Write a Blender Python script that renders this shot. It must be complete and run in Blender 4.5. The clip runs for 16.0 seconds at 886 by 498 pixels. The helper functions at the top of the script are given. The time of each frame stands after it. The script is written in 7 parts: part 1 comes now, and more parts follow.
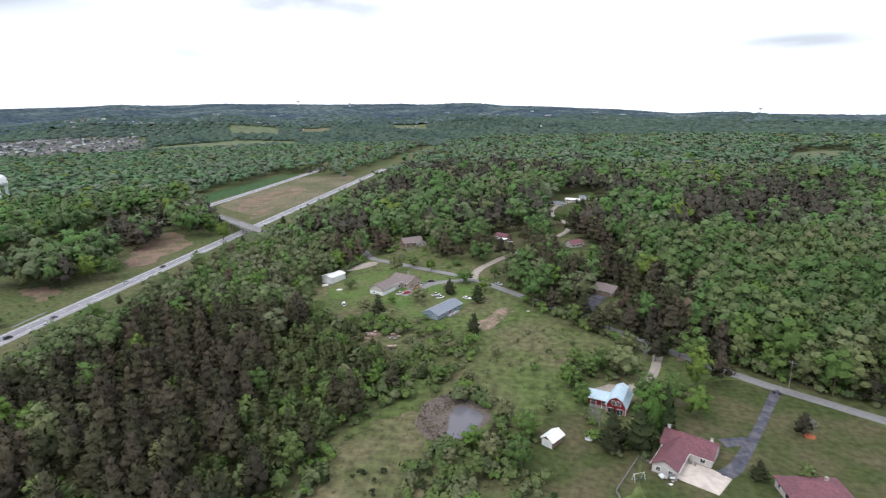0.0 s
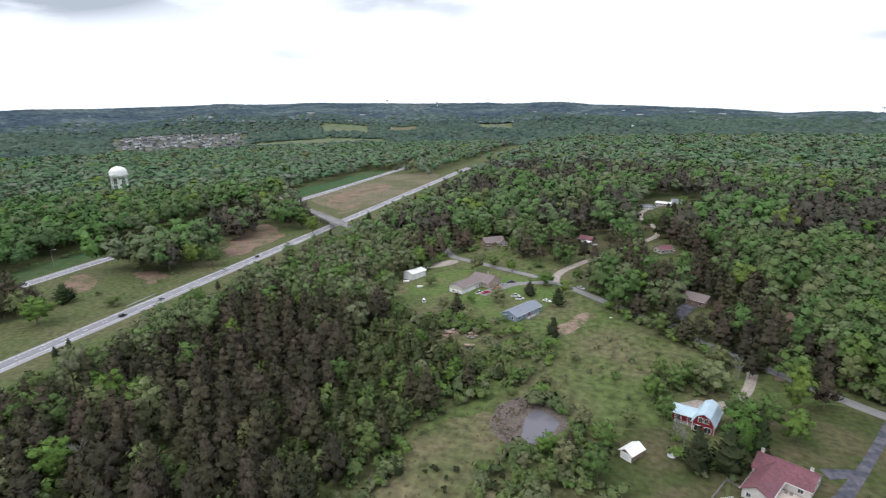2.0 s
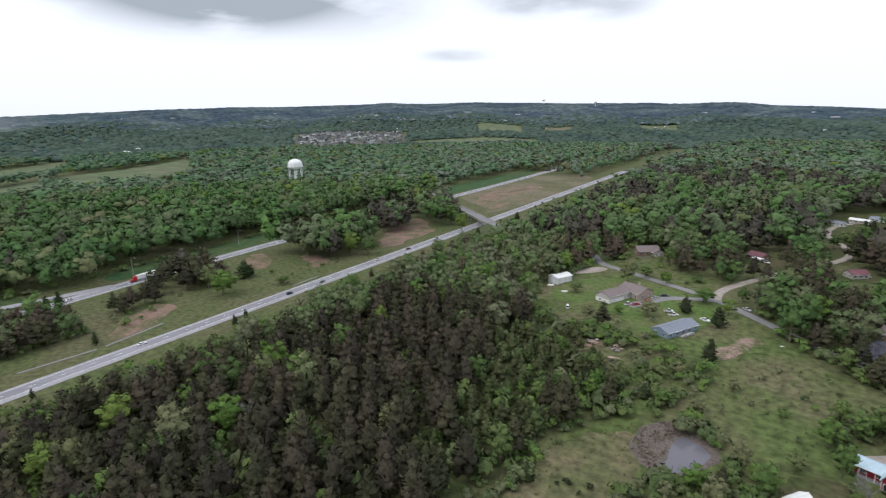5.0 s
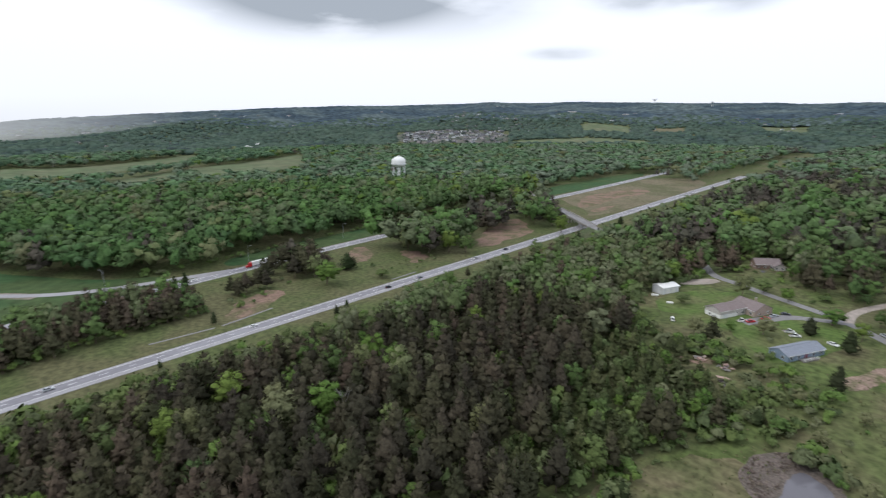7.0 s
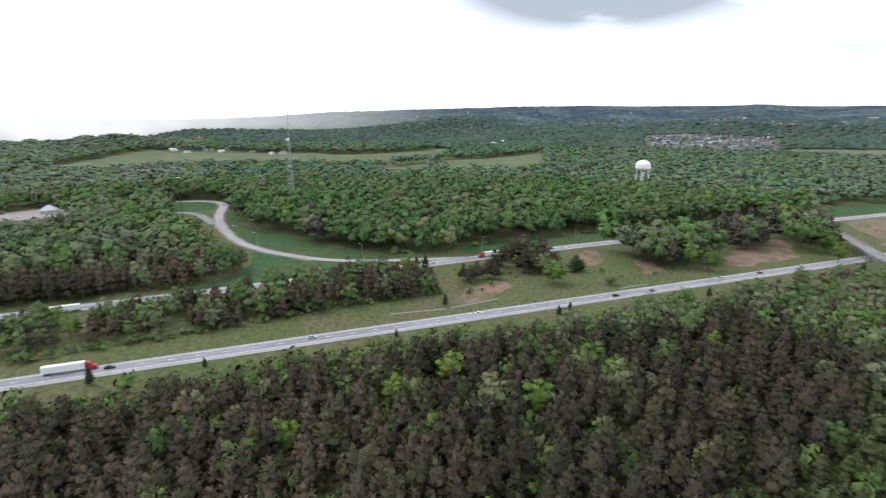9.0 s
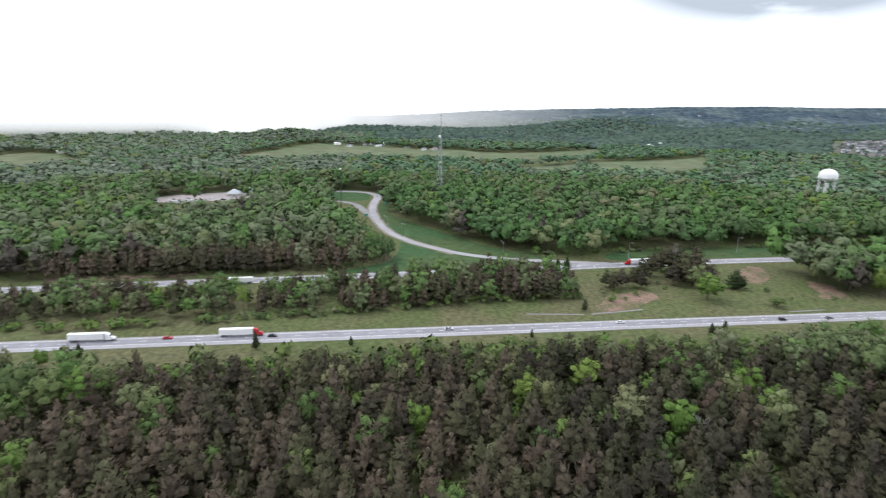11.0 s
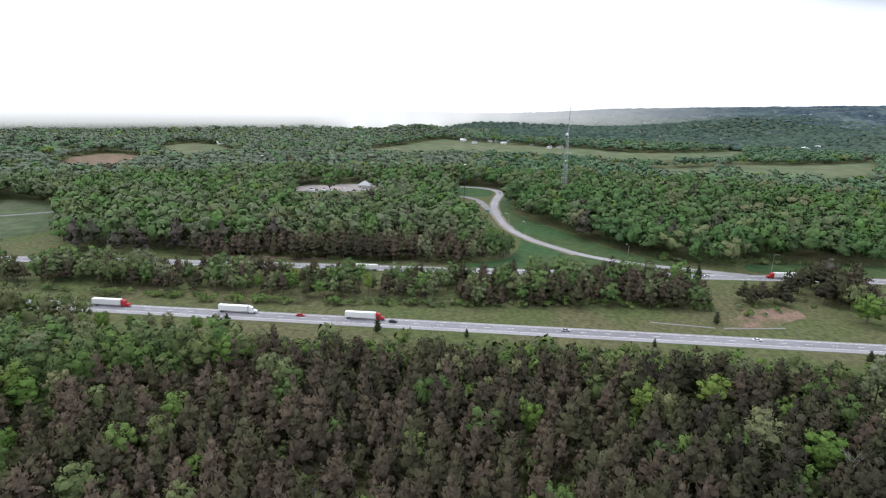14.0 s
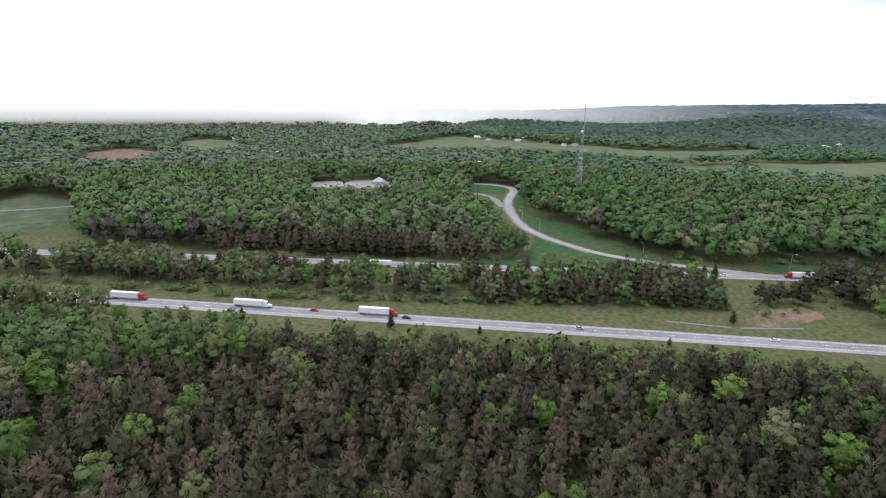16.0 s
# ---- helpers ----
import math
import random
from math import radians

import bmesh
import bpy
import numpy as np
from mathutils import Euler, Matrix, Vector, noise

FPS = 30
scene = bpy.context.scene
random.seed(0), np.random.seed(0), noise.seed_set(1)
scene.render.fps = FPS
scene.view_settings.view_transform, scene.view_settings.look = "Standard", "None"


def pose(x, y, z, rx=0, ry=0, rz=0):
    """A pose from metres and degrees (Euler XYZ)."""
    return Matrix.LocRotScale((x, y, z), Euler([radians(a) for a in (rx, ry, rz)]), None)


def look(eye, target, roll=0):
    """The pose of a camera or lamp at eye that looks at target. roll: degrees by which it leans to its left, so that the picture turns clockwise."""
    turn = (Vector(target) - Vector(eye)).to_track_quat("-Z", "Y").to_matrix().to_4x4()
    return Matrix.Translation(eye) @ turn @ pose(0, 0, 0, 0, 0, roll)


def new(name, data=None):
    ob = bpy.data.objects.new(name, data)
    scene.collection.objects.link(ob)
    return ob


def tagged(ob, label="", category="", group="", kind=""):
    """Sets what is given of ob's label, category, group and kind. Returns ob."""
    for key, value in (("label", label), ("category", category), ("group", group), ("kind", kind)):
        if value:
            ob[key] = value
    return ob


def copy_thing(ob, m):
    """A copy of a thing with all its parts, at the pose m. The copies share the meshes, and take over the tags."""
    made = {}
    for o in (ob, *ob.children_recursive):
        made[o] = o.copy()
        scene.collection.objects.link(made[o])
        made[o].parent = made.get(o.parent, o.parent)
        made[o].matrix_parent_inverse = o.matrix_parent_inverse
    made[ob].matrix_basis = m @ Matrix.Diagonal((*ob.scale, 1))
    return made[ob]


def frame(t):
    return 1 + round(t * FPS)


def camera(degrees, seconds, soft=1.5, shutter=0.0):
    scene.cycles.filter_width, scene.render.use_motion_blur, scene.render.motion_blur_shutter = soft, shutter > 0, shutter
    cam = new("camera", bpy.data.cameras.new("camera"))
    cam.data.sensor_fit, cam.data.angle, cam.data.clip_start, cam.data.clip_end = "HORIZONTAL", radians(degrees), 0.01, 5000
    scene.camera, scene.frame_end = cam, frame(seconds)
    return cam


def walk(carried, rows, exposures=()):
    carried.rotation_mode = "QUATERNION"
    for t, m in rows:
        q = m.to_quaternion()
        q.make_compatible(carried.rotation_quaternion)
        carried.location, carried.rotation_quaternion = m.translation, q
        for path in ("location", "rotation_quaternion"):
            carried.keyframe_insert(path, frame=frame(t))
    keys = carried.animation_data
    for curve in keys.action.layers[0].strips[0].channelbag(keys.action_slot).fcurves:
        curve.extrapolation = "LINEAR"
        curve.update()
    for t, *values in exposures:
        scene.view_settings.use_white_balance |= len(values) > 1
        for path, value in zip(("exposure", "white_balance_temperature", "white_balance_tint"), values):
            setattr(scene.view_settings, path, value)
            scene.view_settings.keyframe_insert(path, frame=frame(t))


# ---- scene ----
cam = camera(77.1, 16.0, soft=1.2, shutter=0.7)
PATH = [
    (0, (0.743, -0.051, 99.892), (0.286, 1.831, 99.392), -1.1),
    (0.5, (0.73, 0.139, 99.942), (0.197, 2.001, 99.443), -1.0),
    (1, (0.752, 0.274, 99.974), (0.157, 2.118, 99.476), -1.0),
    (1.5, (0.767, 0.345, 100.003), (0.109, 2.167, 99.505), -1.1),
    (2, (0.716, 0.501, 100.021), (-0.018, 2.293, 99.523), -1.1),
    (2.5, (0.607, 0.722, 100.018), (-0.2, 2.483, 99.52), -1.1),
    (3, (0.487, 0.929, 100.012), (-0.395, 2.655, 99.515), -1.1),
    (3.5, (0.386, 1.078, 100.008), (-0.576, 2.761, 99.513), -1.0),
    (4, (0.292, 1.22, 100.026), (-0.752, 2.853, 99.533), -0.9),
    (6.5, (-1.402, 1.48, 100.444), (-2.768, 2.856, 99.954), -0.6),
    (7, (-1.746, 1.457, 100.437), (-3.183, 2.759, 99.947), -0.5),
    (7.5, (-2.135, 1.454, 100.374), (-3.689, 2.616, 99.885), -0.3),
    (8, (-2.571, 1.569, 100.282), (-4.278, 2.49, 99.794), 0.2),
    (8.5, (-2.937, 1.678, 100.181), (-4.739, 2.395, 99.692), 0.5),
    (9, (-3.171, 1.687, 100.085), (-5.013, 2.292, 99.593), 0.6),
    (9.5, (-3.268, 1.597, 100.013), (-5.145, 2.078, 99.518), 0.7),
    (10, (-3.296, 1.487, 99.975), (-5.201, 1.837, 99.478), 0.8),
    (12.5, (-2.113, 0.711, 99.534), (-4.038, 0.528, 99.022), 1.3),
    (13, (-1.969, 0.521, 99.453), (-3.885, 0.263, 98.939), 1.2),
    (13.5, (-1.887, 0.422, 99.356), (-3.796, 0.126, 98.837), 1.3),
    (14, (-1.837, 0.405, 99.244), (-3.743, 0.094, 98.724), 1.3),
    (14.5, (-1.831, 0.402, 99.132), (-3.733, 0.074, 98.607), 1.3),
    (15, (-1.837, 0.348, 99.03), (-3.735, 0.004, 98.503), 1.3),
    (15.5, (-1.828, 0.201, 98.945), (-3.724, -0.154, 98.415), 1.4),
    (16, (-1.791, -0.002, 98.871), (-3.686, -0.358, 98.34), 1.4),
]
EXPOSURES = [(0.0, 0.05), (2.0, 0.0), (4.0, -0.22), (7.0, -0.28), (8.0, -0.15), (9.0, 0.05), (10.0, 0.25), (12.5, 0.12), (14.0, 0.05), (16.0, 0.0)]
walk(cam, [(t, look(eye, target, roll)) for t, eye, target, roll in PATH], EXPOSURES)

# ---- light ----
world = bpy.data.worlds.new("overcast_sky")
scene.world = world
world.use_nodes = True


# grey undersides: bearing, height, width, depth in degrees, and how grey
CLOUDS = ((60, 11.2, 13, 4.6, 1.5), (50, 10.8, 14, 4.5, 0.75), (29, 10.0, 6, 2.0, 0.9), (22, 9.0, 5, 1.5, 0.6), (-18, 4.6, 7, 0.9, 0.75), (36, 5.0, 4, 0.7, 0.5))


def build_world():
    nt = world.node_tree
    n, l = nt.nodes, nt.links
    n.clear()
    out = n.new("ShaderNodeOutputWorld")
    back = n.new("ShaderNodeBackground")
    sky = n.new("ShaderNodeTexSky")
    sky.sky_type, sky.sun_disc = "NISHITA", False
    sky.sun_elevation, sky.sun_rotation = radians(52), radians(150)
    dim = n.new("ShaderNodeVectorMath")
    dim.operation = "SCALE"
    dim.inputs["Scale"].default_value = 0.10
    l.new(sky.outputs[0], dim.inputs[0])
    co = n.new("ShaderNodeTexCoord")
    # cloud deck: white, with soft grey undersides in places
    stretch = n.new("ShaderNodeMapping")
    stretch.inputs["Scale"].default_value = (2.2, 2.2, 9.0)
    l.new(co.outputs["Generated"], stretch.inputs[0])
    tex = n.new("ShaderNodeTexNoise")
    tex.inputs["Scale"].default_value, tex.inputs["Detail"].default_value = 2.4, 6
    l.new(stretch.outputs[0], tex.inputs[0])
    sep = n.new("ShaderNodeSeparateXYZ")
    l.new(co.outputs["Generated"], sep.inputs[0])
    high = n.new("ShaderNodeMapRange")
    high.inputs["From Min"].default_value, high.inputs["From Max"].default_value = 0.15, 0.40
    high.inputs["To Max"].default_value = 0.35
    l.new(sep.outputs[2], high.inputs[0])
    grey = high.outputs[0]
    for az, el, wide, tall, most in CLOUDS:
        a, e = radians(az), radians(el)
        off = n.new("ShaderNodeVectorMath")
        off.operation = "SUBTRACT"
        off.inputs[1].default_value = (-math.sin(a) * math.cos(e), math.cos(a) * math.cos(e), math.sin(e))
        l.new(co.outputs["Generated"], off.inputs[0])
        size = n.new("ShaderNodeVectorMath")
        size.operation = "MULTIPLY"
        size.inputs[1].default_value = (1 / radians(wide), 1 / radians(wide), 1 / radians(tall))
        l.new(off.outputs[0], size.inputs[0])
        length = n.new("ShaderNodeVectorMath")
        length.operation = "LENGTH"
        l.new(size.outputs[0], length.inputs[0])
        fade = n.new("ShaderNodeMapRange")
        fade.interpolation_type = "SMOOTHSTEP"
        fade.inputs["From Min"].default_value, fade.inputs["From Max"].default_value = 1.25, 0.2
        fade.inputs["To Max"].default_value = most
        l.new(length.outputs["Value"], fade.inputs[0])
        more = n.new("ShaderNodeMath")
        more.operation = "ADD"
        l.new(grey, more.inputs[0])
        l.new(fade.outputs[0], more.inputs[1])
        grey = more.outputs[0]
    ramp = n.new("ShaderNodeMapRange")
    ramp.inputs["From Min"].default_value, ramp.inputs["From Max"].default_value = 0.22, 0.52
    l.new(tex.outputs[0], ramp.inputs[0])
    both = n.new("ShaderNodeMath")
    both.operation, both.use_clamp = "MULTIPLY", True
    l.new(ramp.outputs[0], both.inputs[0])
    l.new(grey, both.inputs[1])
    cloud = n.new("ShaderNodeMix")
    cloud.data_type = "RGBA"
    # an overcast deck is brighter overhead than towards the horizon
    lit = n.new("ShaderNodeMapRange")
    lit.inputs["From Min"].default_value, lit.inputs["From Max"].default_value = 0.0, 0.9
    lit.inputs["To Min"].default_value, lit.inputs["To Max"].default_value = 1.26, 2.1
    l.new(sep.outputs[2], lit.inputs[0])
    white = n.new("ShaderNodeVectorMath")
    white.operation = "SCALE"
    white.inputs[0].default_value = (0.95, 1.0, 1.115)
    l.new(lit.outputs[0], white.inputs["Scale"])
    l.new(white.outputs[0], cloud.inputs[6])
    cloud.inputs[7].default_value = (0.52, 0.58, 0.67, 1)
    l.new(both.outputs[0], cloud.inputs[0])
    mix = n.new("ShaderNodeMix")
    mix.data_type = "RGBA"
    mix.inputs[0].default_value = 0.92
    l.new(dim.outputs[0], mix.inputs[6])
    l.new(cloud.outputs[2], mix.inputs[7])
    l.new(mix.outputs[2], back.inputs[0])
    back.inputs[1].default_value = 1.0
    l.new(back.outputs[0], out.inputs[0])


build_world()
sun = new("sun", bpy.data.lights.new("sun", "SUN"))
sun.data.energy, sun.data.angle, sun.data.color = 1.3, radians(16), (1.0, 0.97, 0.92)
sun.matrix_basis = pose(0, 0, 300, 38, 0, -30)


# ---- materials ----
def material(name, base, rough=0.85, metal=0.0, vary=0.18, scale=0.6, bump=0.0, second=None, second_scale=0.05, tint=None, spec=0.3):
    """Principled paint with variation at two scales; second: a second colour that takes over in patches; tint: a ramp of colours, drawn per piece."""
    m = bpy.data.materials.new(name)
    m.use_nodes = True
    n, l = m.node_tree.nodes, m.node_tree.links
    b = n["Principled BSDF"]
    b.inputs["Roughness"].default_value, b.inputs["Metallic"].default_value = rough, metal
    b.inputs["Specular IOR Level"].default_value = spec
    co = n.new("ShaderNodeTexCoord")
    where = co.outputs["Object"]
    col = n.new("ShaderNodeRGB")
    col.outputs[0].default_value = (*base, 1)
    now = col.outputs[0]
    if tint:
        at = n.new("ShaderNodeAttribute")
        at.attribute_name = "tint"
        ob = n.new("ShaderNodeObjectInfo")
        lone = n.new("ShaderNodeMath")
        lone.operation = "LESS_THAN"
        lone.inputs[1].default_value = 0.5
        l.new(at.outputs["Fac"], lone.inputs[0])
        add = n.new("ShaderNodeMath")
        add.operation = "MULTIPLY_ADD"
        l.new(ob.outputs["Random"], add.inputs[0])
        l.new(lone.outputs[0], add.inputs[1])
        l.new(at.outputs["Fac"], add.inputs[2])
        fr = n.new("ShaderNodeMath")
        fr.operation = "FRACT"
        l.new(add.outputs[0], fr.inputs[0])
        ramp = n.new("ShaderNodeValToRGB")
        ramp.color_ramp.elements.remove(ramp.color_ramp.elements[1])
        for k, c in enumerate(tint):
            e = ramp.color_ramp.elements[0] if k == 0 else ramp.color_ramp.elements.new(k / len(tint))
            e.position, e.color = k / len(tint), (*c, 1)
        l.new(fr.outputs[0], ramp.inputs[0])
        now = ramp.outputs[0]
    if second:
        big = n.new("ShaderNodeTexNoise")
        big.inputs["Scale"].default_value, big.inputs["Detail"].default_value = second_scale, 6
        l.new(where, big.inputs[0])
        r = n.new("ShaderNodeMapRange")
        r.inputs["From Min"].default_value, r.inputs["From Max"].default_value = 0.42, 0.62
        l.new(big.outputs[0], r.inputs[0])
        mx = n.new("ShaderNodeMix")
        mx.data_type = "RGBA"
        mx.inputs[7].default_value = (*second, 1)
        l.new(r.outputs[0], mx.inputs[0])
        l.new(now, mx.inputs[6])
        now = mx.outputs[2]
    if vary:
        fine = n.new("ShaderNodeTexNoise")
        fine.inputs["Scale"].default_value, fine.inputs["Detail"].default_value = scale, 4
        l.new(where, fine.inputs[0])
        r = n.new("ShaderNodeMapRange")
        r.inputs["From Min"].default_value, r.inputs["From Max"].default_value = 0.3, 0.7
        r.inputs["To Min"].default_value, r.inputs["To Max"].default_value = 1 - vary, 1 + vary
        l.new(fine.outputs[0], r.inputs[0])
        sc = n.new("ShaderNodeVectorMath")
        sc.operation = "SCALE"
        l.new(now, sc.inputs[0])
        l.new(r.outputs[0], sc.inputs["Scale"])
        now = sc.outputs[0]
        if bump:
            bp = n.new("ShaderNodeBump")
            bp.inputs["Strength"].default_value, bp.inputs["Distance"].default_value = bump, 0.4
            l.new(fine.outputs[0], bp.inputs["Height"])
            l.new(bp.outputs[0], b.inputs["Normal"])
    l.new(now, b.inputs["Base Color"])
    return m


GRASS = material("grass", (0.078, 0.096, 0.038), 0.95, vary=0.35, scale=0.35, bump=0.5, second=(0.100, 0.098, 0.050), second_scale=0.03, spec=0.1)
DRY_GRASS = material("dry_grass", (0.150, 0.128, 0.084), 0.95, vary=0.3, scale=0.3, bump=0.4, second=(0.098, 0.100, 0.052), second_scale=0.022, spec=0.1)
NEAR_PASTURE = material("near_pasture", (0.070, 0.096, 0.050), 0.95, vary=0.25, scale=0.1, second=(0.085, 0.10, 0.06), second_scale=0.02, spec=0.1)
LAWN = material("lawn", (0.052, 0.066, 0.024), 0.95, vary=0.3, scale=0.5, bump=0.3, second=(0.090, 0.080, 0.044), second_scale=0.06, spec=0.1)
FRESH_LAWN = material("fresh_lawn", (0.084, 0.128, 0.036), 0.95, vary=0.28, scale=0.4, bump=0.3, second=(0.110, 0.122, 0.052), second_scale=0.05, spec=0.1)
CLAY = material("pinkish_clay", (0.24, 0.175, 0.14), 0.95, vary=0.3, scale=0.6, bump=0.4, second=(0.095, 0.10, 0.046), second_scale=0.16, spec=0.1)
MEADOW = material("meadow", (0.080, 0.106, 0.036), 0.95, vary=0.42, scale=0.3, bump=0.6, second=(0.112, 0.106, 0.056), second_scale=0.03, spec=0.1)
PASTURE = material("pasture", (0.098, 0.126, 0.066), 0.95, vary=0.25, scale=0.04, second=(0.118, 0.128, 0.074), second_scale=0.012, spec=0.1)
GREENFIELD = material("young_crop", (0.04, 0.084, 0.034), 0.95, vary=0.25, scale=0.15, second=(0.056, 0.084, 0.034), second_scale=0.02, spec=0.1)
SOIL = material("reddish_soil", (0.205, 0.138, 0.108), 0.95, vary=0.3, scale=0.5, bump=0.4, second=(0.115, 0.105, 0.058), second_scale=0.09, spec=0.1)
CONCRETE = material("road_concrete", (0.3, 0.295, 0.31), 0.85, vary=0.10, scale=0.5, second=(0.26, 0.25, 0.26), second_scale=0.04)
LANE = material("lane_asphalt", (0.235, 0.23, 0.25), 0.85, vary=0.10, scale=0.4, second=(0.2, 0.195, 0.212), second_scale=0.03)
COUNTRY = material("worn_asphalt", (0.21, 0.205, 0.205), 0.9, vary=0.14, scale=0.8, second=(0.175, 0.17, 0.172), second_scale=0.08)
DARKTAR = material("dark_asphalt", (0.056, 0.058, 0.074), 0.85, vary=0.3, scale=0.6, second=(0.104, 0.100, 0.116), second_scale=0.25)
GRAVEL = material("pale_gravel", (0.33, 0.285, 0.25), 0.95, vary=0.2, scale=1.2, bump=0.3, second=(0.26, 0.225, 0.195), second_scale=0.2)
PAINT = material("road_paint", (0.75, 0.75, 0.73), 0.7, vary=0.08)
PINE = material("brown_pine_needles", (0.06, 0.06, 0.05), 0.9, vary=0.38, scale=1.6, bump=0.0, spec=0.05,
                tint=[(0.040, 0.036, 0.027), (0.046, 0.044, 0.029), (0.045, 0.050, 0.026), (0.053, 0.050, 0.031), (0.059, 0.050, 0.037), (0.056, 0.059, 0.032), (0.070, 0.054, 0.041), (0.064, 0.066, 0.036), (0.069, 0.067, 0.038), (0.081, 0.066, 0.048), (0.087, 0.069, 0.050), (0.100, 0.078, 0.057)])
YOUNG = material("olive_pine_needles", (0.085, 0.085, 0.095), 0.9, vary=0.38, scale=1.6, bump=0.0, spec=0.05, tint=[(0.066, 0.078, 0.036), (0.056, 0.067, 0.032), (0.078, 0.087, 0.040), (0.060, 0.081, 0.032)])
# from dark to light
GREENS = [(0.046, 0.080, 0.028), (0.054, 0.094, 0.029), (0.064, 0.092, 0.034), (0.060, 0.106, 0.030), (0.068, 0.114, 0.033), (0.080, 0.108, 0.040),
          (0.072, 0.126, 0.031), (0.094, 0.104, 0.048), (0.096, 0.118, 0.050), (0.082, 0.138, 0.034), (0.112, 0.122, 0.060)]
LEAF = material("spring_leaves", (0.084, 0.084, 0.098), 0.85, vary=0.38, scale=1.6, bump=0.0, spec=0.1, tint=[(r * 1.2, g * 1.14, b * 1.15) for r, g, b in GREENS])
# down to FAR_PINE: the near foliage again, with distance haze put into the colour
MID_LEAF = material("mid_hazed_leaves", (0.084, 0.084, 0.098), 0.85, vary=0.38, scale=0.5, bump=0.0, spec=0.1, tint=[(r * 1.12, g * 1.14, b * 1.3) for r, g, b in GREENS])
FAR_LEAF = material("hazed_spring_leaves", (0.084, 0.084, 0.098), 0.85, vary=0.38, scale=0.5, bump=0.0, spec=0.1, tint=[(r * 1.02, g * 1.14, b * 1.3) for r, g, b in GREENS])
HAZED_LEAF = material("far_hazed_leaves", (0.084, 0.084, 0.098), 0.85, vary=0.38, scale=0.5, bump=0.0, spec=0.05, tint=[(r * 1.06 + 0.018, g * 1.16 + 0.024, b * 1.3 + 0.040) for r, g, b in GREENS])
FAR_PINE = material("hazed_brown_needles", (0.06, 0.06, 0.05), 0.9, vary=0.38, scale=0.5, bump=0.0, spec=0.05, tint=[(0.058, 0.053, 0.042), (0.066, 0.059, 0.048), (0.052, 0.052, 0.040), (0.074, 0.064, 0.052), (0.058, 0.062, 0.044), (0.064, 0.056, 0.046)])
BRIGHT = material("bright_leaves", (0.12, 0.20, 0.03), 0.85, vary=0.38, scale=1.6, bump=0.0, spec=0.1, tint=[(0.076, 0.137, 0.032), (0.094, 0.151, 0.032), (0.065, 0.124, 0.029), (0.113, 0.160, 0.037)])
PALE = material("pale_blossoming_leaves", (0.2, 0.22, 0.13), 0.85, vary=0.38, scale=1.6, bump=0.0, spec=0.08, tint=[(0.140, 0.158, 0.077), (0.115, 0.146, 0.059), (0.128, 0.129, 0.072), (0.102, 0.132, 0.054)])
CEDAR = material("dark_cedar", (0.032, 0.046, 0.022), 0.9, vary=0.22, scale=1.0, bump=0.0, spec=0.05, tint=[(0.028, 0.042, 0.018), (0.037, 0.053, 0.022), (0.032, 0.038, 0.020)])
BARK = material("bark", (0.135, 0.105, 0.080), 0.95, vary=0.25, scale=2.0)
# FARWOOD and HAZY: blue aerial haze is painted into these base colours
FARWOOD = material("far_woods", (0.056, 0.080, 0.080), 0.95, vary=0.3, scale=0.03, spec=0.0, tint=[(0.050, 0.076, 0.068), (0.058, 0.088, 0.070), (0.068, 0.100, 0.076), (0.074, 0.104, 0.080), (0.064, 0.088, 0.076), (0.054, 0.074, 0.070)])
HAZY = material("haze_painted_hills", (0.048, 0.068, 0.084), 0.95, vary=0.45, scale=0.03, second=(0.090, 0.116, 0.118), second_scale=0.0045, spec=0.0)


# ---- ground ----
def smooth(v):
    v = np.clip(v, 0, 1)
    return v * v * (3 - 2 * v)


def off_highway(x, y):
    """Metres east of the middle of the near carriageway, which runs dead straight."""
    return x + 269.2 + 0.0832 * y


SKY_AZ = (-180, -60, -24, -9, 1, 13, 34, 43, 51, 64, 74, 84, 93, 101, 180)
SKY_EL = (-1.5, -1.5, -1.5, -1.25, -0.5, 0.0, 0.4, 0.4, 0.25, 0.1, -0.25, -0.75, -1.4, -1.5, -1.5)


def ground(x, y):
    """Height of the land: a plateau under the houses, the highway's valley, and hills in the distance."""
    x, y = np.asarray(x, float), np.asarray(y, float)
    near = -14 * (1 - smooth((off_highway(x, y) - 12) / 190))
    r = np.hypot(x, y)
    az = np.degrees(np.arctan2(-x, y))
    top = 99 + 4700 * np.tan(np.radians(np.interp(az, SKY_AZ, SKY_EL)))
    k = smooth((r - 2000) / 2700)
    roll = np.sin(x / 310 + 1.3 * np.sin(y / 520)) * np.cos(y / 270 + 0.8 * np.sin(x / 430))
    roll = roll + 0.5 * np.sin(x / 120 + y / 160)
    # wooded knoll and ridges of the west
    near = near + 25 * np.exp(-(((x + 1624) / 105) ** 2 + ((y + 345) / 120) ** 2))
    near = near + np.interp(az, (105, 110, 114, 121, 130, 160), (0, 3, 15, 11, 6, 5)) * np.exp(-(((r - 1900) / 130) ** 2)) * (az > 90)
    near = near + 13 * np.exp(-(((x + 960) / 110) ** 2 + ((y + 960) / 140) ** 2)) + 6 * np.exp(-(((x + 610) / 90) ** 2 + ((y - 230) / 130) ** 2))
    return near * (1 - k) + top * k + roll * (9 * smooth((r - 1300) / 1200) * (1 - 0.6 * k) + 15 * smooth((r - 2300) / 1200) * (1 - smooth((r - 4200) / 500)))


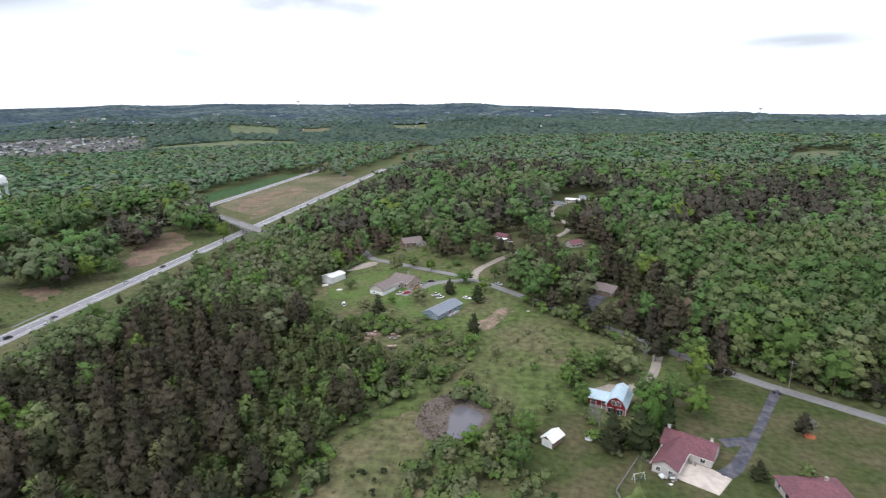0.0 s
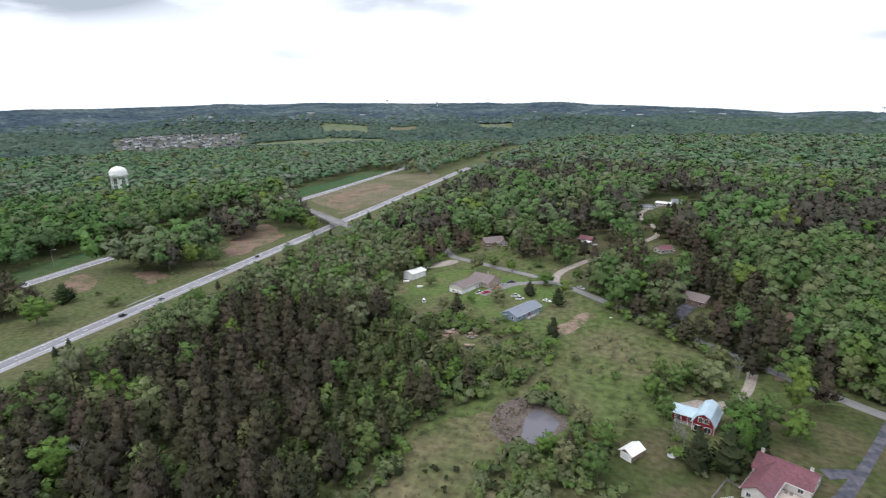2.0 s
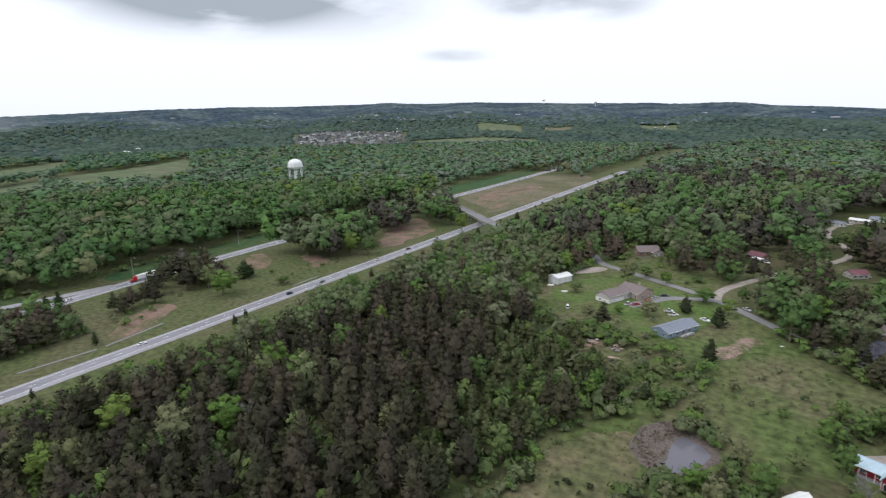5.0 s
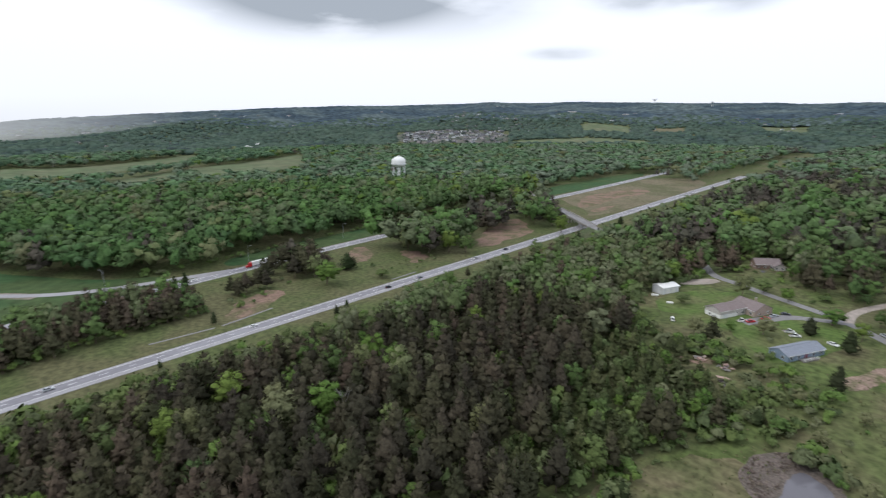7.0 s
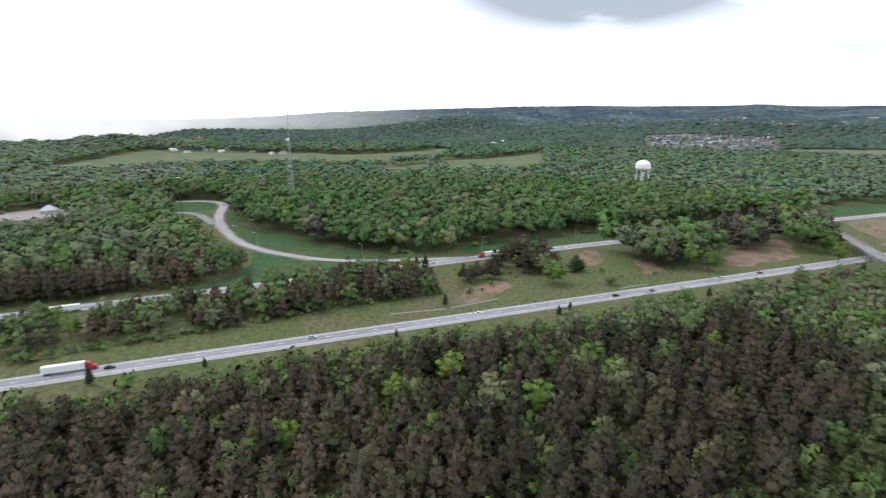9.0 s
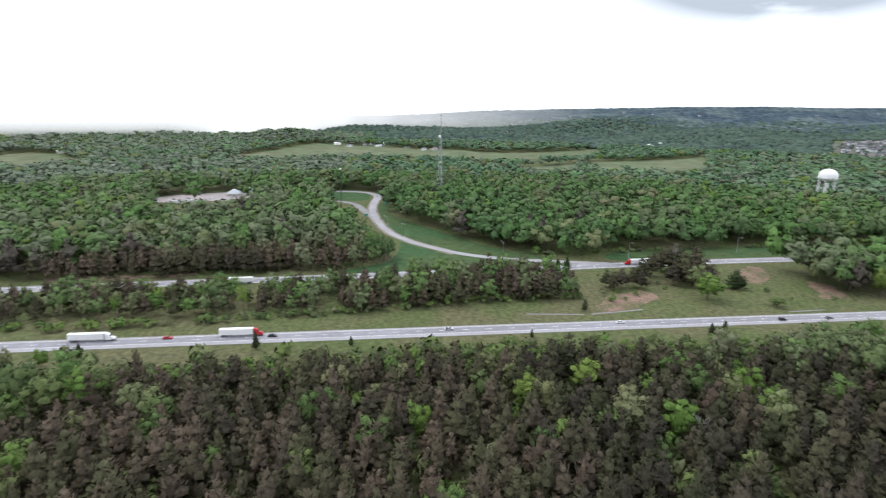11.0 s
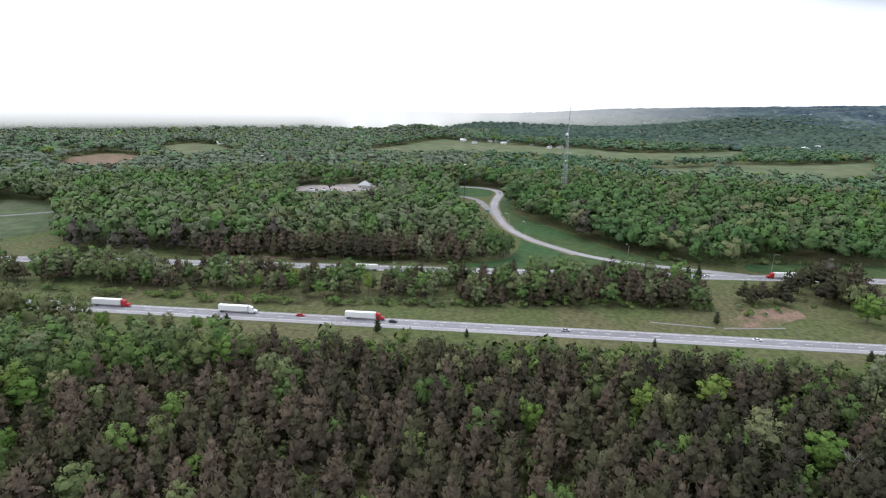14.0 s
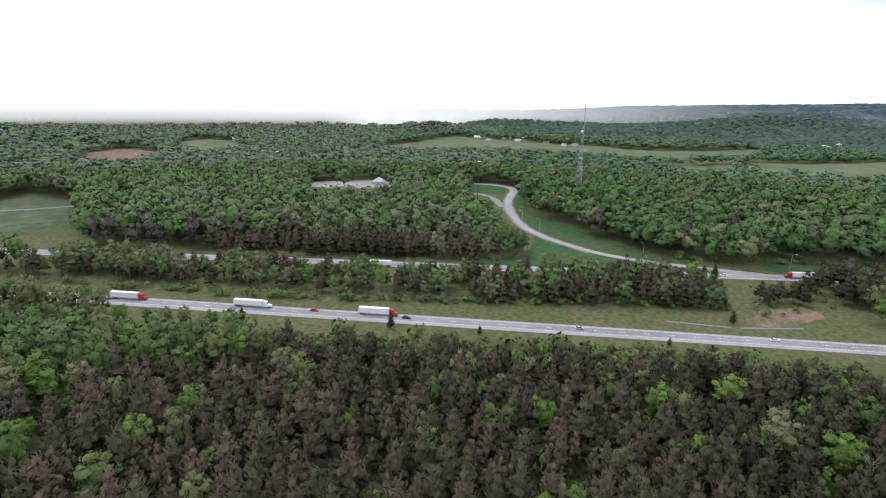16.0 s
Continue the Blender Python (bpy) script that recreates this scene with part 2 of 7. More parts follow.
def mesh_object(name, verts, faces, mat, parent=None, smooth_shade=False, tint=None, normals=None):
    """One mesh object out of arrays; faces all triangles or all quads."""
    me = bpy.data.meshes.new(name)
    verts, faces = np.asarray(verts, np.float32), np.asarray(faces, np.int32)
    k = faces.shape[1]
    me.vertices.add(len(verts))
    me.vertices.foreach_set("co", verts.ravel())
    me.loops.add(faces.size)
    me.loops.foreach_set("vertex_index", faces.ravel())
    me.polygons.add(len(faces))
    me.polygons.foreach_set("loop_start", np.arange(0, faces.size, k, dtype=np.int32))
    me.polygons.foreach_set("use_smooth", np.full(len(faces), smooth_shade, bool))
    if tint is not None:
        me.attributes.new("tint", "FLOAT", "POINT").data.foreach_set("value", np.asarray(tint, np.float32))
    me.update()
    me.validate()
    if normals is not None:
        me.attributes.new("custom_normal", "FLOAT_VECTOR", "POINT").data.foreach_set("vector", np.asarray(normals, np.float32).ravel())
    me.materials.append(mat)
    ob = new(name, me)
    ob.parent = parent
    return ob


def polar_sheet(name, radii, segments, mat, az0=0.0, az1=360.0, lift=0.0, rough=0.0):
    closed = az1 - az0 >= 360
    a = np.radians(np.linspace(az0, az1, segments, endpoint=not closed))
    rr, aa = np.meshgrid(radii, a, indexing="ij")
    x, y = -rr * np.sin(aa), rr * np.cos(aa)
    z = ground(x, y) + lift
    if rough:
        rng = np.random.default_rng(5)
        z = z + rng.random(z.shape) * rough
    n, m = len(radii), segments
    i, j = np.meshgrid(np.arange(n - 1), np.arange(m if closed else m - 1), indexing="ij")
    j2 = (j + 1) % m
    f = np.stack([i * m + j, (i + 1) * m + j, (i + 1) * m + j2, i * m + j2], -1).reshape(-1, 4)[:, ::-1]
    return mesh_object(name, np.stack([x, y, z], -1).reshape(-1, 3), f, mat, smooth_shade=True)


radii = [0.01] + list(np.arange(12, 420, 12.0)) + list(np.geomspace(420, 4950, 70))
tagged(polar_sheet("ground", radii, 360, GRASS), "rolling grassland with olive and brown patches", "ground", kind="structure")
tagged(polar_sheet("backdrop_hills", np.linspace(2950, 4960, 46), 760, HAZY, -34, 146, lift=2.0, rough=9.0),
       "blue-green wooded hills on the horizon, haze painted in", "hills", kind="structure")


def inside(poly, x, y):
    hit = np.zeros(np.shape(x), bool)
    for (ax, ay), (bx, by) in zip(poly, poly[1:] + poly[:1]):
        if ay != by:
            hit ^= ((ay > y) != (by > y)) & (x < (bx - ax) * (y - ay) / (by - ay) + ax)
    return hit


def far_from(line, x, y):
    """Distance to a polyline."""
    best = np.full(np.shape(x), 1e9)
    for (ax, ay), (bx, by) in zip(line, line[1:]):
        k = np.clip(((x - ax) * (bx - ax) + (y - ay) * (by - ay)) / ((bx - ax) ** 2 + (by - ay) ** 2), 0, 1)
        best = np.minimum(best, np.hypot(x - ax - k * (bx - ax), y - ay - k * (by - ay)))
    return best


def rounded(line, times=3, closed=False):
    """Corner cutting: a smooth line through the neighbourhood of a few points."""
    p = np.array(line, float)
    for _ in range(times):
        q = np.roll(p, -1, 0) if closed else p[1:]
        o = p if closed else p[:-1]
        mid = np.stack([0.75 * o + 0.25 * q, 0.25 * o + 0.75 * q], 1).reshape(-1, 2)
        p = mid if closed else np.vstack([p[:1], mid, p[-1:]])
    return p


def ribbon(name, line, width, mat, lift=0.15, parent=None, step=6.0, shift=0.0, heights=None):
    """A road surface along a line, laid on the ground, with sides that reach into it."""
    p = np.asarray(line, float)
    seg = np.hypot(*np.diff(p, axis=0).T)
    s = np.r_[0, np.cumsum(seg)]
    at = np.linspace(0, s[-1], max(2, int(s[-1] / step) + 1))
    c = np.stack([np.interp(at, s, p[:, 0]), np.interp(at, s, p[:, 1])], 1)
    d = np.gradient(c, axis=0)
    d /= np.hypot(*d.T)[:, None]
    nrm = np.stack([-d[:, 1], d[:, 0]], 1)
    w = np.broadcast_to(width if np.ndim(width) == 0 else np.interp(at / s[-1], np.linspace(0, 1, len(width)), width), at.shape)[:, None]
    rows = []
    for k, dz in ((-0.5, -0.5), (-0.5, 0), (0, 0.04), (0.5, 0), (0.5, -0.5)):
        q = c + nrm * (w * k + shift)
        z = ground(q[:, 0], q[:, 1]) if heights is None else np.interp(at / s[-1], np.linspace(0, 1, len(heights)), heights)
        rows.append(np.column_stack([q, z + lift + dz]))
    v = np.stack(rows, 1).reshape(-1, 3)
    i, j = np.meshgrid(np.arange(len(at) - 1), np.arange(4), indexing="ij")
    f = np.stack([i * 5 + j, (i + 1) * 5 + j, (i + 1) * 5 + j + 1, i * 5 + j + 1], -1).reshape(-1, 4)[:, ::-1]
    return mesh_object(name, v, f, mat, parent)


def patch(name, poly, mat, label, category, lift=0.06, wobble=1.0, cuts=3):
    """A piece of ground with its own cover, draped on the land with an uneven edge."""
    p = rounded(poly, 2, True)
    rng = random.Random(len(name) + int(abs(poly[0][0]) * 7))
    bm = bmesh.new()
    vs = [bm.verts.new((x + rng.uniform(-wobble, wobble), y + rng.uniform(-wobble, wobble), 0)) for x, y in p]
    es = [bm.edges.new((a, b)) for a, b in zip(vs, vs[1:] + vs[:1])]
    bmesh.ops.triangle_fill(bm, edges=es, use_beauty=True)
    bmesh.ops.subdivide_edges(bm, edges=bm.edges[:], cuts=cuts, use_grid_fill=True)
    for v in bm.verts:
        v.co.z = float(ground(v.co.x, v.co.y)) + lift
    for f in bm.faces:
        if f.normal.z < 0:
            f.normal_flip()
    me = bpy.data.meshes.new(name)
    bm.to_mesh(me)
    bm.free()
    me.materials.append(mat)
    return tagged(new(name, me), label, category, kind="structure")


# ---- roads ----
NEAR_WAY = [(-269.2 - 0.0832 * y, y) for y in (-700, -300, 0, 300, 600, 1000)]
FAR_WAY = [(-285, -520), (-322, -330), (-343, -200), (-362, -60), (-384, 85), (-402, 200), (-416, 325), (-429, 470), (-441, 640), (-463, 880), (-495, 1200)]
RAMP = [(-398, 150), (-405, 100), (-411, 69), (-426, 36), (-461, 1), (-498, -20), (-545, -33), (-604, -43), (-660, -44), (-705, -40), (-735, -58), (-742, -92), (-735, -140), (-715, -190)]
RAMP_IN = [(-560, -37), (-605, -52), (-640, -62), (-660, -78), (-668, -105), (-672, -140)]
OVERPASS = [(-150, 372), (-200, 398), (-250, 423), (-280, 441), (-364, 499), (-430, 544), (-490, 583), (-570, 636), (-640, 690)]
COUNTY = [(-150, 372), (-134, 346), (-118, 338), (-95, 326), (-71, 317), (-54, 308), (-44, 300), (-31, 289), (0, 262), (30, 236), (60, 211), (72, 202), (84, 195), (100, 185), (150, 155), (230, 120)]
BRANCH = [(-56, 309), (-58, 326), (-50, 349), (-31, 391), (-10, 430), (-2, 458), (-8, 485), (-20, 512), (-22, 550), (-5, 590), (13, 608), (32, 612)]
POWER_CUT = [(44, 218), (61, 300), (72, 352), (84, 420)]
BARN_DRIVE = [(37, 232), (36, 222), (31, 199), (21, 190), (13, 187)]

near_road = tagged(ribbon("road_highway_near", NEAR_WAY, 12.6, CONCRETE, 0.15, step=30), "pale concrete highway carriageway with worn shoulders", "road", kind="structure")
ribbon("lanes", NEAR_WAY, 7.6, LANE, 0.17, near_road, 30, shift=0.9)
far_road = tagged(ribbon("road_highway_far", rounded(FAR_WAY), 12.6, CONCRETE, 0.15, step=12), "pale concrete highway carriageway behind the median trees", "road", kind="structure")
ribbon("lanes", rounded(FAR_WAY), 7.6, LANE, 0.17, far_road, 12, shift=-0.9)
tagged(ribbon("ramp_shoulder", rounded(RAMP[3:]), 11.5, material("gravel_shoulder", (0.22, 0.185, 0.155), 0.95, vary=0.2, scale=0.5, second=(0.10, 0.105, 0.06), second_scale=0.1), 0.14, step=6), "tan gravel shoulder of the ramp", "shoulder", kind="structure")
tagged(ribbon("road_ramp", rounded(RAMP), (7.5, 7.5, 6.5, 6.5, 7, 8, 10, 8, 7), CONCRETE, 0.25, step=6), "pale curving exit ramp", "road", kind="structure")
tagged(ribbon("road_rest_area", rounded(RAMP_IN), (6, 9, 8, 6), COUNTRY, 0.2, step=5), "worn asphalt entrance road of the rest area", "road", kind="structure")
tagged(ribbon("road_county", rounded(COUNTY), 5.0, COUNTRY, 0.12, step=5), "narrow worn grey country road", "road", kind="structure")
tagged(ribbon("road_branch", rounded(BRANCH), (5, 4.6, 4.4, 4.4), GRAVEL, 0.14, step=4), "pale gravel lane winding between houses", "road", kind="structure")
tagged(ribbon("track_power_cut", rounded(POWER_CUT), 3.2, SOIL, 0.08, step=5), "brown mown strip through the woods", "track", kind="structure")
tagged(ribbon("track_barn_drive", rounded(BARN_DRIVE), (4.0, 3.6, 3.4, 5), GRAVEL, 0.14, step=3), "pale gravel drive to the red barn house", "track", kind="structure")


# ---- ground cover ----
YARD = [(-75, 95), (-71, 135), (-66, 159), (-58, 179), (-75, 205), (-100, 232), (-128, 244), (-142, 262), (-147, 290), (-138, 312), (-142, 345), (-124, 359), (-136, 398), (-105, 394),
        (-88, 354), (-58, 340), (-46, 298), (-30, 281), (-12, 254), (11, 235), (20, 228), (30, 214), (44, 208), (60, 208), (72, 199), (100, 183), (135, 150), (120, 60), (-40, 60)]
OPEN_MEDIAN = [(-436, 600), (-456, 830), (-440, 900), (-345, 900), (-322, 500), (-355, 545), (-400, 570)]
RAMP_GREEN = [(-372, 30), (-392, 85), (-411, 110), (-421, 104), (-442, 67), (-491, 35), (-536, 2), (-587, -23), (-640, -24), (-662, -34), (-600, -46), (-548, -27), (-470, -8), (-415, -10), (-392, -24), (-372, -60)]
STRIP = [(-405, 150), (-430, 155), (-442, 207), (-452, 300), (-462, 420), (-478, 520), (-445, 505), (-425, 330), (-412, 220)]
STRIP_NORTH = [(-455, 585), (-478, 590), (-505, 680), (-512, 870), (-500, 930), (-472, 900), (-450, 660)]
SW_FIELD = [(-352, -408), (-345, -440), (-360, -500), (-440, -540), (-510, -560), (-485, -470), (-452, -440), (-400, -396)]
WEST_FIELD = [(-1056, 193), (-1116, 304), (-1193, 377), (-1215, 488), (-1288, 624), (-1382, 744), (-1089, 590), (-1040, 566), (-1009, 477), (-1035, 380), (-1028, 290), (-1023, 197)]
SLOPE_FIELD = [(-1232, -378), (-1490, -300), (-1575, -204), (-1587, -94), (-1468, 0), (-1454, 125), (-1387, 185), (-1428, 347), (-1584, 536), (-1399, 475), (-1243, 281), (-1181, 181), (-1225, 119), (-1236, 25), (-1267, -99), (-1204, -242), (-1141, -326)]
KNOLL_FIELD = [(-1040, -760), (-1130, -810), (-1239, -819), (-1190, -709), (-1080, -617), (-990, -639), (-975, -690)]
RED_FIELD = [(-804, -770), (-860, -800), (-930, -790), (-925, -705), (-812, -661), (-746, -726)]
NORTH_FIELD = [(330, 1060), (380, 1060), (500, 1190), (510, 1260), (430, 1230)]
TOWN_FIELD = [(-1060, 1480), (-1260, 1440), (-1330, 1560), (-1120, 1760), (-900, 1800), (-880, 1650)]
HAMLET = [(-29, 550), (-24, 605), (0, 642), (40, 641), (34, 597), (4, 552), (-12, 512)]
LANE_YARD = [(-18, 500), (-18, 442), (-10, 423), (-3, 423), (4, 470), (-2, 505)]
LOT = [(-636, -300), (-652, -250), (-662, -204), (-700, -190), (-728, -200), (-720, -246), (-682, -308)]
ISLAND = [(-672, -52), (-705, -50), (-732, -64), (-736, -95), (-724, -114), (-692, -104), (-676, -94), (-664, -74)]
LOT_B = [(-690, -162), (-684, -140), (-700, -128), (-712, -150)]
HOME_YARDS = [[(-64, 398), (-62, 420), (-44, 428), (-34, 415), (-36, 386), (-48, 392)], [(-10, 388), (-8, 408), (34, 416), (34, 402), (8, 388)], [(-42, 450), (-42, 466), (-26, 466), (-26, 450)], [(8, 268), (10, 300), (26, 304), (28, 292), (17, 284), (14, 268)]]


def sector(az0, az1, r0, r1):
    """A tract of land far out, between two bearings and two distances."""
    return [(-r * math.sin(radians(a)), r * math.cos(radians(a))) for a, r in ((az0, r0), ((az0 + az1) / 2, r0 * 1.03), (az1, r0), (az1, r1), ((az0 + az1) / 2, r1 * 0.99), (az0, r1))]


FAR_TRACTS = [sector(29.5, 34, 2330, 2860), sector(24.6, 27.5, 2440, 2860), sector(15, 18.5, 2480, 2980)]
FIELDS = FAR_TRACTS + [WEST_FIELD, SLOPE_FIELD, KNOLL_FIELD, RED_FIELD, NORTH_FIELD, TOWN_FIELD, SW_FIELD]

for poly, mat, label in ((WEST_FIELD, PASTURE, "long pale green pasture beyond the woods"), 
                         (SLOPE_FIELD, PASTURE, "broad green pasture on a gentle slope"), (KNOLL_FIELD, PASTURE, "small bright pasture on a knoll"),
                         (RED_FIELD, SOIL, "ploughed reddish field among woods"), (NORTH_FIELD, PASTURE, "far clearing with pale grass"), (TOWN_FIELD, PASTURE, "pale field beside the housing estate")):
    patch("field", poly, mat, label, "field", 0.5, 6, 4)
for k, poly in enumerate(FAR_TRACTS):
    patch("field", poly, (PASTURE, DRY_GRASS)[k % 3 == 1], "pale field between distant woods", "field", 0.5, 8, 5)
patch("field", SW_FIELD, NEAR_PASTURE, "green field beside a pale farm road", "field", 0.15, 2)
tagged(ribbon("road_farm", rounded([(-400, -540), (-427, -489), (-444, -470), (-462, -452), (-500, -430)]), 5, COUNTRY, 0.3, step=6), "pale narrow farm road", "road", kind="structure")
patch("verge", RAMP_GREEN, GREENFIELD, "lush green grass inside the ramp's curve", "verge", 0.1, 0.8, 4)
patch("verge", STRIP, GREENFIELD, "green strip between carriageway and woods", "verge", 0.08, 1)
patch("verge", STRIP_NORTH, GREENFIELD, "green strip along the far carriageway", "verge", 0.12, 1.5)
patch("meadow", YARD, MEADOW, "rough olive meadow round the houses", "meadow", 0.03, 1.5, 5)
patch("verge", OPEN_MEDIAN, DRY_GRASS, "dry olive grass of the wide median", "verge", 0.05, 1.5, 4)
patch("meadow", HAMLET, LAWN, "mown grass round far trailers", "meadow", 0.1, 1.5)
patch("meadow", LANE_YARD, LAWN, "grass yard beside the gravel lane", "meadow", 0.05, 1.0)
patch("meadow", [(-70, 97), (-70, 132), (-62, 152), (-50, 162), (-42, 152), (-40, 138), (-26, 124), (-24, 98)], material("tan_meadow", (0.132, 0.116, 0.066), 0.95, vary=0.4, scale=0.35, bump=0.5, second=(0.090, 0.100, 0.044), second_scale=0.05, spec=0.1), "rough tan meadow dotted with small shrubs", "meadow", 0.06, 2.0, 4)
patch("lawn", [(-108, 262), (-135, 268), (-138, 296), (-120, 320), (-85, 318), (-60, 300), (-45, 285), (-52, 262), (-64, 235), (-78, 246), (-92, 262)], FRESH_LAWN, "mown lawn round the tan and blue houses", "lawn", 0.07, 1.2)
patch("lawn", [(20, 126), (22, 158), (30, 176), (40, 196), (60, 207), (74, 198), (95, 186), (118, 160), (112, 90), (60, 96)], LAWN, "mown lawn round the red-roofed houses", "lawn", 0.07, 1.0)
patch("lawn", [(-12, 128), (-10, 160), (2, 172), (10, 168), (22, 158), (20, 128)], LAWN, "worn lawn beside the white shed", "lawn", 0.08, 1.0)
for poly in ([(-316, 331), (-320, 365), (-326, 412), (-360, 440), (-386, 452), (-371, 402), (-342, 348)], [(-389, 245), (-394, 264), (-368, 258), (-350, 236), (-357, 225)], [(-357, 273), (-347, 286), (-321, 278), (-319, 257)], [(-310, 109), (-331, 130), (-337, 156), (-314, 148), (-298, 123), (-291, 107)],
             [(-384, 557), (-425, 658), (-403, 747), (-370, 736), (-380, 650), (-366, 560)], [(-345, 535), (-340, 560), (-352, 610), (-358, 560)],
             [(-352, -240), (-362, -150), (-372, -140), (-366, -235)], [(-92, 214), (-88, 222), (-80, 222), (-84, 214)]):
    patch("bare_soil", poly, SOIL, "bare reddish-brown soil with thin grass", "soil", 0.11, 3.5)
patch("bare_soil", [(-43, 243), (-40, 232), (-35, 234), (-33, 246), (-28, 256), (-27, 264), (-33, 267), (-38, 252)], CLAY, "bare pinkish clay in the meadow", "soil", 0.11, 1.2)
patch("gravel_yard", [(-144, 318), (-141, 330), (-132, 340), (-124, 336), (-128, 326), (-136, 318)], GRAVEL, "pale gravel turnaround", "gravel", 0.12, 0.6)
patch("pavement_lot", LOT, material("pinkish_paving", (0.30, 0.26, 0.25), 0.9, vary=0.15, scale=0.2, second=(0.25, 0.235, 0.235), second_scale=0.05), "pinkish-grey parking area of the rest stop", "parking lot", 0.2, 1)
patch("verge", ISLAND, GREENFIELD, "grass island inside the ramp loop", "verge", 0.1, 0.8)
patch("pavement_lot", LOT_B, COUNTRY, "grey end of the rest area's parking", "parking lot", 0.2, 0.6)
for poly in HOME_YARDS:
    patch("lawn", poly, LAWN, "grass yard in a forest clearing", "lawn", 0.06, 0.8)


# ---- trees ----
# trees of yards, verges and clearings: kind, place, height, and how broad for its height
THICKET_TREES = [("cedar", 38, 224, 9, 1.6), ("leaf", 3, 205, 7, 1.2), ("leaf", 14, 206, 8, 1.2), ("leaf", -22, 279, 8, 1.1), ("leaf", -29, 209, 4, 1.5), ("leaf", 2, 248, 9, 1.1), ("leaf", 24, 222, 8, 1.2), ("pine", 18, 247, 11, 1.2), ("pine", 33, 229, 10, 1.2), ("pine", 6, 257, 11, 1.2), ("pine", 44, 222, 9, 1.2), ("pine", 26, 240, 12, 1.2), ("pine", -6, 266, 10, 1.2), ("pine", 56, 217, 9, 1.2), ("pine", 12, 244, 9, 1.2), ("pine", 2, 251, 8, 1.3), ("pine", -9, 266, 10, 1.2), ("pine", 12, 240, 9, 1.2), ("pine", 34, 216, 9, 1.1), ("pine", 46, 236, 12, 1.1)]
THICKET_TREES_B = [("pine", 30, 248, 12, 1.1), ("pine", 60, 226, 13, 1.1)]
LANE_TREES = [("cedar", 2, 520, 12, 1.6), ("cedar", 7, 534, 11, 1.6), ("leaf", -6, 472, 13, 1.1), ("leaf", 3, 490, 13, 1.1), ("leaf", 15, 574, 11, 1.1), ("leaf", -14, 470, 10, 1.1), ("leaf", -96, 366, 10, 1.1), ("leaf", -83, 374, 9, 1.2), ("leaf", -157, 387, 12, 1.1), ("leaf", -140, 389, 12, 1), ("leaf", -56, 342, 6, 1.2), ("leaf", -44, 313, 7, 1.2), ("leaf", -163, 315, 13, 1.1), ("leaf", -135, 405, 12, 1.1), ("leaf", -150, 352, 11, 1.1)]
LANE_TREES_B = [("pale", -170, 330, 13, 1), ("pine", 0, 456, 14, 1.2), ("pine", -2, 440, 13, 1.2), ("pine", -72, 380, 12, 1.2), ("pine", -39, 351, 11, 1.2), ("pine", -59, 352, 10, 1.2), ("pine", -47, 362, 11, 1.2)]
BARN_TREES = [("cedar", 14, 151, 12.0, 1.23), ("cedar", 22, 153, 12.3, 1.41), ("bright", 25, 160, 15.5, 0.85), ("cedar", 30, 161, 15.8, 0.69), ("leaf", 26, 178, 10.9, 1.1), ("leaf", 35, 179, 10.7, 1.13), ("bright", 45, 195, 14.7, 0.83), ("pine", 54, 200, 13.1, 0.89), ("bright", 42, 175, 10.2, 1.08),
              ("leaf", 5, 173, 8.6, 1.02), ("pale", 21, 200, 10.4, 1.51), ("leaf", 9, 198, 7.5, 1.45), ("leaf", 1, 187, 8.4, 1.17), ("leaf", 13, 204, 6.5, 1.38), ("cedar", 52, 146, 5, 2)]
POND_TREES = [("bright", -26, 143, 6.2, 1.5), ("pine", -20, 146, 7.0, 0.97), ("pale", -31, 134, 5.5, 1.14), ("cedar", -64, 121, 4.5, 1.86), ("cedar", -66, 117, 4.5, 1.83), ("leaf", -18, 160, 7.7, 1.02), ("leaf", -11, 152, 8.5, 1.15), ("leaf", -20, 138, 8.2, 1.07), ("leaf", -11, 136, 9.4, 1.05), ("leaf", -23, 130, 7.4, 1.04), ("leaf", -5, 169, 4.8, 1.43), ("bright", -10, 154, 5, 1.4)]
MEADOW_TREES = [("bright", -68, 179, 7.5, 0.96), ("pine", -60, 170, 9.9, 0.98), ("cedar", -56, 197, 4.2, 1.43), ("cedar", -53, 184, 5.1, 1.61), ("cedar", -41, 228, 8.7, 1.38), ("cedar", -47, 270, 8.4, 1.83), ("bright", -46, 288, 7.5, 1.24), ("leaf", -64, 219, 5, 1.4), ("leaf", -48, 209, 5, 1.4), ("leaf", -46, 184, 5, 1.6), ("leaf", -54, 204, 5, 1.6),
                ("leaf", -66, 196, 6, 1.4), ("leaf", -62, 186, 5, 1.5), ("leaf", -74, 226, 6, 1.4), ("leaf", -36, 186, 4, 1.7), ("pale", -52, 222, 4, 1.6)]
HOUSE_TREES = [("leaf", -78, 265, 6.9, 1.78), ("leaf", -90, 259, 4.6, 1.34), ("pine", -90, 239, 10.1, 1.17), ("leaf", -86, 235, 3.8, 1.48), ("bright", -60, 300, 6.7, 2.13), ("cedar", -64, 280, 7.4, 1.87), ("leaf", -105, 314, 10, 1.12), ("leaf", -99, 329, 6.7, 1.62), ("bright", -85, 322, 6.5, 1.37), ("leaf", -72, 336, 3, 2.73), ("bright", -147, 317, 12.4, 1.43), ("pale", -123, 282, 5.6, 1.62),
               ("bright", -146, 268, 11, 1.1), ("leaf", -142, 257, 7, 1.1), ("leaf", -150, 279, 9, 1), ("leaf", -100, 244, 7, 1.3), ("pale", -152, 290, 13, 1), ("pale", -158, 287, 13, 1)]
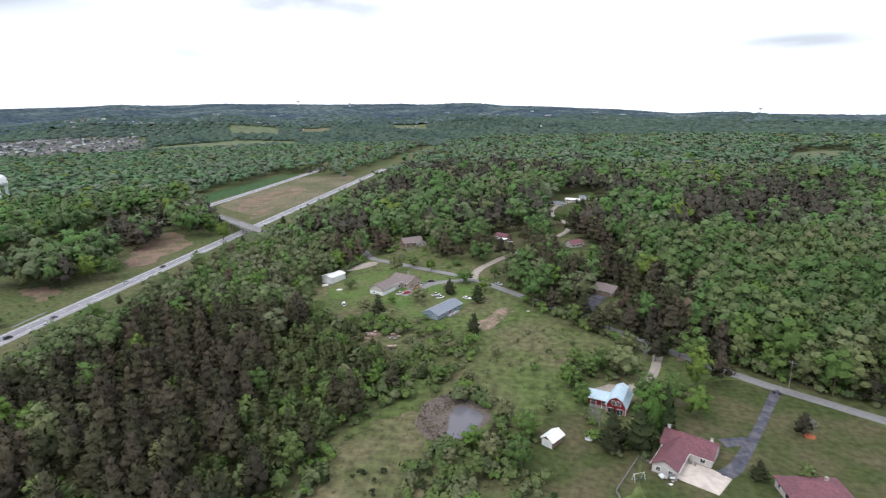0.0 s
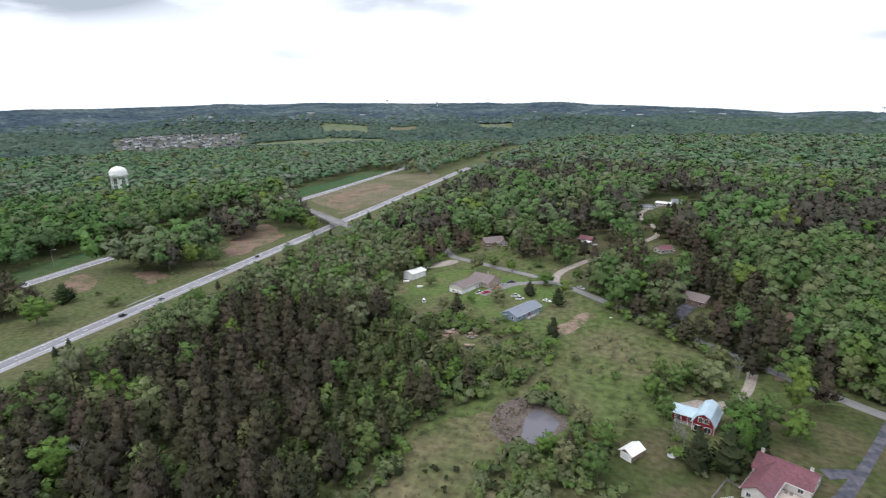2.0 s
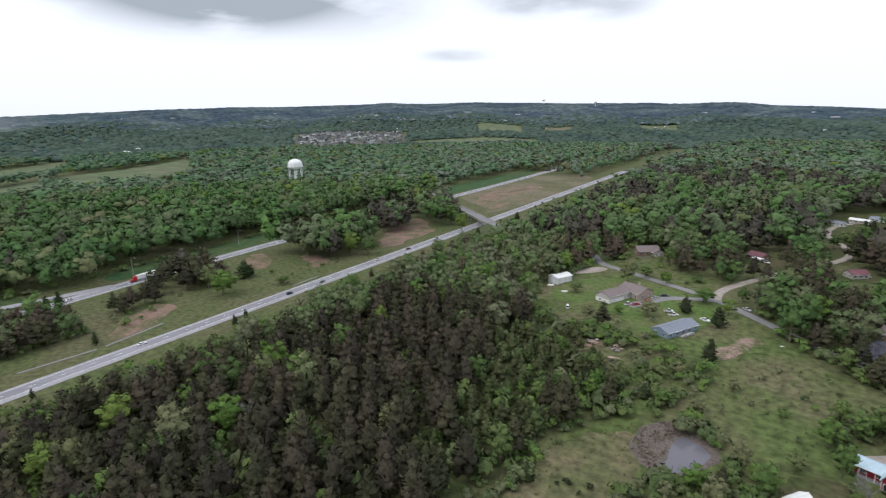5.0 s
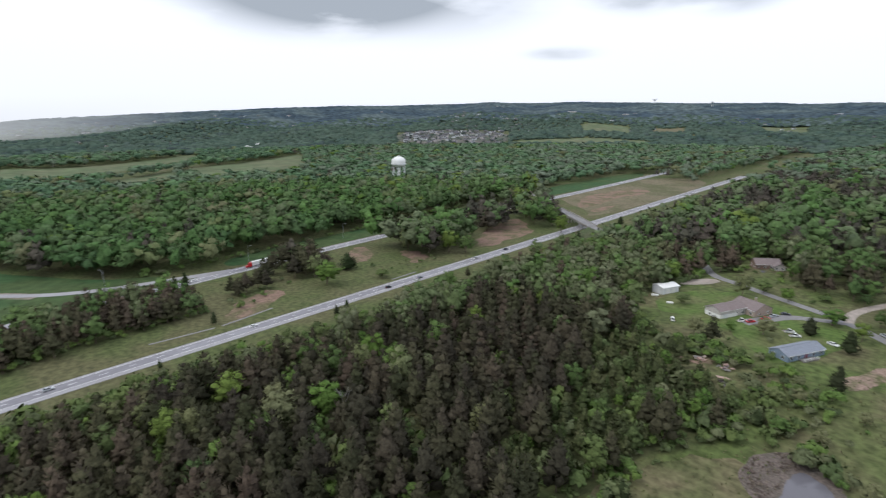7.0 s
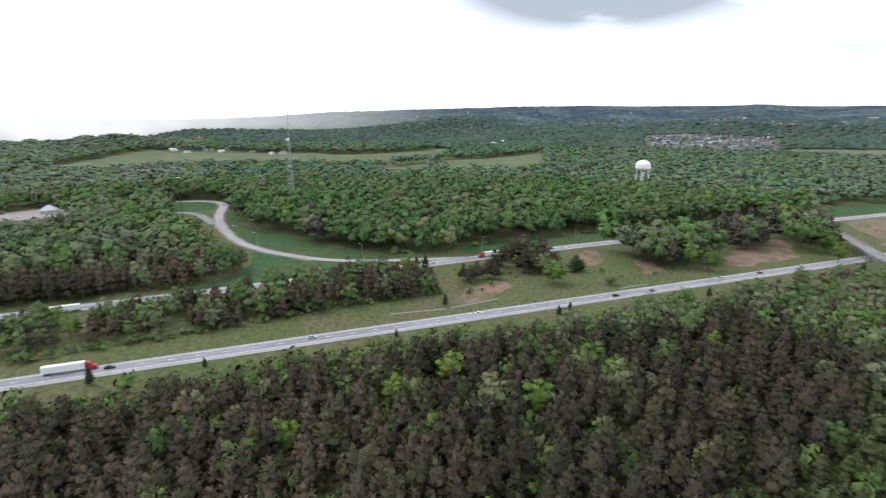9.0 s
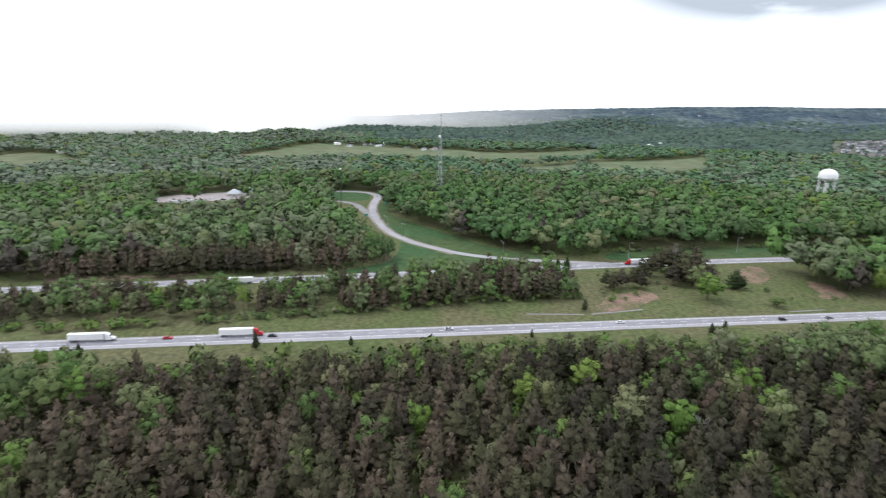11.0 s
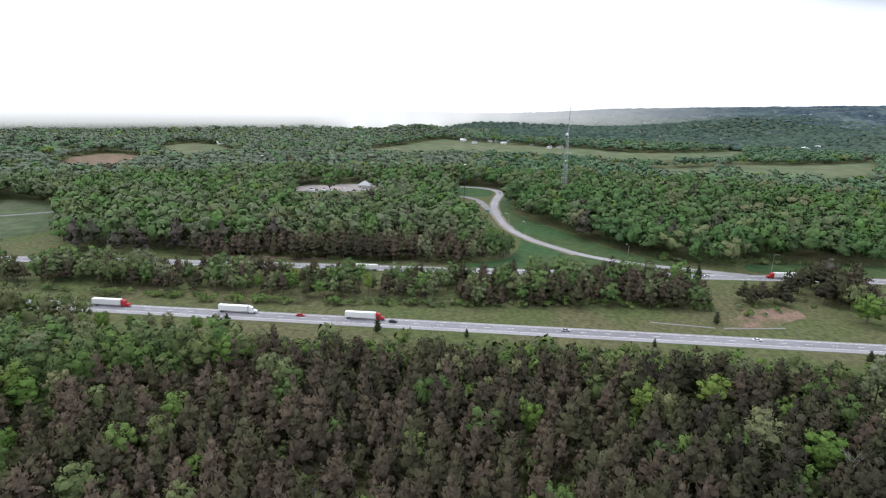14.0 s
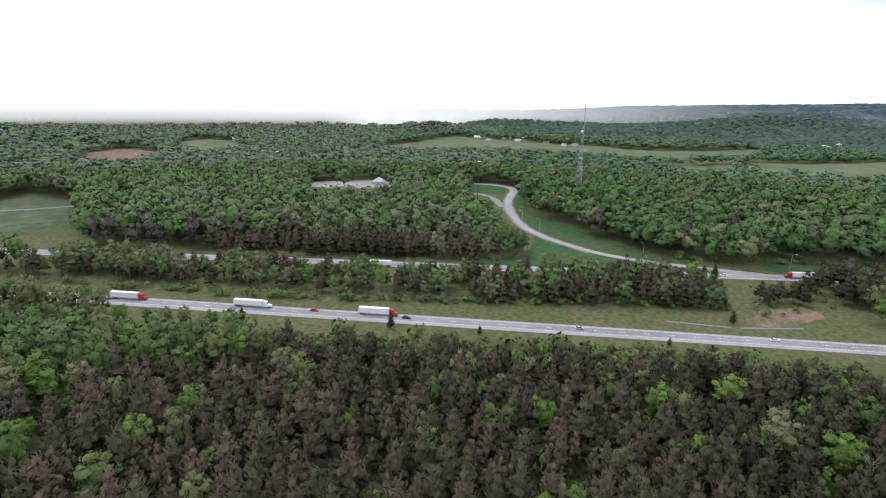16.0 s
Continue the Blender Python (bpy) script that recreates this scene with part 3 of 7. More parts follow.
ROADSIDE_TREES = [("leaf", 64, 147, 5, 1.2), ("leaf", 96, 200, 15, 1.1), ("leaf", 108, 196, 16, 1.1), ("leaf", 112, 212, 18, 1), ("leaf", 90, 232, 17, 1.1), ("leaf", 88, 262, 16, 1.1), ("leaf", 140, 190, 18, 1.1), ("pale", 84, 206, 15, 1), ("pale", 118, 192, 15, 1.1), ("pale", 98, 214, 17, 1.1), ("pale", 126, 200, 18, 1.1), ("pale", 104, 246, 18, 1), ("pale", 96, 282, 17, 1.1), ("pine", 71, 171, 6.5, 1.3)]
MEDIAN_TREES = [("bright", -320, 184, 17, 1.75), ("cedar", -341, 214, 13, 2.6), ("pale", -340, 186, 17, 1.2), ("pine", -379, 181, 19, 1.5), ("pine", -348, 175, 17, 1.4), ("pine", -354, 156, 17, 1.4), ("pine", -366, 168, 18, 1.4), ("leaf", -307, 220, 7, 2.2), ("leaf", -352, 280, 21, 1.2), ("leaf", -337, 290, 22, 1.3), ("bright", -325, 301, 21, 1.1), ("leaf", -314, 309, 16, 1.3),
                ("pine", -360, 383, 23, 1.5), ("pine", -359, 358, 22, 1.3), ("leaf", -331, 446, 21, 1.5), ("bright", -306, 427, 18, 1.2), ("bright", -336, 318, 16, 1.1), ("cedar", -300, 101, 7.5, 1.3), ("cedar", -372, 97, 11, 1.4), ("cedar", -376, 104, 11, 1.4), ("cedar", -380, 112, 11, 1.4), ("pine", -336, 130, 13, 1.3), ("pine", -341, 137, 14, 1.3), ("pine", -344, 146, 14, 1.3), ("pine", -339, 150, 13, 1.3), ("pine", -343, 128, 12, 1.3)]
VERGE_TREES = [("bright", -209, 137, 11, 0.8), ("bright", -230, -274, 16, 1), ("bright", -222, -292, 17, 1), ("bright", -226, -319, 18, 1), ("bright", -218, -337, 19, 1), ("bright", -223, -364, 14, 1), ("bright", -214, -382, 15, 1), ("bright", -219, -409, 16, 1), ("bright", -211, -427, 17, 1), ("bright", -230, -157, 10, 1), ("bright", -220, -201, 12, 1), ("bright", -218, -245, 9, 1), ("cedar", -249.5, -72, 10, 1), ("cedar", -243, -149, 7, 1.2), ("cedar", -254, -28, 5, 1.3), ("cedar", -262, 62, 5, 1.2), ("cedar", -266, 158, 6.5, 1.4), ("cedar", -271, 168, 6, 1.2), ("cedar", -282, 420, 7, 1.6), ("cedar", -287, 500, 9, 1.8)]
VERGE_TREES_B = [("leaf", -223, -255, 19, 1), ("leaf", -233, -266, 18, 1), ("leaf", -232, -282, 14, 1), ("leaf", -224, -284, 19, 1), ("leaf", -219, -300, 15, 1), ("leaf", -229, -311, 14, 1), ("leaf", -229, -327, 16, 1), ("leaf", -221, -329, 15, 1), ("leaf", -215, -345, 17, 1), ("leaf", -225, -356, 16, 1), ("leaf", -225, -372, 18, 1), ("leaf", -217, -374, 17, 1), ("leaf", -212, -390, 19, 1), ("leaf", -222, -401, 18, 1), ("leaf", -221, -417, 14, 1), ("leaf", -213, -419, 19, 1), ("leaf", -230, -230, 16, 1), ("leaf", -230, -246, 15, 1), ("leaf", -229, -146, 12, 0.8), ("leaf", -224, -168, 13, 0.8)]
VERGE_TREES_C = [("leaf", -226, -190, 9, 0.8), ("leaf", -222, -212, 10, 0.8), ("leaf", -224, -234, 11, 0.8), ("pale", -231, -258, 14, 1), ("pale", -225, -263, 17, 1), ("pale", -222, -276, 15, 1), ("pale", -230, -290, 18, 1), ("pale", -227, -303, 16, 1), ("pale", -221, -308, 19, 1), ("pale", -218, -321, 17, 1), ("pale", -226, -335, 14, 1), ("pale", -223, -348, 18, 1), ("pale", -217, -353, 15, 1), ("pale", -215, -366, 19, 1), ("pale", -222, -380, 16, 1), ("pale", -220, -393, 14, 1), ("pale", -214, -398, 17, 1), ("pale", -211, -411, 15, 1), ("pale", -219, -425, 18, 1), ("pale", -233, -222, 15, 1)]
VERGE_TREES_D = [("pale", -227, -238, 17, 1), ("pale", -227, -254, 16, 1), ("pale", -228, -135, 9, 1), ("pale", -225, -179, 11, 1), ("pale", -223, -223, 13, 1), ("pine", -264, 262, 8, 1)]
WOOD_TREES = [("bright", -187, 129, 16.6, 1.05), ("pale", -158, 120, 19.9, 0.9), ("bright", -161, 89, 15.5, 1.4), ("leaf", -208, 112, 11.5, 1.2), ("bright", -182, 186, 15.2, 0.85), ("leaf", -248, 230, 15.1, 1.2), ("bright", -192, 225, 14.8, 0.9),
              ("bright", -140, -159, 16, 1.3), ("pale", -144, -136, 13.9, 1.1), ("pale", -104, -107, 13.2, 1.5), ("bright", -117, -83, 10.7, 1.1), ("leaf", -161, -83, 12.1, 0.7), ("bright", -130, -112, 6.5, 1.2), ("pale", -135, -67, 7, 1.2), ("bright", -119, -146, 9.8, 1.3), ("leaf", -135, -144, 9.6, 1.4),
              ("bright", -188, 44, 13.8, 1.4), ("bright", -197, 69, 15.8, 1.4), ("leaf", -154, 49, 12, 1.2), ("leaf", -210, 113, 13, 1.2), ("pale", -165, 74, 16, 1.3)]
EDGE_TREES = [("pale", -179, -200, 15.6, 1.4), ("pale", -168, -173, 14.4, 1.5), ("leaf", -194, -175, 15.4, 1.4), ("pale", -214, -116, 11.8, 1.4), ("leaf", -208, -89, 11.2, 1.3), ("pale", -231, -39, 11.5, 1.3), ("leaf", -216, -48, 11.1, 1.3), ("leaf", -176, -129, 12.5, 1.1), ("leaf", -204, -124, 11.6, 1.4), ("leaf", -217, -8, 9.9, 1.3)]
SINGLE_TREES = THICKET_TREES + THICKET_TREES_B + LANE_TREES + LANE_TREES_B + BARN_TREES + POND_TREES + MEADOW_TREES + HOUSE_TREES + ROADSIDE_TREES + MEDIAN_TREES + VERGE_TREES + VERGE_TREES_B + VERGE_TREES_C + VERGE_TREES_D + WOOD_TREES + EDGE_TREES
T_ = (1 + 5 ** 0.5) / 2
ICO_V = np.array([(-1, T_, 0), (1, T_, 0), (-1, -T_, 0), (1, -T_, 0), (0, -1, T_), (0, 1, T_), (0, -1, -T_), (0, 1, -T_), (T_, 0, -1), (T_, 0, 1), (-T_, 0, -1), (-T_, 0, 1)]) / math.hypot(1, T_)
ICO_F = np.array([(0, 11, 5), (0, 5, 1), (0, 1, 7), (0, 7, 10), (0, 10, 11), (1, 5, 9), (5, 11, 4), (11, 10, 2), (10, 7, 6), (7, 1, 8), (3, 9, 4), (3, 4, 2), (3, 2, 6), (3, 6, 8), (3, 8, 9), (4, 9, 5), (2, 4, 11), (6, 2, 10), (8, 6, 7), (9, 8, 1)])


def join(pieces):
    """Pieces of vertices, faces and, for foliage, normals into one."""
    v, f, n, k = [], [], [], 0
    for p in pieces:
        v.append(p[0])
        f.append(p[1] + k)
        n += p[2:]
        k += len(p[0])
    return (np.vstack(v), np.vstack(f), np.vstack(n)) if n else (np.vstack(v), np.vstack(f))


def unit(v):
    return v / np.maximum(np.linalg.norm(v, axis=-1, keepdims=True), 1e-6)


def cores(rng, lobes, shrink=0.8, open_below=False):
    """The shaded inside of each leafy clump: an uneven ball, with normals that follow the clump."""
    out = []
    mid = np.mean([c for c, _ in lobes], axis=0) - (0, 0, 2.0)
    ball_v, ball_f = ICO_V, ICO_F
    if open_below:
        ball_f = ball_f[ball_v[ball_f].mean(1)[:, 2] > -0.3]
    for c, r in lobes:
        bumps = 1 + rng.uniform(-0.38, 0.30, len(ball_v))
        v = ball_v * (shrink * bumps)[:, None] * r + c
        out.append((v, ball_f, unit(0.55 * unit((v - c) / np.square(r)) + 0.9 * unit(v - mid) + rng.normal(size=v.shape) * 0.25)))
    return out


def sprays(rng, lobes, count, length, width, reach=1.0, droop=0.0, flat=0.55, rough=0.34):
    """Small leafy pieces over the clumps' outsides."""
    size = np.array([np.prod(r) ** (2 / 3) for _, r in lobes])
    pick = rng.choice(len(lobes), count, p=size / size.sum())
    c = np.array([lobes[k][0] for k in pick], float)
    r = np.array([lobes[k][1] for k in pick], float)
    mid = np.mean([q for q, _ in lobes], axis=0) - (0, 0, 2.0)
    d = rng.normal(size=(count, 3))
    d[:, 2] = np.where(d[:, 2] < -0.35, -d[:, 2], d[:, 2])
    d = unit(d)
    base = c + d * r * rng.uniform(0.62, 1.08, (count, 1)) * reach
    out = unit(0.55 * unit(d / r) + 0.9 * unit(base - mid) + rng.normal(size=(count, 3)) * rough)
    nrm = unit(d + rng.normal(size=(count, 3)) * flat)
    u = unit(np.cross(nrm, rng.normal(size=(count, 3))))
    if droop:
        u = unit(d * np.array([1, 1, 0.3]) + np.array([0, 0, droop]) + rng.normal(size=(count, 3)) * 0.3)
    w = np.cross(nrm, u)
    k = rng.uniform(0.6, 1.35, (count, 1))
    a = base - u * length * 0.5 * k
    b = base + w * width * 0.5 * k + nrm * 0.15 * length
    e = base + u * length * 0.5 * k
    i = np.arange(count)[:, None]
    v, f = np.stack([a, b, e], 1), i * 3 + [0, 1, 2]
    n = np.repeat(out, 3, 0)
    v = v.reshape(-1, 3)
    # each piece turns its front outwards
    back = np.einsum("ij,ij->i", np.cross(v[f[:, 1]] - v[f[:, 0]], v[f[:, 2]] - v[f[:, 0]]), n[f[:, 0]]) < 0
    return v, np.where(back[:, None], f[:, ::-1], f), n


def stem(height, radius, lean=(0, 0), sides=5, limbs=(), start=0.0):
    """A tapered trunk with a few limbs."""
    out = []

    def cone(p, q, r0, r1):
        a = np.linspace(0, 2 * math.pi, sides, endpoint=False)
        p, q = np.array(p, float), np.array(q, float)
        d = (q - p) / np.linalg.norm(q - p)
        s = np.cross(d, (0.3, 1, 0.2))
        s /= np.linalg.norm(s)
        t = np.cross(d, s)
        ring = np.cos(a)[:, None] * s + np.sin(a)[:, None] * t
        v = np.vstack([p + ring * r0, q + ring * r1])
        i = np.arange(sides)
        j = (i + 1) % sides
        out.append((v, np.vstack([np.stack([i, j, sides + j], 1), np.stack([i, sides + j, sides + i], 1)])))

    cone((0, 0, start - 0.6), (lean[0], lean[1], height), radius, radius * 0.35)
    for z, tip, r in limbs:
        cone((lean[0] * z / height, lean[1] * z / height, z), tip, r, r * 0.3)
    return join(out)


def broadleaf(seed, lod, height=16.0, spread=5.6):
    """Crown of a spring broadleaf tree: a dome of many leafy clumps round a few limbs. Returns trunk and crown."""
    rng = np.random.default_rng(seed)
    n = (16, 11, 6, 3)[lod]
    lean = rng.uniform(-0.5, 0.5, 2) * spread * 0.3
    lobes = [(np.array([lean[0], lean[1], height * 0.50]), np.array([spread * 0.74, spread * 0.74, height * 0.38]))]
    for k in range(n - 1):
        a = k * 2.4 + rng.uniform(-0.5, 0.5)
        up = (-0.75, -0.7, -0.45, -0.1)[lod] + ((1.72, 1.65, 1.35, 0.95)[lod]) * (k + 0.5) / (n - 1) + rng.uniform(-0.1, 0.1)
        up = min(up, 0.98)
        q = spread * 0.70 * math.sqrt(1 - up * up) * rng.uniform(0.78, 1.15)
        size = spread * rng.uniform(0.26, 0.40) * (1.0, 1.1, 1.4, 1.9)[lod]
        lobes.append((np.array([q * math.cos(a) + lean[0], q * math.sin(a) + lean[1], height * (0.54 + 0.37 * up * rng.uniform(0.85, 1.12))]), np.array([1, 1, rng.uniform(0.75, 1.05)]) * size))
    cards = sprays(rng, lobes, (560, 330, 72, 24)[lod], (0.9, 1.15, 2.0, 3.0)[lod], (0.7, 0.9, 1.6, 2.4)[lod], 1.06, flat=0.8)
    crown = join(cores(rng, lobes, 0.70, open_below=True) + [cards])
    limbs = [(height * 0.3, tuple(c * np.array([0.8, 0.8, 0.95])), 0.14) for c, _ in lobes[1:6]] if lod < 2 else []
    return stem(height * 0.75, 0.28, (rng.uniform(-0.4, 0.4), rng.uniform(-0.4, 0.4)), 5, limbs), crown


def brown_pine(seed, lod, height=14.0, spread=4.5):
    """Crown of a winter-browned pine: separate boughs in whorls round a straight trunk, swept upwards, feathery at the ends."""
    rng = np.random.default_rng(seed)
    blunt = rng.uniform(1.1, 1.9)
    lobes = [(np.array([0, 0, height * 0.60]), np.array([spread * 0.50, spread * 0.50, height * 0.36]))]
    whorls, arms = ((4, 4), (3, 4), (2, 3), (1, 3))[lod]
    for k in range(whorls):
        f = (k + 0.3) / whorls
        q = spread * (1.0 - 0.72 * f ** blunt)
        turn = rng.uniform(0, 6.28)
        for j in range(arms):
            a = turn + 6.283 * j / arms + rng.uniform(-0.35, 0.35)
            reach = q * rng.uniform(0.40, 0.64)
            size = q * rng.uniform(0.40, 0.56) * (1.0, 1.08, 1.2, 1.35)[lod]
            lobes.append((np.array([reach * math.cos(a), reach * math.sin(a), height * (0.26 + 0.58 * f + rng.uniform(-0.04, 0.04))]), np.array([size, size, size * rng.uniform(0.62, 0.85)])))
    lobes.append((np.array([rng.uniform(-0.3, 0.3), rng.uniform(-0.3, 0.3), height * 0.90]), np.array([spread * 0.26, spread * 0.26, height * 0.11])))
    cards = sprays(rng, lobes, (480, 290, 60, 20)[lod], (1.3, 1.5, 2.4, 3.0)[lod], (0.5, 0.62, 1.2, 2.2)[lod], 1.05, droop=0.7, flat=0.8, rough=0.2)
    crown = join(cores(rng, lobes, 0.74, open_below=True) + [cards])
    return stem(height * 0.98, 0.2, (rng.uniform(-0.3, 0.3), rng.uniform(-0.3, 0.3)), 5), crown


def cedar(seed, lod, height=7.0, spread=1.5):
    """Dense dark column that narrows to a point."""
    rng = np.random.default_rng(seed)
    lobes = []
    for k in range(5):
        f = (k + 0.4) / 5
        lobes.append((np.array([rng.uniform(-0.1, 0.1), rng.uniform(-0.1, 0.1), height * (0.12 + 0.78 * f)]), np.array([spread * (1 - 0.8 * f ** 1.6)] * 2 + [height * 0.15])))
    cards = sprays(rng, lobes, (380, 120, 40, 12)[lod], (0.7, 1.0, 1.4, 2.0)[lod], (0.3, 0.5, 0.8, 1.2)[lod], 1.05, droop=0.9, flat=0.5)
    return stem(height * 0.9, 0.16, (0, 0), 5), join(cores(rng, lobes, 0.85) + [cards])


def shrub(seed, lod, height=2.6, spread=2.0):
    rng = np.random.default_rng(seed)
    lobes = [(np.array([rng.uniform(-0.6, 0.6) * spread, rng.uniform(-0.6, 0.6) * spread, height * rng.uniform(0.3, 0.7)]), np.array([1, 1, 1.0]) * height * rng.uniform(0.26, 0.46)) for _ in range((7, 5, 3, 1)[lod])]
    cards = sprays(rng, lobes, (300, 70, 24, 8)[lod], (0.5, 0.75, 1.2, 1.8)[lod], (0.4, 0.65, 1.0, 1.4)[lod], 1.02, flat=0.4)
    return stem(height * 0.5, 0.08, (0, 0), 4), join(cores(rng, lobes, 0.8, open_below=True) + [cards])


def merged(name, variants, x, y, size, turn, tint, mat, label, category, wide=None):
    """Uncountable woods: all the given plants in one mesh."""
    V, F, T, N, base = [], [], [], [], 0
    z = ground(x, y)
    which = (np.arange(len(x)) * 7919) % len(variants)
    for k, form in enumerate(variants):
        v, f = form[:2]
        sel = np.nonzero(which == k)[0]
        if not len(sel):
            continue
        c, s = np.cos(turn[sel])[:, None], np.sin(turn[sel])[:, None]
        q = size[sel][:, None]
        w = q if wide is None else q * wide[sel][:, None]
        px = (v[:, 0] * c - v[:, 1] * s) * w + x[sel][:, None]
        py = (v[:, 0] * s + v[:, 1] * c) * w + y[sel][:, None]
        pz = v[:, 2] * q + z[sel][:, None]
        V.append(np.stack([px, py, pz], -1).reshape(-1, 3))
        F.append((f[None] + (np.arange(len(sel)) * len(v))[:, None, None]).reshape(-1, 3) + base)
        T.append(np.repeat(1.0 + np.clip(tint[sel], 0, 0.999), len(v)))
        if len(form) > 2:
            n = form[2]
            N.append(np.stack([n[:, 0] * c - n[:, 1] * s, n[:, 0] * s + n[:, 1] * c, np.broadcast_to(n[:, 2], px.shape)], -1).reshape(-1, 3))
        base += len(sel) * len(v)
    if V:
        return tagged(mesh_object(name, np.vstack(V), np.vstack(F), mat, smooth_shade=True, tint=np.concatenate(T), normals=np.vstack(N) if N else None), label, category, kind="stuff")


def wave(x, y, scale, seed):
    """Slow uneven field between about -1 and 1."""
    a, b = x / scale + seed * 1.7, y / scale - seed * 2.3
    return (np.sin(a + 1.7 * np.sin(b * 0.7)) * np.cos(b + 1.3 * np.sin(a * 0.6)) + 0.6 * np.sin(2.3 * a + b * 1.9 + seed) + 0.4 * np.cos(4.1 * b - 3.3 * a)) / 1.5


def scatter(spacing, r0, r1, az0=-27.5, az1=150, seed=1, jitter=0.42):
    rng = np.random.default_rng(seed)
    g = np.arange(-r1, r1, spacing)
    x, y = np.meshgrid(g, g)
    x = (x + (np.arange(len(g)) % 2)[:, None] * spacing * 0.5).ravel() + rng.uniform(-jitter, jitter, x.size) * spacing
    y = y.ravel() + rng.uniform(-jitter, jitter, x.size) * spacing
    r, az = np.hypot(x, y), np.degrees(np.arctan2(-x, y))
    ok = (r >= r0) & (r < r1) & (az > az0) & (az < az1)
    return x[ok], y[ok]


MEDIAN_CLUMPS = [
    [(-262, -430), (-262, -253), (-266, -201), (-278, -103), (-294, -27), (-314, 51), (-318, 104), (-362, 100), (-366, 60), (-342, -40), (-328, -150), (-314, -240), (-294, -330)],
    [(-394, 184), (-364, 160), (-342, 170), (-340, 186), (-354, 208), (-386, 206)],
    [(-388, 262), (-366, 272), (-330, 276), (-314, 318), (-345, 348), (-392, 322)],
    [(-360, 378), (-346, 392), (-370, 430), (-412, 440), (-400, 395)],
    [(-385, 450), (-325, 420), (-318, 440), (-352, 488), (-392, 512), (-418, 480)],
    [(-440, 545), (-405, 540), (-420, 575), (-432, 585)],
    [(-345, 860), (-365, 845), (-470, 880), (-520, 1200), (-330, 1200)],
]


OPEN = [YARD, RAMP_GREEN, STRIP, STRIP_NORTH, HAMLET, LANE_YARD, LOT, LOT_B, ISLAND] + FIELDS + HOME_YARDS
LANES = ((RAMP, 8), (RAMP_IN, 8), (OVERPASS, 7), (COUNTY, 4.5), (BRANCH, 4.5), (POWER_CUT, 3), (BARN_DRIVE, 3.5))


HEDGES = (([(-1290, 60), (-1270, 190), (-1330, 330), (-1420, 430)], 11), ([(-1060, 330), (-1120, 350), (-1180, 370)], 9), ([(-1540, -230), (-1555, -120), (-1500, -40)], 9), ([(-1090, 480), (-1150, 560), (-1200, 620)], 9), ([(-1040, 400), (-1075, 470), (-1085, 560)], 6))


def cleared(x, y):
    """Open land: verges, yards, fields, roads."""
    c = off_highway(x, y)
    open_ = (c < 19) & (c > -30)
    edge = np.interp(y, [-520, -330, -60, 85, 470, 1200], [-285, -322, -362, -386, -430, -496])
    gap = (c < 19) & (x > edge - 12) & (y < 1200)
    clump = np.zeros(np.shape(x), bool)
    for p in MEDIAN_CLUMPS:
        clump |= inside(p, x, y)
    open_ |= gap & ~clump
    open_ |= (c < -128) & (c > -139) & (y > 40)
    for p in OPEN:
        open_ |= inside(p, x, y)
    for line, w in LANES:
        open_ |= far_from(line, x, y) < w
    for line, w in HEDGES:
        open_ &= far_from(line, x, y) > w
    return open_


SIGHT = ([(-62, 318), (-40, 390), (-22, 415)], 4), (RAMP[:8], 8), (RAMP[7:12], 13), (RAMP_IN[1:5], 10), (COUNTY[1:8], 4), ([(-62, 329), (-56, 346)], 3), ([(-36, 384), (-22, 413)], 3), ([(-8, 452), (-1, 480), (-9, 490)], 4), ([(58, 214), (100, 186)], 3)


def open_land(x, y):
    """Land kept in the camera's view: highway, yards, fields and some stretches of road."""
    c = off_highway(x, y)
    out = (c < 19) & (c > -30)
    for p in OPEN:
        out |= inside(p, x, y)
    hedge = np.zeros(np.shape(x), bool)
    for line, w in HEDGES:
        hedge |= far_from(line, x, y) < w * 1.4
    out |= (c < -8) & (c > -118) & (y > 500) & (y < 880)
    for line, w in SIGHT:
        out |= far_from(line, x, y) < w
    return out & ~hedge


def wooded(x, y, height=15.0):
    """Where woods of that height stand without hiding open land from the camera."""
    ok = far_from(FAR_WAY, x, y) > 13
    keep = height / (100 - ground(x, y) - height)
    belt = np.zeros(np.shape(x), bool)
    for p in MEDIAN_CLUMPS:
        belt |= inside(p, x, y)
    back = np.zeros(np.shape(x), bool)
    for k in (0.35, 0.7, 1.0):
        s = 1 + k * keep
        back |= open_land(x * s, y * s)
    return ok & ~cleared(x, y) & (belt | ~back)


def in_belt(x, y):
    hit = np.zeros(np.shape(x), bool)
    for p in MEDIAN_CLUMPS:
        hit |= inside(p, x, y)
    return hit


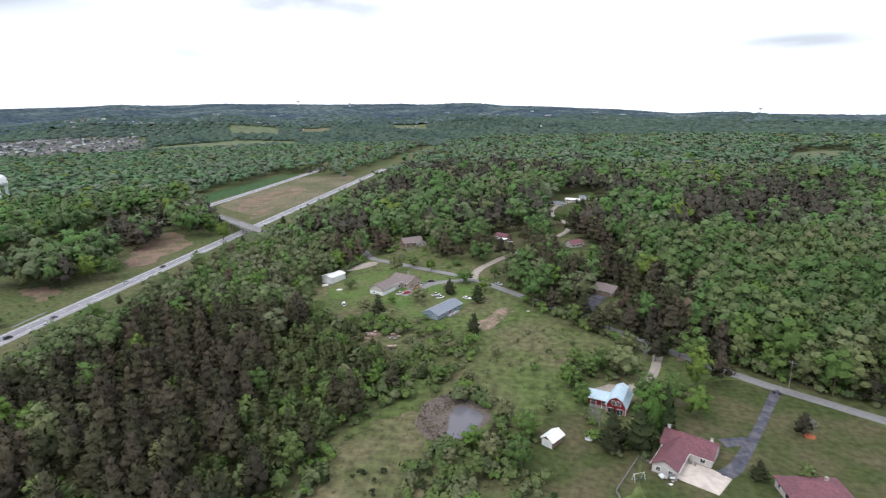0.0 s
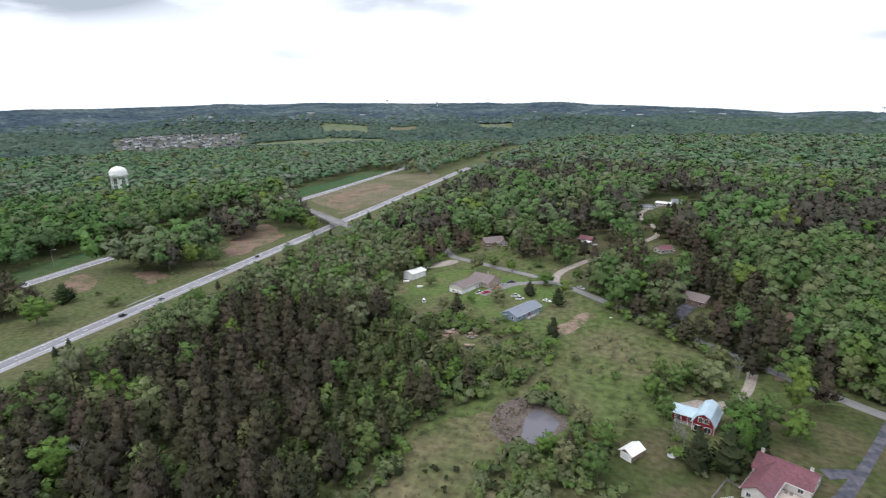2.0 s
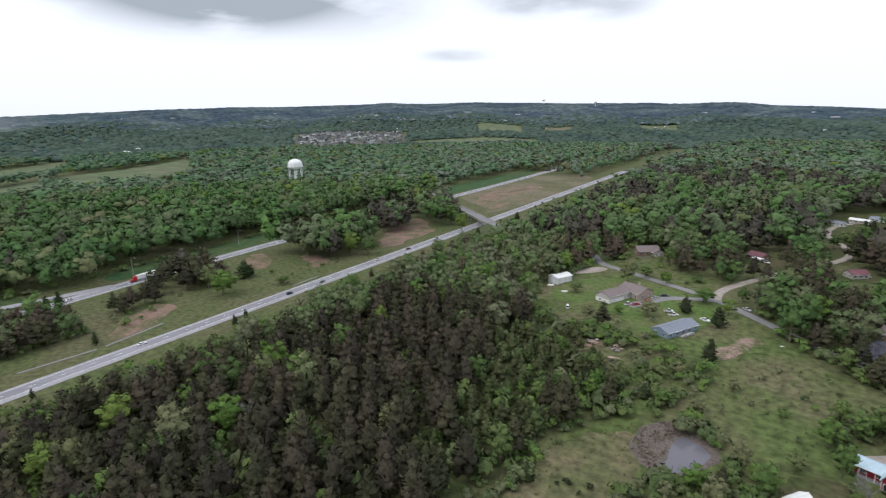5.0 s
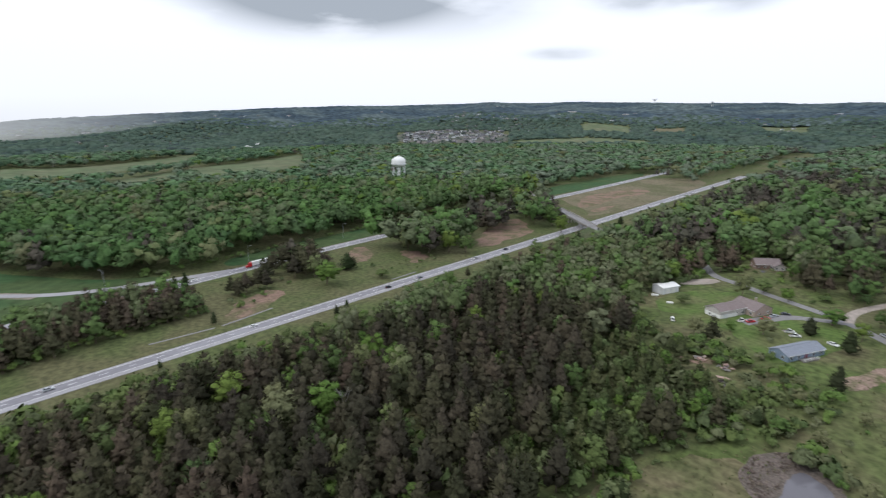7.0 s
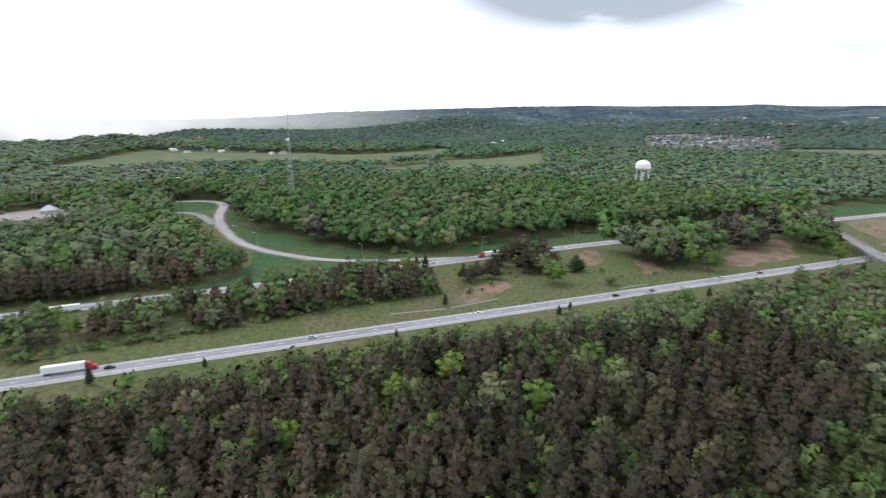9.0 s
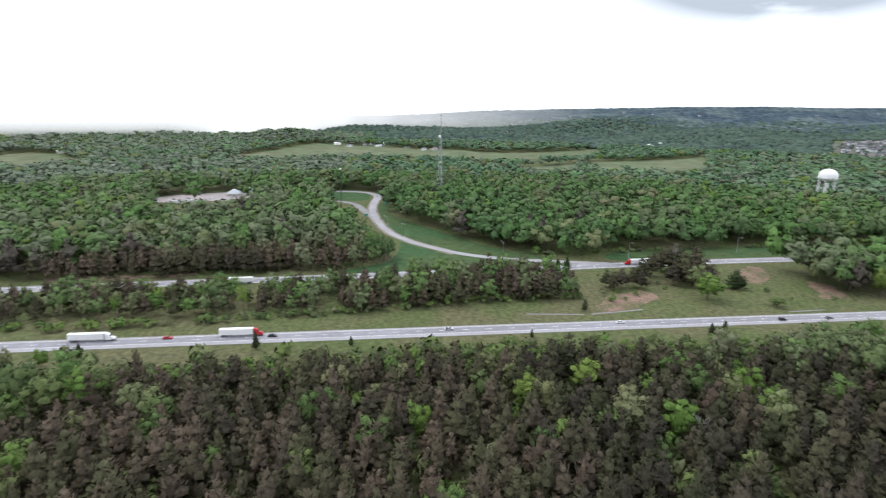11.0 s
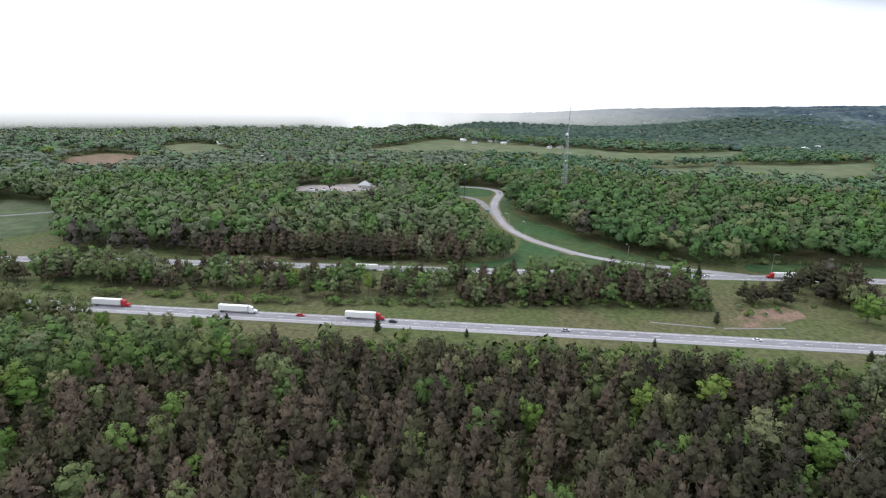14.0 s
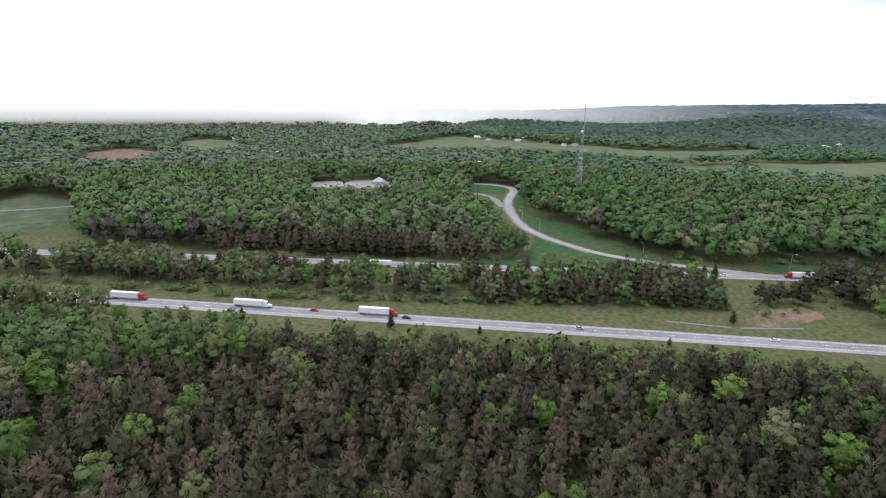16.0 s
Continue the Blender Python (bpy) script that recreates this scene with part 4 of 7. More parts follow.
YOUNG_STAND = [(-80, 104), (-72, 135), (-66, 158), (-60, 176), (-75, 205), (-100, 230), (-120, 225), (-126, 200), (-106, 168), (-100, 145), (-98, 125), (-95, 95)]
DARK_STAND = [(-185, 166), (-215, 212), (-200, 230), (-160, 232), (-126, 200), (-106, 168), (-108, 145), (-128, 147)]
NEAR_PINES = [(-75, 95), (-70, 140), (-64, 172), (-84, 208), (-110, 232), (-160, 232), (-205, 180), (-232, 100), (-240, 0), (-218, -82), (-180, -118), (-150, -146), (-122, -172), (-92, -166), (-62, -100), (-60, 20)]
BROWN_STANDS = [[(-330, 990), (-20, 900), (-8, 640), (-100, 670), (-190, 700)], [(-30, 370), (4, 420), (40, 400), (42, 285), (66, 222), (40, 236), (10, 260), (-12, 300)], [(-330, 700), (-180, 660), (-170, 470), (-240, 560)],
                [(112, 630), (300, 720), (190, 440), (112, 405), (82, 445)], [(-255, -420), (-300, -340), (-345, -240), (-372, -60), (-395, -30), (-420, -60), (-370, -250), (-330, -420)],
                [(-130, 470), (-60, 500), (-40, 400), (-90, 420)]]


TALL_STAND = [(70, 222), (100, 192), (150, 164), (260, 130), (280, 300), (190, 400), (110, 395), (50, 395), (50, 285)]


def brown_share(x, y):
    """Share of browned pines among the trees."""
    share = np.where(wave(x, y, 60, 3) > 0.45, 0.66, 0.07)
    share = np.where((np.degrees(np.arctan2(-x, y)) < 22) & (np.hypot(x, y) > 300) & (np.hypot(x, y) < 820), np.where(wave(x, y, 48, 12) > 0.12, 0.72, 0.08), share)
    share = np.where((off_highway(x, y) < -128) & (x < -380), np.where(wave(x, y, 45, 5) > 0.8, 0.55, 0.02), share)
    share = np.where(inside(NEAR_PINES, x, y), np.where(wave(x, y, 17, 8) > 0.5, 0.6, np.where(y > 40, 0.87, 0.95)), share)
    share = np.where(inside(DARK_STAND, x, y), 0.985, share)
    for p in BROWN_STANDS:
        share = np.where(inside(p, x, y), 0.84, share)
    share = np.where(inside(YOUNG_STAND, x, y), 0.12, share)
    share = np.where(inside(TALL_STAND, x, y), np.where(wave(x, y, 30, 6) > 0.5, 0.5, 0.05), share)
    for p in MEDIAN_CLUMPS[:1]:
        share = np.where(inside(p, x, y), np.where(y < -40, 0.45, 0.7), share)
    for p, k in zip(MEDIAN_CLUMPS[1:5], (0.9, 0.12, 0.9, 0.3)):
        share = np.where(inside(p, x, y), k, share)
    return share


# farther woods take the copies that carry haze in their colour
FAR_KINDS = ({"leaf": MID_LEAF}, {"pine": FAR_PINE, "leaf": FAR_LEAF}, {"pine": FAR_PINE, "leaf": HAZED_LEAF})
SPECIES = {"pine": (brown_pine, PINE), "young": (brown_pine, YOUNG), "leaf": (broadleaf, LEAF), "bright": (broadleaf, BRIGHT), "pale": (broadleaf, PALE), "cedar": (cedar, CEDAR)}
LABELS = {"young": ("young pines", "young olive-green pines in a dense stand"), "pine": ("winter-browned pines", "brown-grey pine wood with feathery crowns"), "leaf": ("green trees", "fresh green broadleaf woods in spring"),
          "bright": ("bright trees", "bright yellow-green spring trees among the woods"), "pale": ("pale trees", "pale blossoming trees among the woods")}


def plant(x, y, seed):
    """Sort the trees of a wood into kinds, with sizes."""
    rng = np.random.default_rng(seed)
    u = rng.random(len(x))
    b = brown_share(x, y)
    kind = np.where(u < b, "pine", "leaf")
    v = rng.random(len(x))
    kind = np.where((kind == "leaf") & (v < np.where(np.hypot(x, y) > 400, 0.03, 0.06)), "bright", kind)
    sage = (np.degrees(np.arctan2(-x, y)) > 112) | inside(TALL_STAND, x, y)
    kind = np.where((kind == "leaf") & (v > np.where(sage & (np.hypot(x, y) < 400), 0.82, 0.93)), "pale", kind)
    kind = np.where(inside(YOUNG_STAND, x, y) & (v > 0.34), "young", kind)
    # neighbours share a tone; bearing and distance put cloud light and haze into it
    r, az = np.hypot(x, y), np.degrees(np.arctan2(-x, y))
    stand = np.where(r > 400, np.where(az > 95, np.where(r > 800, 0.84, 0.70), np.where(az > 55, 0.42, 0.62)), np.where(az > 105, 0.34, np.where((az > 14) & (r > 240), 0.80, 0.5)))
    stand = np.where((kind == "pine") & (r < 330), np.where(y > 40, 0.26, 0.66), stand)
    stand = np.where(in_belt(x, y), 0.68, stand)
    shade = np.clip(stand + 0.10 * wave(x, y, 70, 11) + 0.14 * wave(x, y, 240, 2) + rng.uniform(-0.28, 0.30, len(x)), 0, 0.92)
    return kind, rng.uniform(0.70, 1.25, len(x)), rng.uniform(0, 6.28, len(x)), shade


def grow(kind, lod, count):
    make, _ = SPECIES[kind]
    return [make(100 * lod + 11 * k + len(kind), lod) for k in range(count)]


def wood(lod, spacing, r0, r1, seed, grow_by=1.0, keep=None, wide=1.0, az0=-27.5):
    x, y = scatter(spacing, r0, r1, az0=az0, seed=seed)
    ok = wooded(x, y, (15.0, 15.0, 22.0, 12.0)[lod])
    if lod < 2:
        for _, tx, ty, h, broad in SINGLE_TREES:
            ok &= far_from([(tx, ty), (tx * 0.965, ty * 0.965)], x, y) > 0.28 * h * broad
    x, y = x[ok], y[ok]
    kind, size, turn, tint = plant(x, y, seed)
    size = np.where(inside(TALL_STAND, x, y) & (kind != "pine"), size * 1.28, size)
    size = np.where(in_belt(x, y), size * np.where(y > 130, 1.15, np.where((y < -45) & (y > -230), 0.74, 0.92)), np.where(kind == "young", size * 0.7, size))
    size = np.where(inside(YOUNG_STAND, x, y) & (kind != "young") & (kind != "pine"), size * 0.45, np.where(inside(NEAR_PINES, x, y) & (kind != "pine"), size * 0.85, size))
    # browned pines stand closer and stay smaller; broadleaf crowns keep apart
    thin = (kind == "pine") | (kind == "young") | (np.random.default_rng(seed + 50).random(len(x)) < (0.64 if lod < 2 else 1.0))
    singles = []
    uneven = np.random.default_rng(seed + 9).uniform(0.8, 1.25, len(x))
    for k in LABELS:
        sel = np.nonzero((kind == k) & thin)[0]
        if keep is not None:
            own = keep(x[sel], y[sel], k)
            singles += [(k, x[i], y[i], size[i] * grow_by, turn[i]) for i in sel[own]]
            sel = sel[~own]
        if len(sel):
            kinds = grow(k, lod, 5 if lod < 2 else 4)
            pieces = [b for a, b in kinds]
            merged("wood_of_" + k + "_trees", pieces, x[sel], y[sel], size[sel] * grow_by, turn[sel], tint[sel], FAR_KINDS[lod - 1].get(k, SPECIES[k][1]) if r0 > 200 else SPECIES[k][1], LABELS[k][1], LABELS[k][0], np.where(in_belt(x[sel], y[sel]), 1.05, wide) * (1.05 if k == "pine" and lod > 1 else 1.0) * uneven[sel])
            if lod < 2:
                merged("trunks_of_" + k + "_trees", [a for a, b in kinds], x[sel], y[sel], size[sel] * grow_by, turn[sel], tint[sel], BARK, "grey-brown trunks inside the wood", "trunks")
    return singles


def singled(x, y, k):
    """The stretch of wood nearest to the flight: its trees are made one by one."""
    r = np.hypot(x, y)
    near = {"pine": (x > -124) & (x < -60) & (y > -70) & (y < 190), "leaf": (r < 215), "bright": r < 280, "pale": r < 280, "young": r < 0}[k]
    first = np.cumsum(near) <= {"pine": 290, "leaf": 150, "bright": 60, "pale": 50, "young": 0}[k]
    return near & first


near_wood = wood(1, 6.9, 105, 235, 21, 1.08, keep=singled)
near_wood += wood(1, 6.9, 235, 330, 25, 1.08, keep=singled)
wood(1, 6.8, 330, 430, 22, 1.1)
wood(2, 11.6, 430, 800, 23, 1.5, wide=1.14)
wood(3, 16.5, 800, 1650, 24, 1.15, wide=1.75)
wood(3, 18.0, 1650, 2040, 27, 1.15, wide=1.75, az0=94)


ESTATE_LAND = [(-r * math.sin(math.radians(a)), r * math.cos(math.radians(a))) for a, r in ((52.5, 1780), (41, 1780), (41, 2560), (52.5, 2560))]
patch("estate_ground", ESTATE_LAND, material("estate_gardens", (0.05, 0.068, 0.045), 0.95, vary=0.45, scale=0.04, second=(0.11, 0.10, 0.085), second_scale=0.014), "grassy plots of a distant housing estate", "ground", 0.6, 8, 6)


def lumps():
    """Canopy of the farther woods: rounded crowns run together."""
    x, y = scatter(23, 1650, 3250, seed=31)
    ok = ~inside(ESTATE_LAND, x, y) & ~((np.hypot(x, y) < 2040) & (np.degrees(np.arctan2(-x, y)) > 94))
    for p in FIELDS:
        ok &= ~inside(p, x, y)
    x, y = x[ok], y[ok]
    rng = np.random.default_rng(8)
    kinds = [join(cores(rng, [(np.array([0, 0, 4.0]), np.array([13.5, 13.5, 9.0]) * rng.uniform(0.85, 1.15, 3))], 1.0, open_below=True)) for _ in range(5)]
    merged("far_woods", kinds, x, y, rng.uniform(0.55, 1.15, len(x)), rng.uniform(0, 6.28, len(x)), (0.35 + 0.3 * wave(x, y, 120, 4) + rng.uniform(-0.2, 0.2, len(x))) % 1.0, FARWOOD, "dark green woods in the distance, haze in their colour", "woods")


lumps()


def mist():
    """White rain mist as a glowing sheet; closes the western view, thins out northwards."""
    az = np.linspace(70, 148, 120)
    k = np.linspace(0, 1, 28)
    A, K = np.meshgrid(az, k, indexing="ij")
    r = np.interp(A, [70, 96, 103, 110, 116, 148], [2900, 2750, 1960, 1860, 1790, 1790])
    x, y = -r * np.sin(np.radians(A)), r * np.cos(np.radians(A))
    z = ground(x, y) - 4 + K * 190
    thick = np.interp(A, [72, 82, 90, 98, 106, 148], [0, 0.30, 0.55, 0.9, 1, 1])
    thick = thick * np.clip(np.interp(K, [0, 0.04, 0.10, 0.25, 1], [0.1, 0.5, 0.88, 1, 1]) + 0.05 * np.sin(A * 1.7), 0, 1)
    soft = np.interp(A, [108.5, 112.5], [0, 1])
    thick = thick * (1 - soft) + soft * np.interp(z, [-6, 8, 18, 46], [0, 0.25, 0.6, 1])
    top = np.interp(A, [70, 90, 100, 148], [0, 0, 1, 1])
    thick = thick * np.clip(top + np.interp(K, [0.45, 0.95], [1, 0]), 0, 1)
    i, j = np.meshgrid(np.arange(119), np.arange(27), indexing="ij")
    f = np.stack([i * 28 + j, i * 28 + j + 1, i * 28 + j + 29, i * 28 + j + 28], -1).reshape(-1, 4)
    m = bpy.data.materials.new("rain_mist")
    m.use_nodes = True
    n, l = m.node_tree.nodes, m.node_tree.links
    n.clear()
    out, mix = n.new("ShaderNodeOutputMaterial"), n.new("ShaderNodeMixShader")
    # the sheet gives off its own white; the attribute holds its painted opacity
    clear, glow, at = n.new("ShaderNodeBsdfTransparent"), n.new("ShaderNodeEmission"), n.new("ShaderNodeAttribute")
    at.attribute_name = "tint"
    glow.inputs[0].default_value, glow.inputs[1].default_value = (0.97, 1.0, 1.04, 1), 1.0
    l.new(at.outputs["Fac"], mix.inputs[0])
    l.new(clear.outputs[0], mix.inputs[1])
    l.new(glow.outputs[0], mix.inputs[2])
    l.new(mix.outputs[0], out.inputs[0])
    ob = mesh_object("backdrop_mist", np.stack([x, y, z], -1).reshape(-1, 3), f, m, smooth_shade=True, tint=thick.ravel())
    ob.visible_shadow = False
    tagged(ob, "glowing white sheet for rain mist over the western hills", "mist", kind="structure")


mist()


# ---- helpers for things ----
def thing(name, x, y, turn, label, category, group="", z=None):
    e = new(name)
    e.empty_display_size = 0.5
    e.matrix_basis = pose(x, y, float(ground(x, y)) if z is None else z, 0, 0, turn)
    return tagged(e, label, category, group)


def part(name, bm, mat, parent, label=""):
    me = bpy.data.meshes.new(name)
    bm.normal_update()
    bm.to_mesh(me)
    bm.free()
    me.materials.append(mat)
    ob = new(name, me)
    ob.parent = parent
    return tagged(ob, label)


def shared(name, me, parent, m, label=""):
    ob = new(name, me)
    ob.parent = parent
    ob.matrix_basis = m
    return tagged(ob, label)


def box(x0, x1, y0, y1, z0, z1, bevel=0.0, bm=None):
    own = bm or bmesh.new()
    vs = [own.verts.new((x, y, z)) for z in (z0, z1) for x, y in ((x0, y0), (x1, y0), (x1, y1), (x0, y1))]
    for f in ((3, 2, 1, 0), (4, 5, 6, 7), (0, 1, 5, 4), (1, 2, 6, 5), (2, 3, 7, 6), (3, 0, 4, 7)):
        own.faces.new([vs[i] for i in f])
    if bevel:
        bmesh.ops.bevel(own, geom=own.edges[:], offset=bevel, segments=2, affect="EDGES")
    return own


def tube(points, radii, sides=8, bm=None):
    """A pipe along points; radii at each point."""
    own = bm or bmesh.new()
    rings = []
    for k, p in enumerate(points):
        p = Vector(p)
        d = (Vector(points[min(k + 1, len(points) - 1)]) - Vector(points[max(k - 1, 0)])).normalized()
        s = d.cross(Vector((0.31, 0.9, 0.12)) if abs(d.z) > 0.5 else Vector((0, 0, 1))).normalized()
        t = d.cross(s)
        r = radii if not isinstance(radii, (tuple, list)) else radii[k]
        rings.append([own.verts.new(p + (s * math.cos(a) + t * math.sin(a)) * r) for a in (2 * math.pi * i / sides for i in range(sides))])
    for a, b in zip(rings, rings[1:]):
        for i in range(sides):
            own.faces.new((a[i], a[(i + 1) % sides], b[(i + 1) % sides], b[i]))
    own.faces.new(rings[0][::-1])
    own.faces.new(rings[-1])
    return own


def lathe(profile, sides=24, bm=None):
    own = bm or bmesh.new()
    rings = [[own.verts.new((r * math.cos(2 * math.pi * i / sides), r * math.sin(2 * math.pi * i / sides), z)) for i in range(sides)] for r, z in profile]
    for a, b in zip(rings, rings[1:]):
        for i in range(sides):
            own.faces.new((a[i], a[(i + 1) % sides], b[(i + 1) % sides], b[i]))
    own.faces.new(rings[0][::-1])
    own.faces.new(rings[-1])
    for f in own.faces:
        f.smooth = True
    return own


def slab(outline, z0, z1):
    bm = bmesh.new()
    low = [bm.verts.new((x, y, z0)) for x, y in outline]
    top = [bm.verts.new((x, y, z1)) for x, y in outline]
    bm.faces.new(low[::-1])
    bm.faces.new(top)
    for i in range(len(outline)):
        j = (i + 1) % len(outline)
        bm.faces.new((low[i], low[j], top[j], top[i]))
    return bm


WHITE = material("white_paint", (0.72, 0.72, 0.70), 0.6, vary=0.06, scale=0.8)
OFFWHITE = material("white_metal", (0.62, 0.64, 0.65), 0.5, vary=0.08, scale=0.5)
TANWALL = material("tan_brick", (0.36, 0.29, 0.245), 0.9, vary=0.16, scale=2.5)
BEIGE = material("beige_siding", (0.46, 0.43, 0.41), 0.8, vary=0.10, scale=1.5)
REDROOF = material("maroon_shingles", (0.170, 0.074, 0.088), 0.9, vary=0.20, scale=1.6, second=(0.138, 0.064, 0.076), second_scale=0.25)
BARNRED = material("barn_red", (0.205, 0.016, 0.026), 0.8, vary=0.18, scale=1.5)
BLUEROOF = material("pale_blue_metal_roof", (0.42, 0.53, 0.60), 0.45, vary=0.10, scale=0.7, metal=0.1)
GREYROOF = material("blue_grey_shingles", (0.20, 0.22, 0.26), 0.9, vary=0.15, scale=1.5)
BROWNROOF = material("brown_grey_shingles", (0.185, 0.150, 0.145), 0.9, vary=0.18, scale=1.5)
DARKROOF = material("dark_shingles", (0.10, 0.085, 0.085), 0.9, vary=0.2, scale=1.5)
BLUEWALL = material("blue_siding", (0.20, 0.26, 0.33), 0.8, vary=0.12, scale=1.5)
BROWNWALL = material("brown_brick", (0.20, 0.14, 0.11), 0.9, vary=0.2, scale=2.0)
WOODGREY = material("weathered_boards", (0.20, 0.19, 0.18), 0.9, vary=0.25, scale=2.0)
GLASS = material("window_glass", (0.03, 0.035, 0.045), 0.08, vary=0.0, spec=0.6)
STEEL = material("galvanised_steel", (0.34, 0.36, 0.38), 0.5, metal=0.6, vary=0.1, scale=1.0)
DARKMETAL = material("dark_metal", (0.06, 0.06, 0.065), 0.5, metal=0.4, vary=0.1)
RUBBER = material("rubber", (0.02, 0.02, 0.02), 0.9, vary=0.15, scale=3)
BRIDGE = material("bridge_concrete", (0.36, 0.34, 0.32), 0.9, vary=0.15, scale=0.6, second=(0.28, 0.26, 0.25), second_scale=0.1)
PATIO = material("patio_concrete", (0.52, 0.45, 0.40), 0.9, vary=0.12, scale=0.6, second=(0.42, 0.36, 0.32), second_scale=0.2)
PAINTS = {c: material(c + "_car_paint", rgb, 0.3, vary=0.05, spec=0.5) for c, rgb in
          (("white", (0.75, 0.75, 0.75)), ("red", (0.42, 0.015, 0.02)), ("silver", (0.42, 0.44, 0.46)), ("black", (0.02, 0.02, 0.025)), ("grey", (0.16, 0.17, 0.19)), ("blue", (0.05, 0.10, 0.22)))}


# ---- overpass ----
def overpass():
    """Two spans that carry the country road over the carriageways, on banks of earth."""
    deck_z = -6.6
    d = Vector((-84, 59, 0)).normalized()
    turn = math.degrees(math.atan2(d.y, d.x))
    for at, length, lane in (((-322, 470), 98, "near"), ((-437, 548), 40, "far")):
        b = thing("highway_overpass", at[0], at[1], turn, "grey concrete road bridge over the highway with low parapets", "bridge", "overpass spans", z=deck_z)
        h = length / 2
        part("deck", box(-h, h, -4.8, 4.8, -0.55, 0.0, 0.05), BRIDGE, b)
        part("roadway", box(-h, h, -4.1, 4.1, 0.004, 0.05), COUNTRY, b, "worn asphalt roadway")
        for s in (-1, 1):
            part("parapet", box(-h, h, s * 4.65 - 0.15, s * 4.65 + 0.15, 0.0, 0.95, 0.03), BRIDGE, b)
            part("rail", tube([(-h, s * 4.65, 1.25), (h, s * 4.65, 1.25)], 0.06, 6), STEEL, b, "thin steel rail")
        for y in (-3.6, -1.2, 1.2, 3.6):
            g = box(-h, h, y - 0.25, y + 0.25, -1.75, -0.55)
            part("girder", g, BRIDGE, b)
        for x in ((-26, 6, 28) if lane == "near" else (-10, 10)):
            cap = part("pier_cap", box(x - 0.6, x + 0.6, -4.6, 4.6, -2.6, -1.75, 0.05), BRIDGE, b)
            for y in (-3.2, 0, 3.2):
                part("pier", tube([(x, y, -8.2), (x, y, -2.6)], 0.5, 10), BRIDGE, b)
        for s in (-1, 1):
            part("abutment", box(s * h - 1.2, s * h + 1.2, -5.2, 5.2, -5.0, -0.55), BRIDGE, b)
    bank = material("grassy_bank", (0.066, 0.084, 0.042), 0.95, vary=0.35, scale=0.4, bump=0.4, second=(0.10, 0.09, 0.06), second_scale=0.05, spec=0.1)
    for line, heights in (([(-150, 372), (-200, 398), (-250, 423), (-281, 441)], (-2.6, -5.0, -6.4, -6.7)), ([(-363, 499), (-420, 537)], (-6.7, -6.7)), ([(-455, 560), (-490, 583), (-570, 636), (-640, 690)], (-6.7, -7.6, -12.5, -13.7))):
        p = np.array(line, float)
        s = np.r_[0, np.cumsum(np.hypot(*np.diff(p, axis=0).T))]
        at = np.linspace(0, s[-1], int(s[-1] / 5) + 2)
        c = np.stack([np.interp(at, s, p[:, 0]), np.interp(at, s, p[:, 1])], 1)
        z = np.interp(at, s, heights)
        t = np.gradient(c, axis=0)
        t /= np.hypot(*t.T)[:, None]
        n = np.stack([-t[:, 1], t[:, 0]], 1)
        rows = []
        for k, w in ((-1, 1), (-1, 0), (1, 0), (1, 1)):
            drop = np.maximum(z - ground(c[:, 0], c[:, 1]) + 0.6, 0.3)
            q = c + n * k * (5.2 + (drop * 2.0 if w else 0))[:, None] if w else c + n * k * 5.2
            rows.append(np.column_stack([q, z - (drop if w else 0.12)]))
        v = np.stack(rows, 1).reshape(-1, 3)
        i, j = np.meshgrid(np.arange(len(at) - 1), np.arange(3), indexing="ij")
        f = np.stack([i * 4 + j, (i + 1) * 4 + j, (i + 1) * 4 + j + 1, i * 4 + j + 1], -1).reshape(-1, 4)[:, ::-1]
        tagged(mesh_object("embankment", v, f, bank), "grassy earth bank that carries the road", "embankment", kind="structure")
        tagged(ribbon("road_overpass", line, 6.4, COUNTRY, 0.05, heights=np.interp(np.linspace(0, 1, 12) * s[-1], s, heights)), "worn asphalt road over the highway", "road", kind="structure")


overpass()


# ---- houses ----
def gable_wall(w, l, h, rise, base=-0.6):
    bm = bmesh.new()
    a, b = w / 2, l / 2
    pts = [(-a, base), (a, base), (a, h), (0, h + rise), (-a, h)]
    ends = [[bm.verts.new((x, y, z)) for x, z in pts] for y in (-b, b)]
    bm.faces.new(ends[0])
    bm.faces.new(ends[1][::-1])
    for i in range(5):
        j = (i + 1) % 5
        bm.faces.new((ends[0][j], ends[0][i], ends[1][i], ends[1][j]))
    return bm


def gable_roof(w, l, h, rise, over=0.45, thick=0.18):
    """Two sloping sheets with eaves, thick at the edge."""
    bm = bmesh.new()
    a, b = w / 2 + over, l / 2 + over
    low = h - rise * over / (w / 2)
    pts = [(-a, low + 0.03), (0, h + rise + 0.03), (a, low + 0.03), (a, low + 0.03 + thick), (0, h + rise + 0.03 + thick), (-a, low + 0.03 + thick)]
    ends = [[bm.verts.new((x, y, z)) for x, z in pts] for y in (-b, b)]
    for e, flip in ((ends[0], False), (ends[1], True)):
        for q in ((0, 1, 4, 5), (1, 2, 3, 4)):
            bm.faces.new([e[i] for i in (q[::-1] if flip else q)])
    for i in range(6):
        j = (i + 1) % 6
        bm.faces.new((ends[0][j], ends[0][i], ends[1][i], ends[1][j]))
    return bm


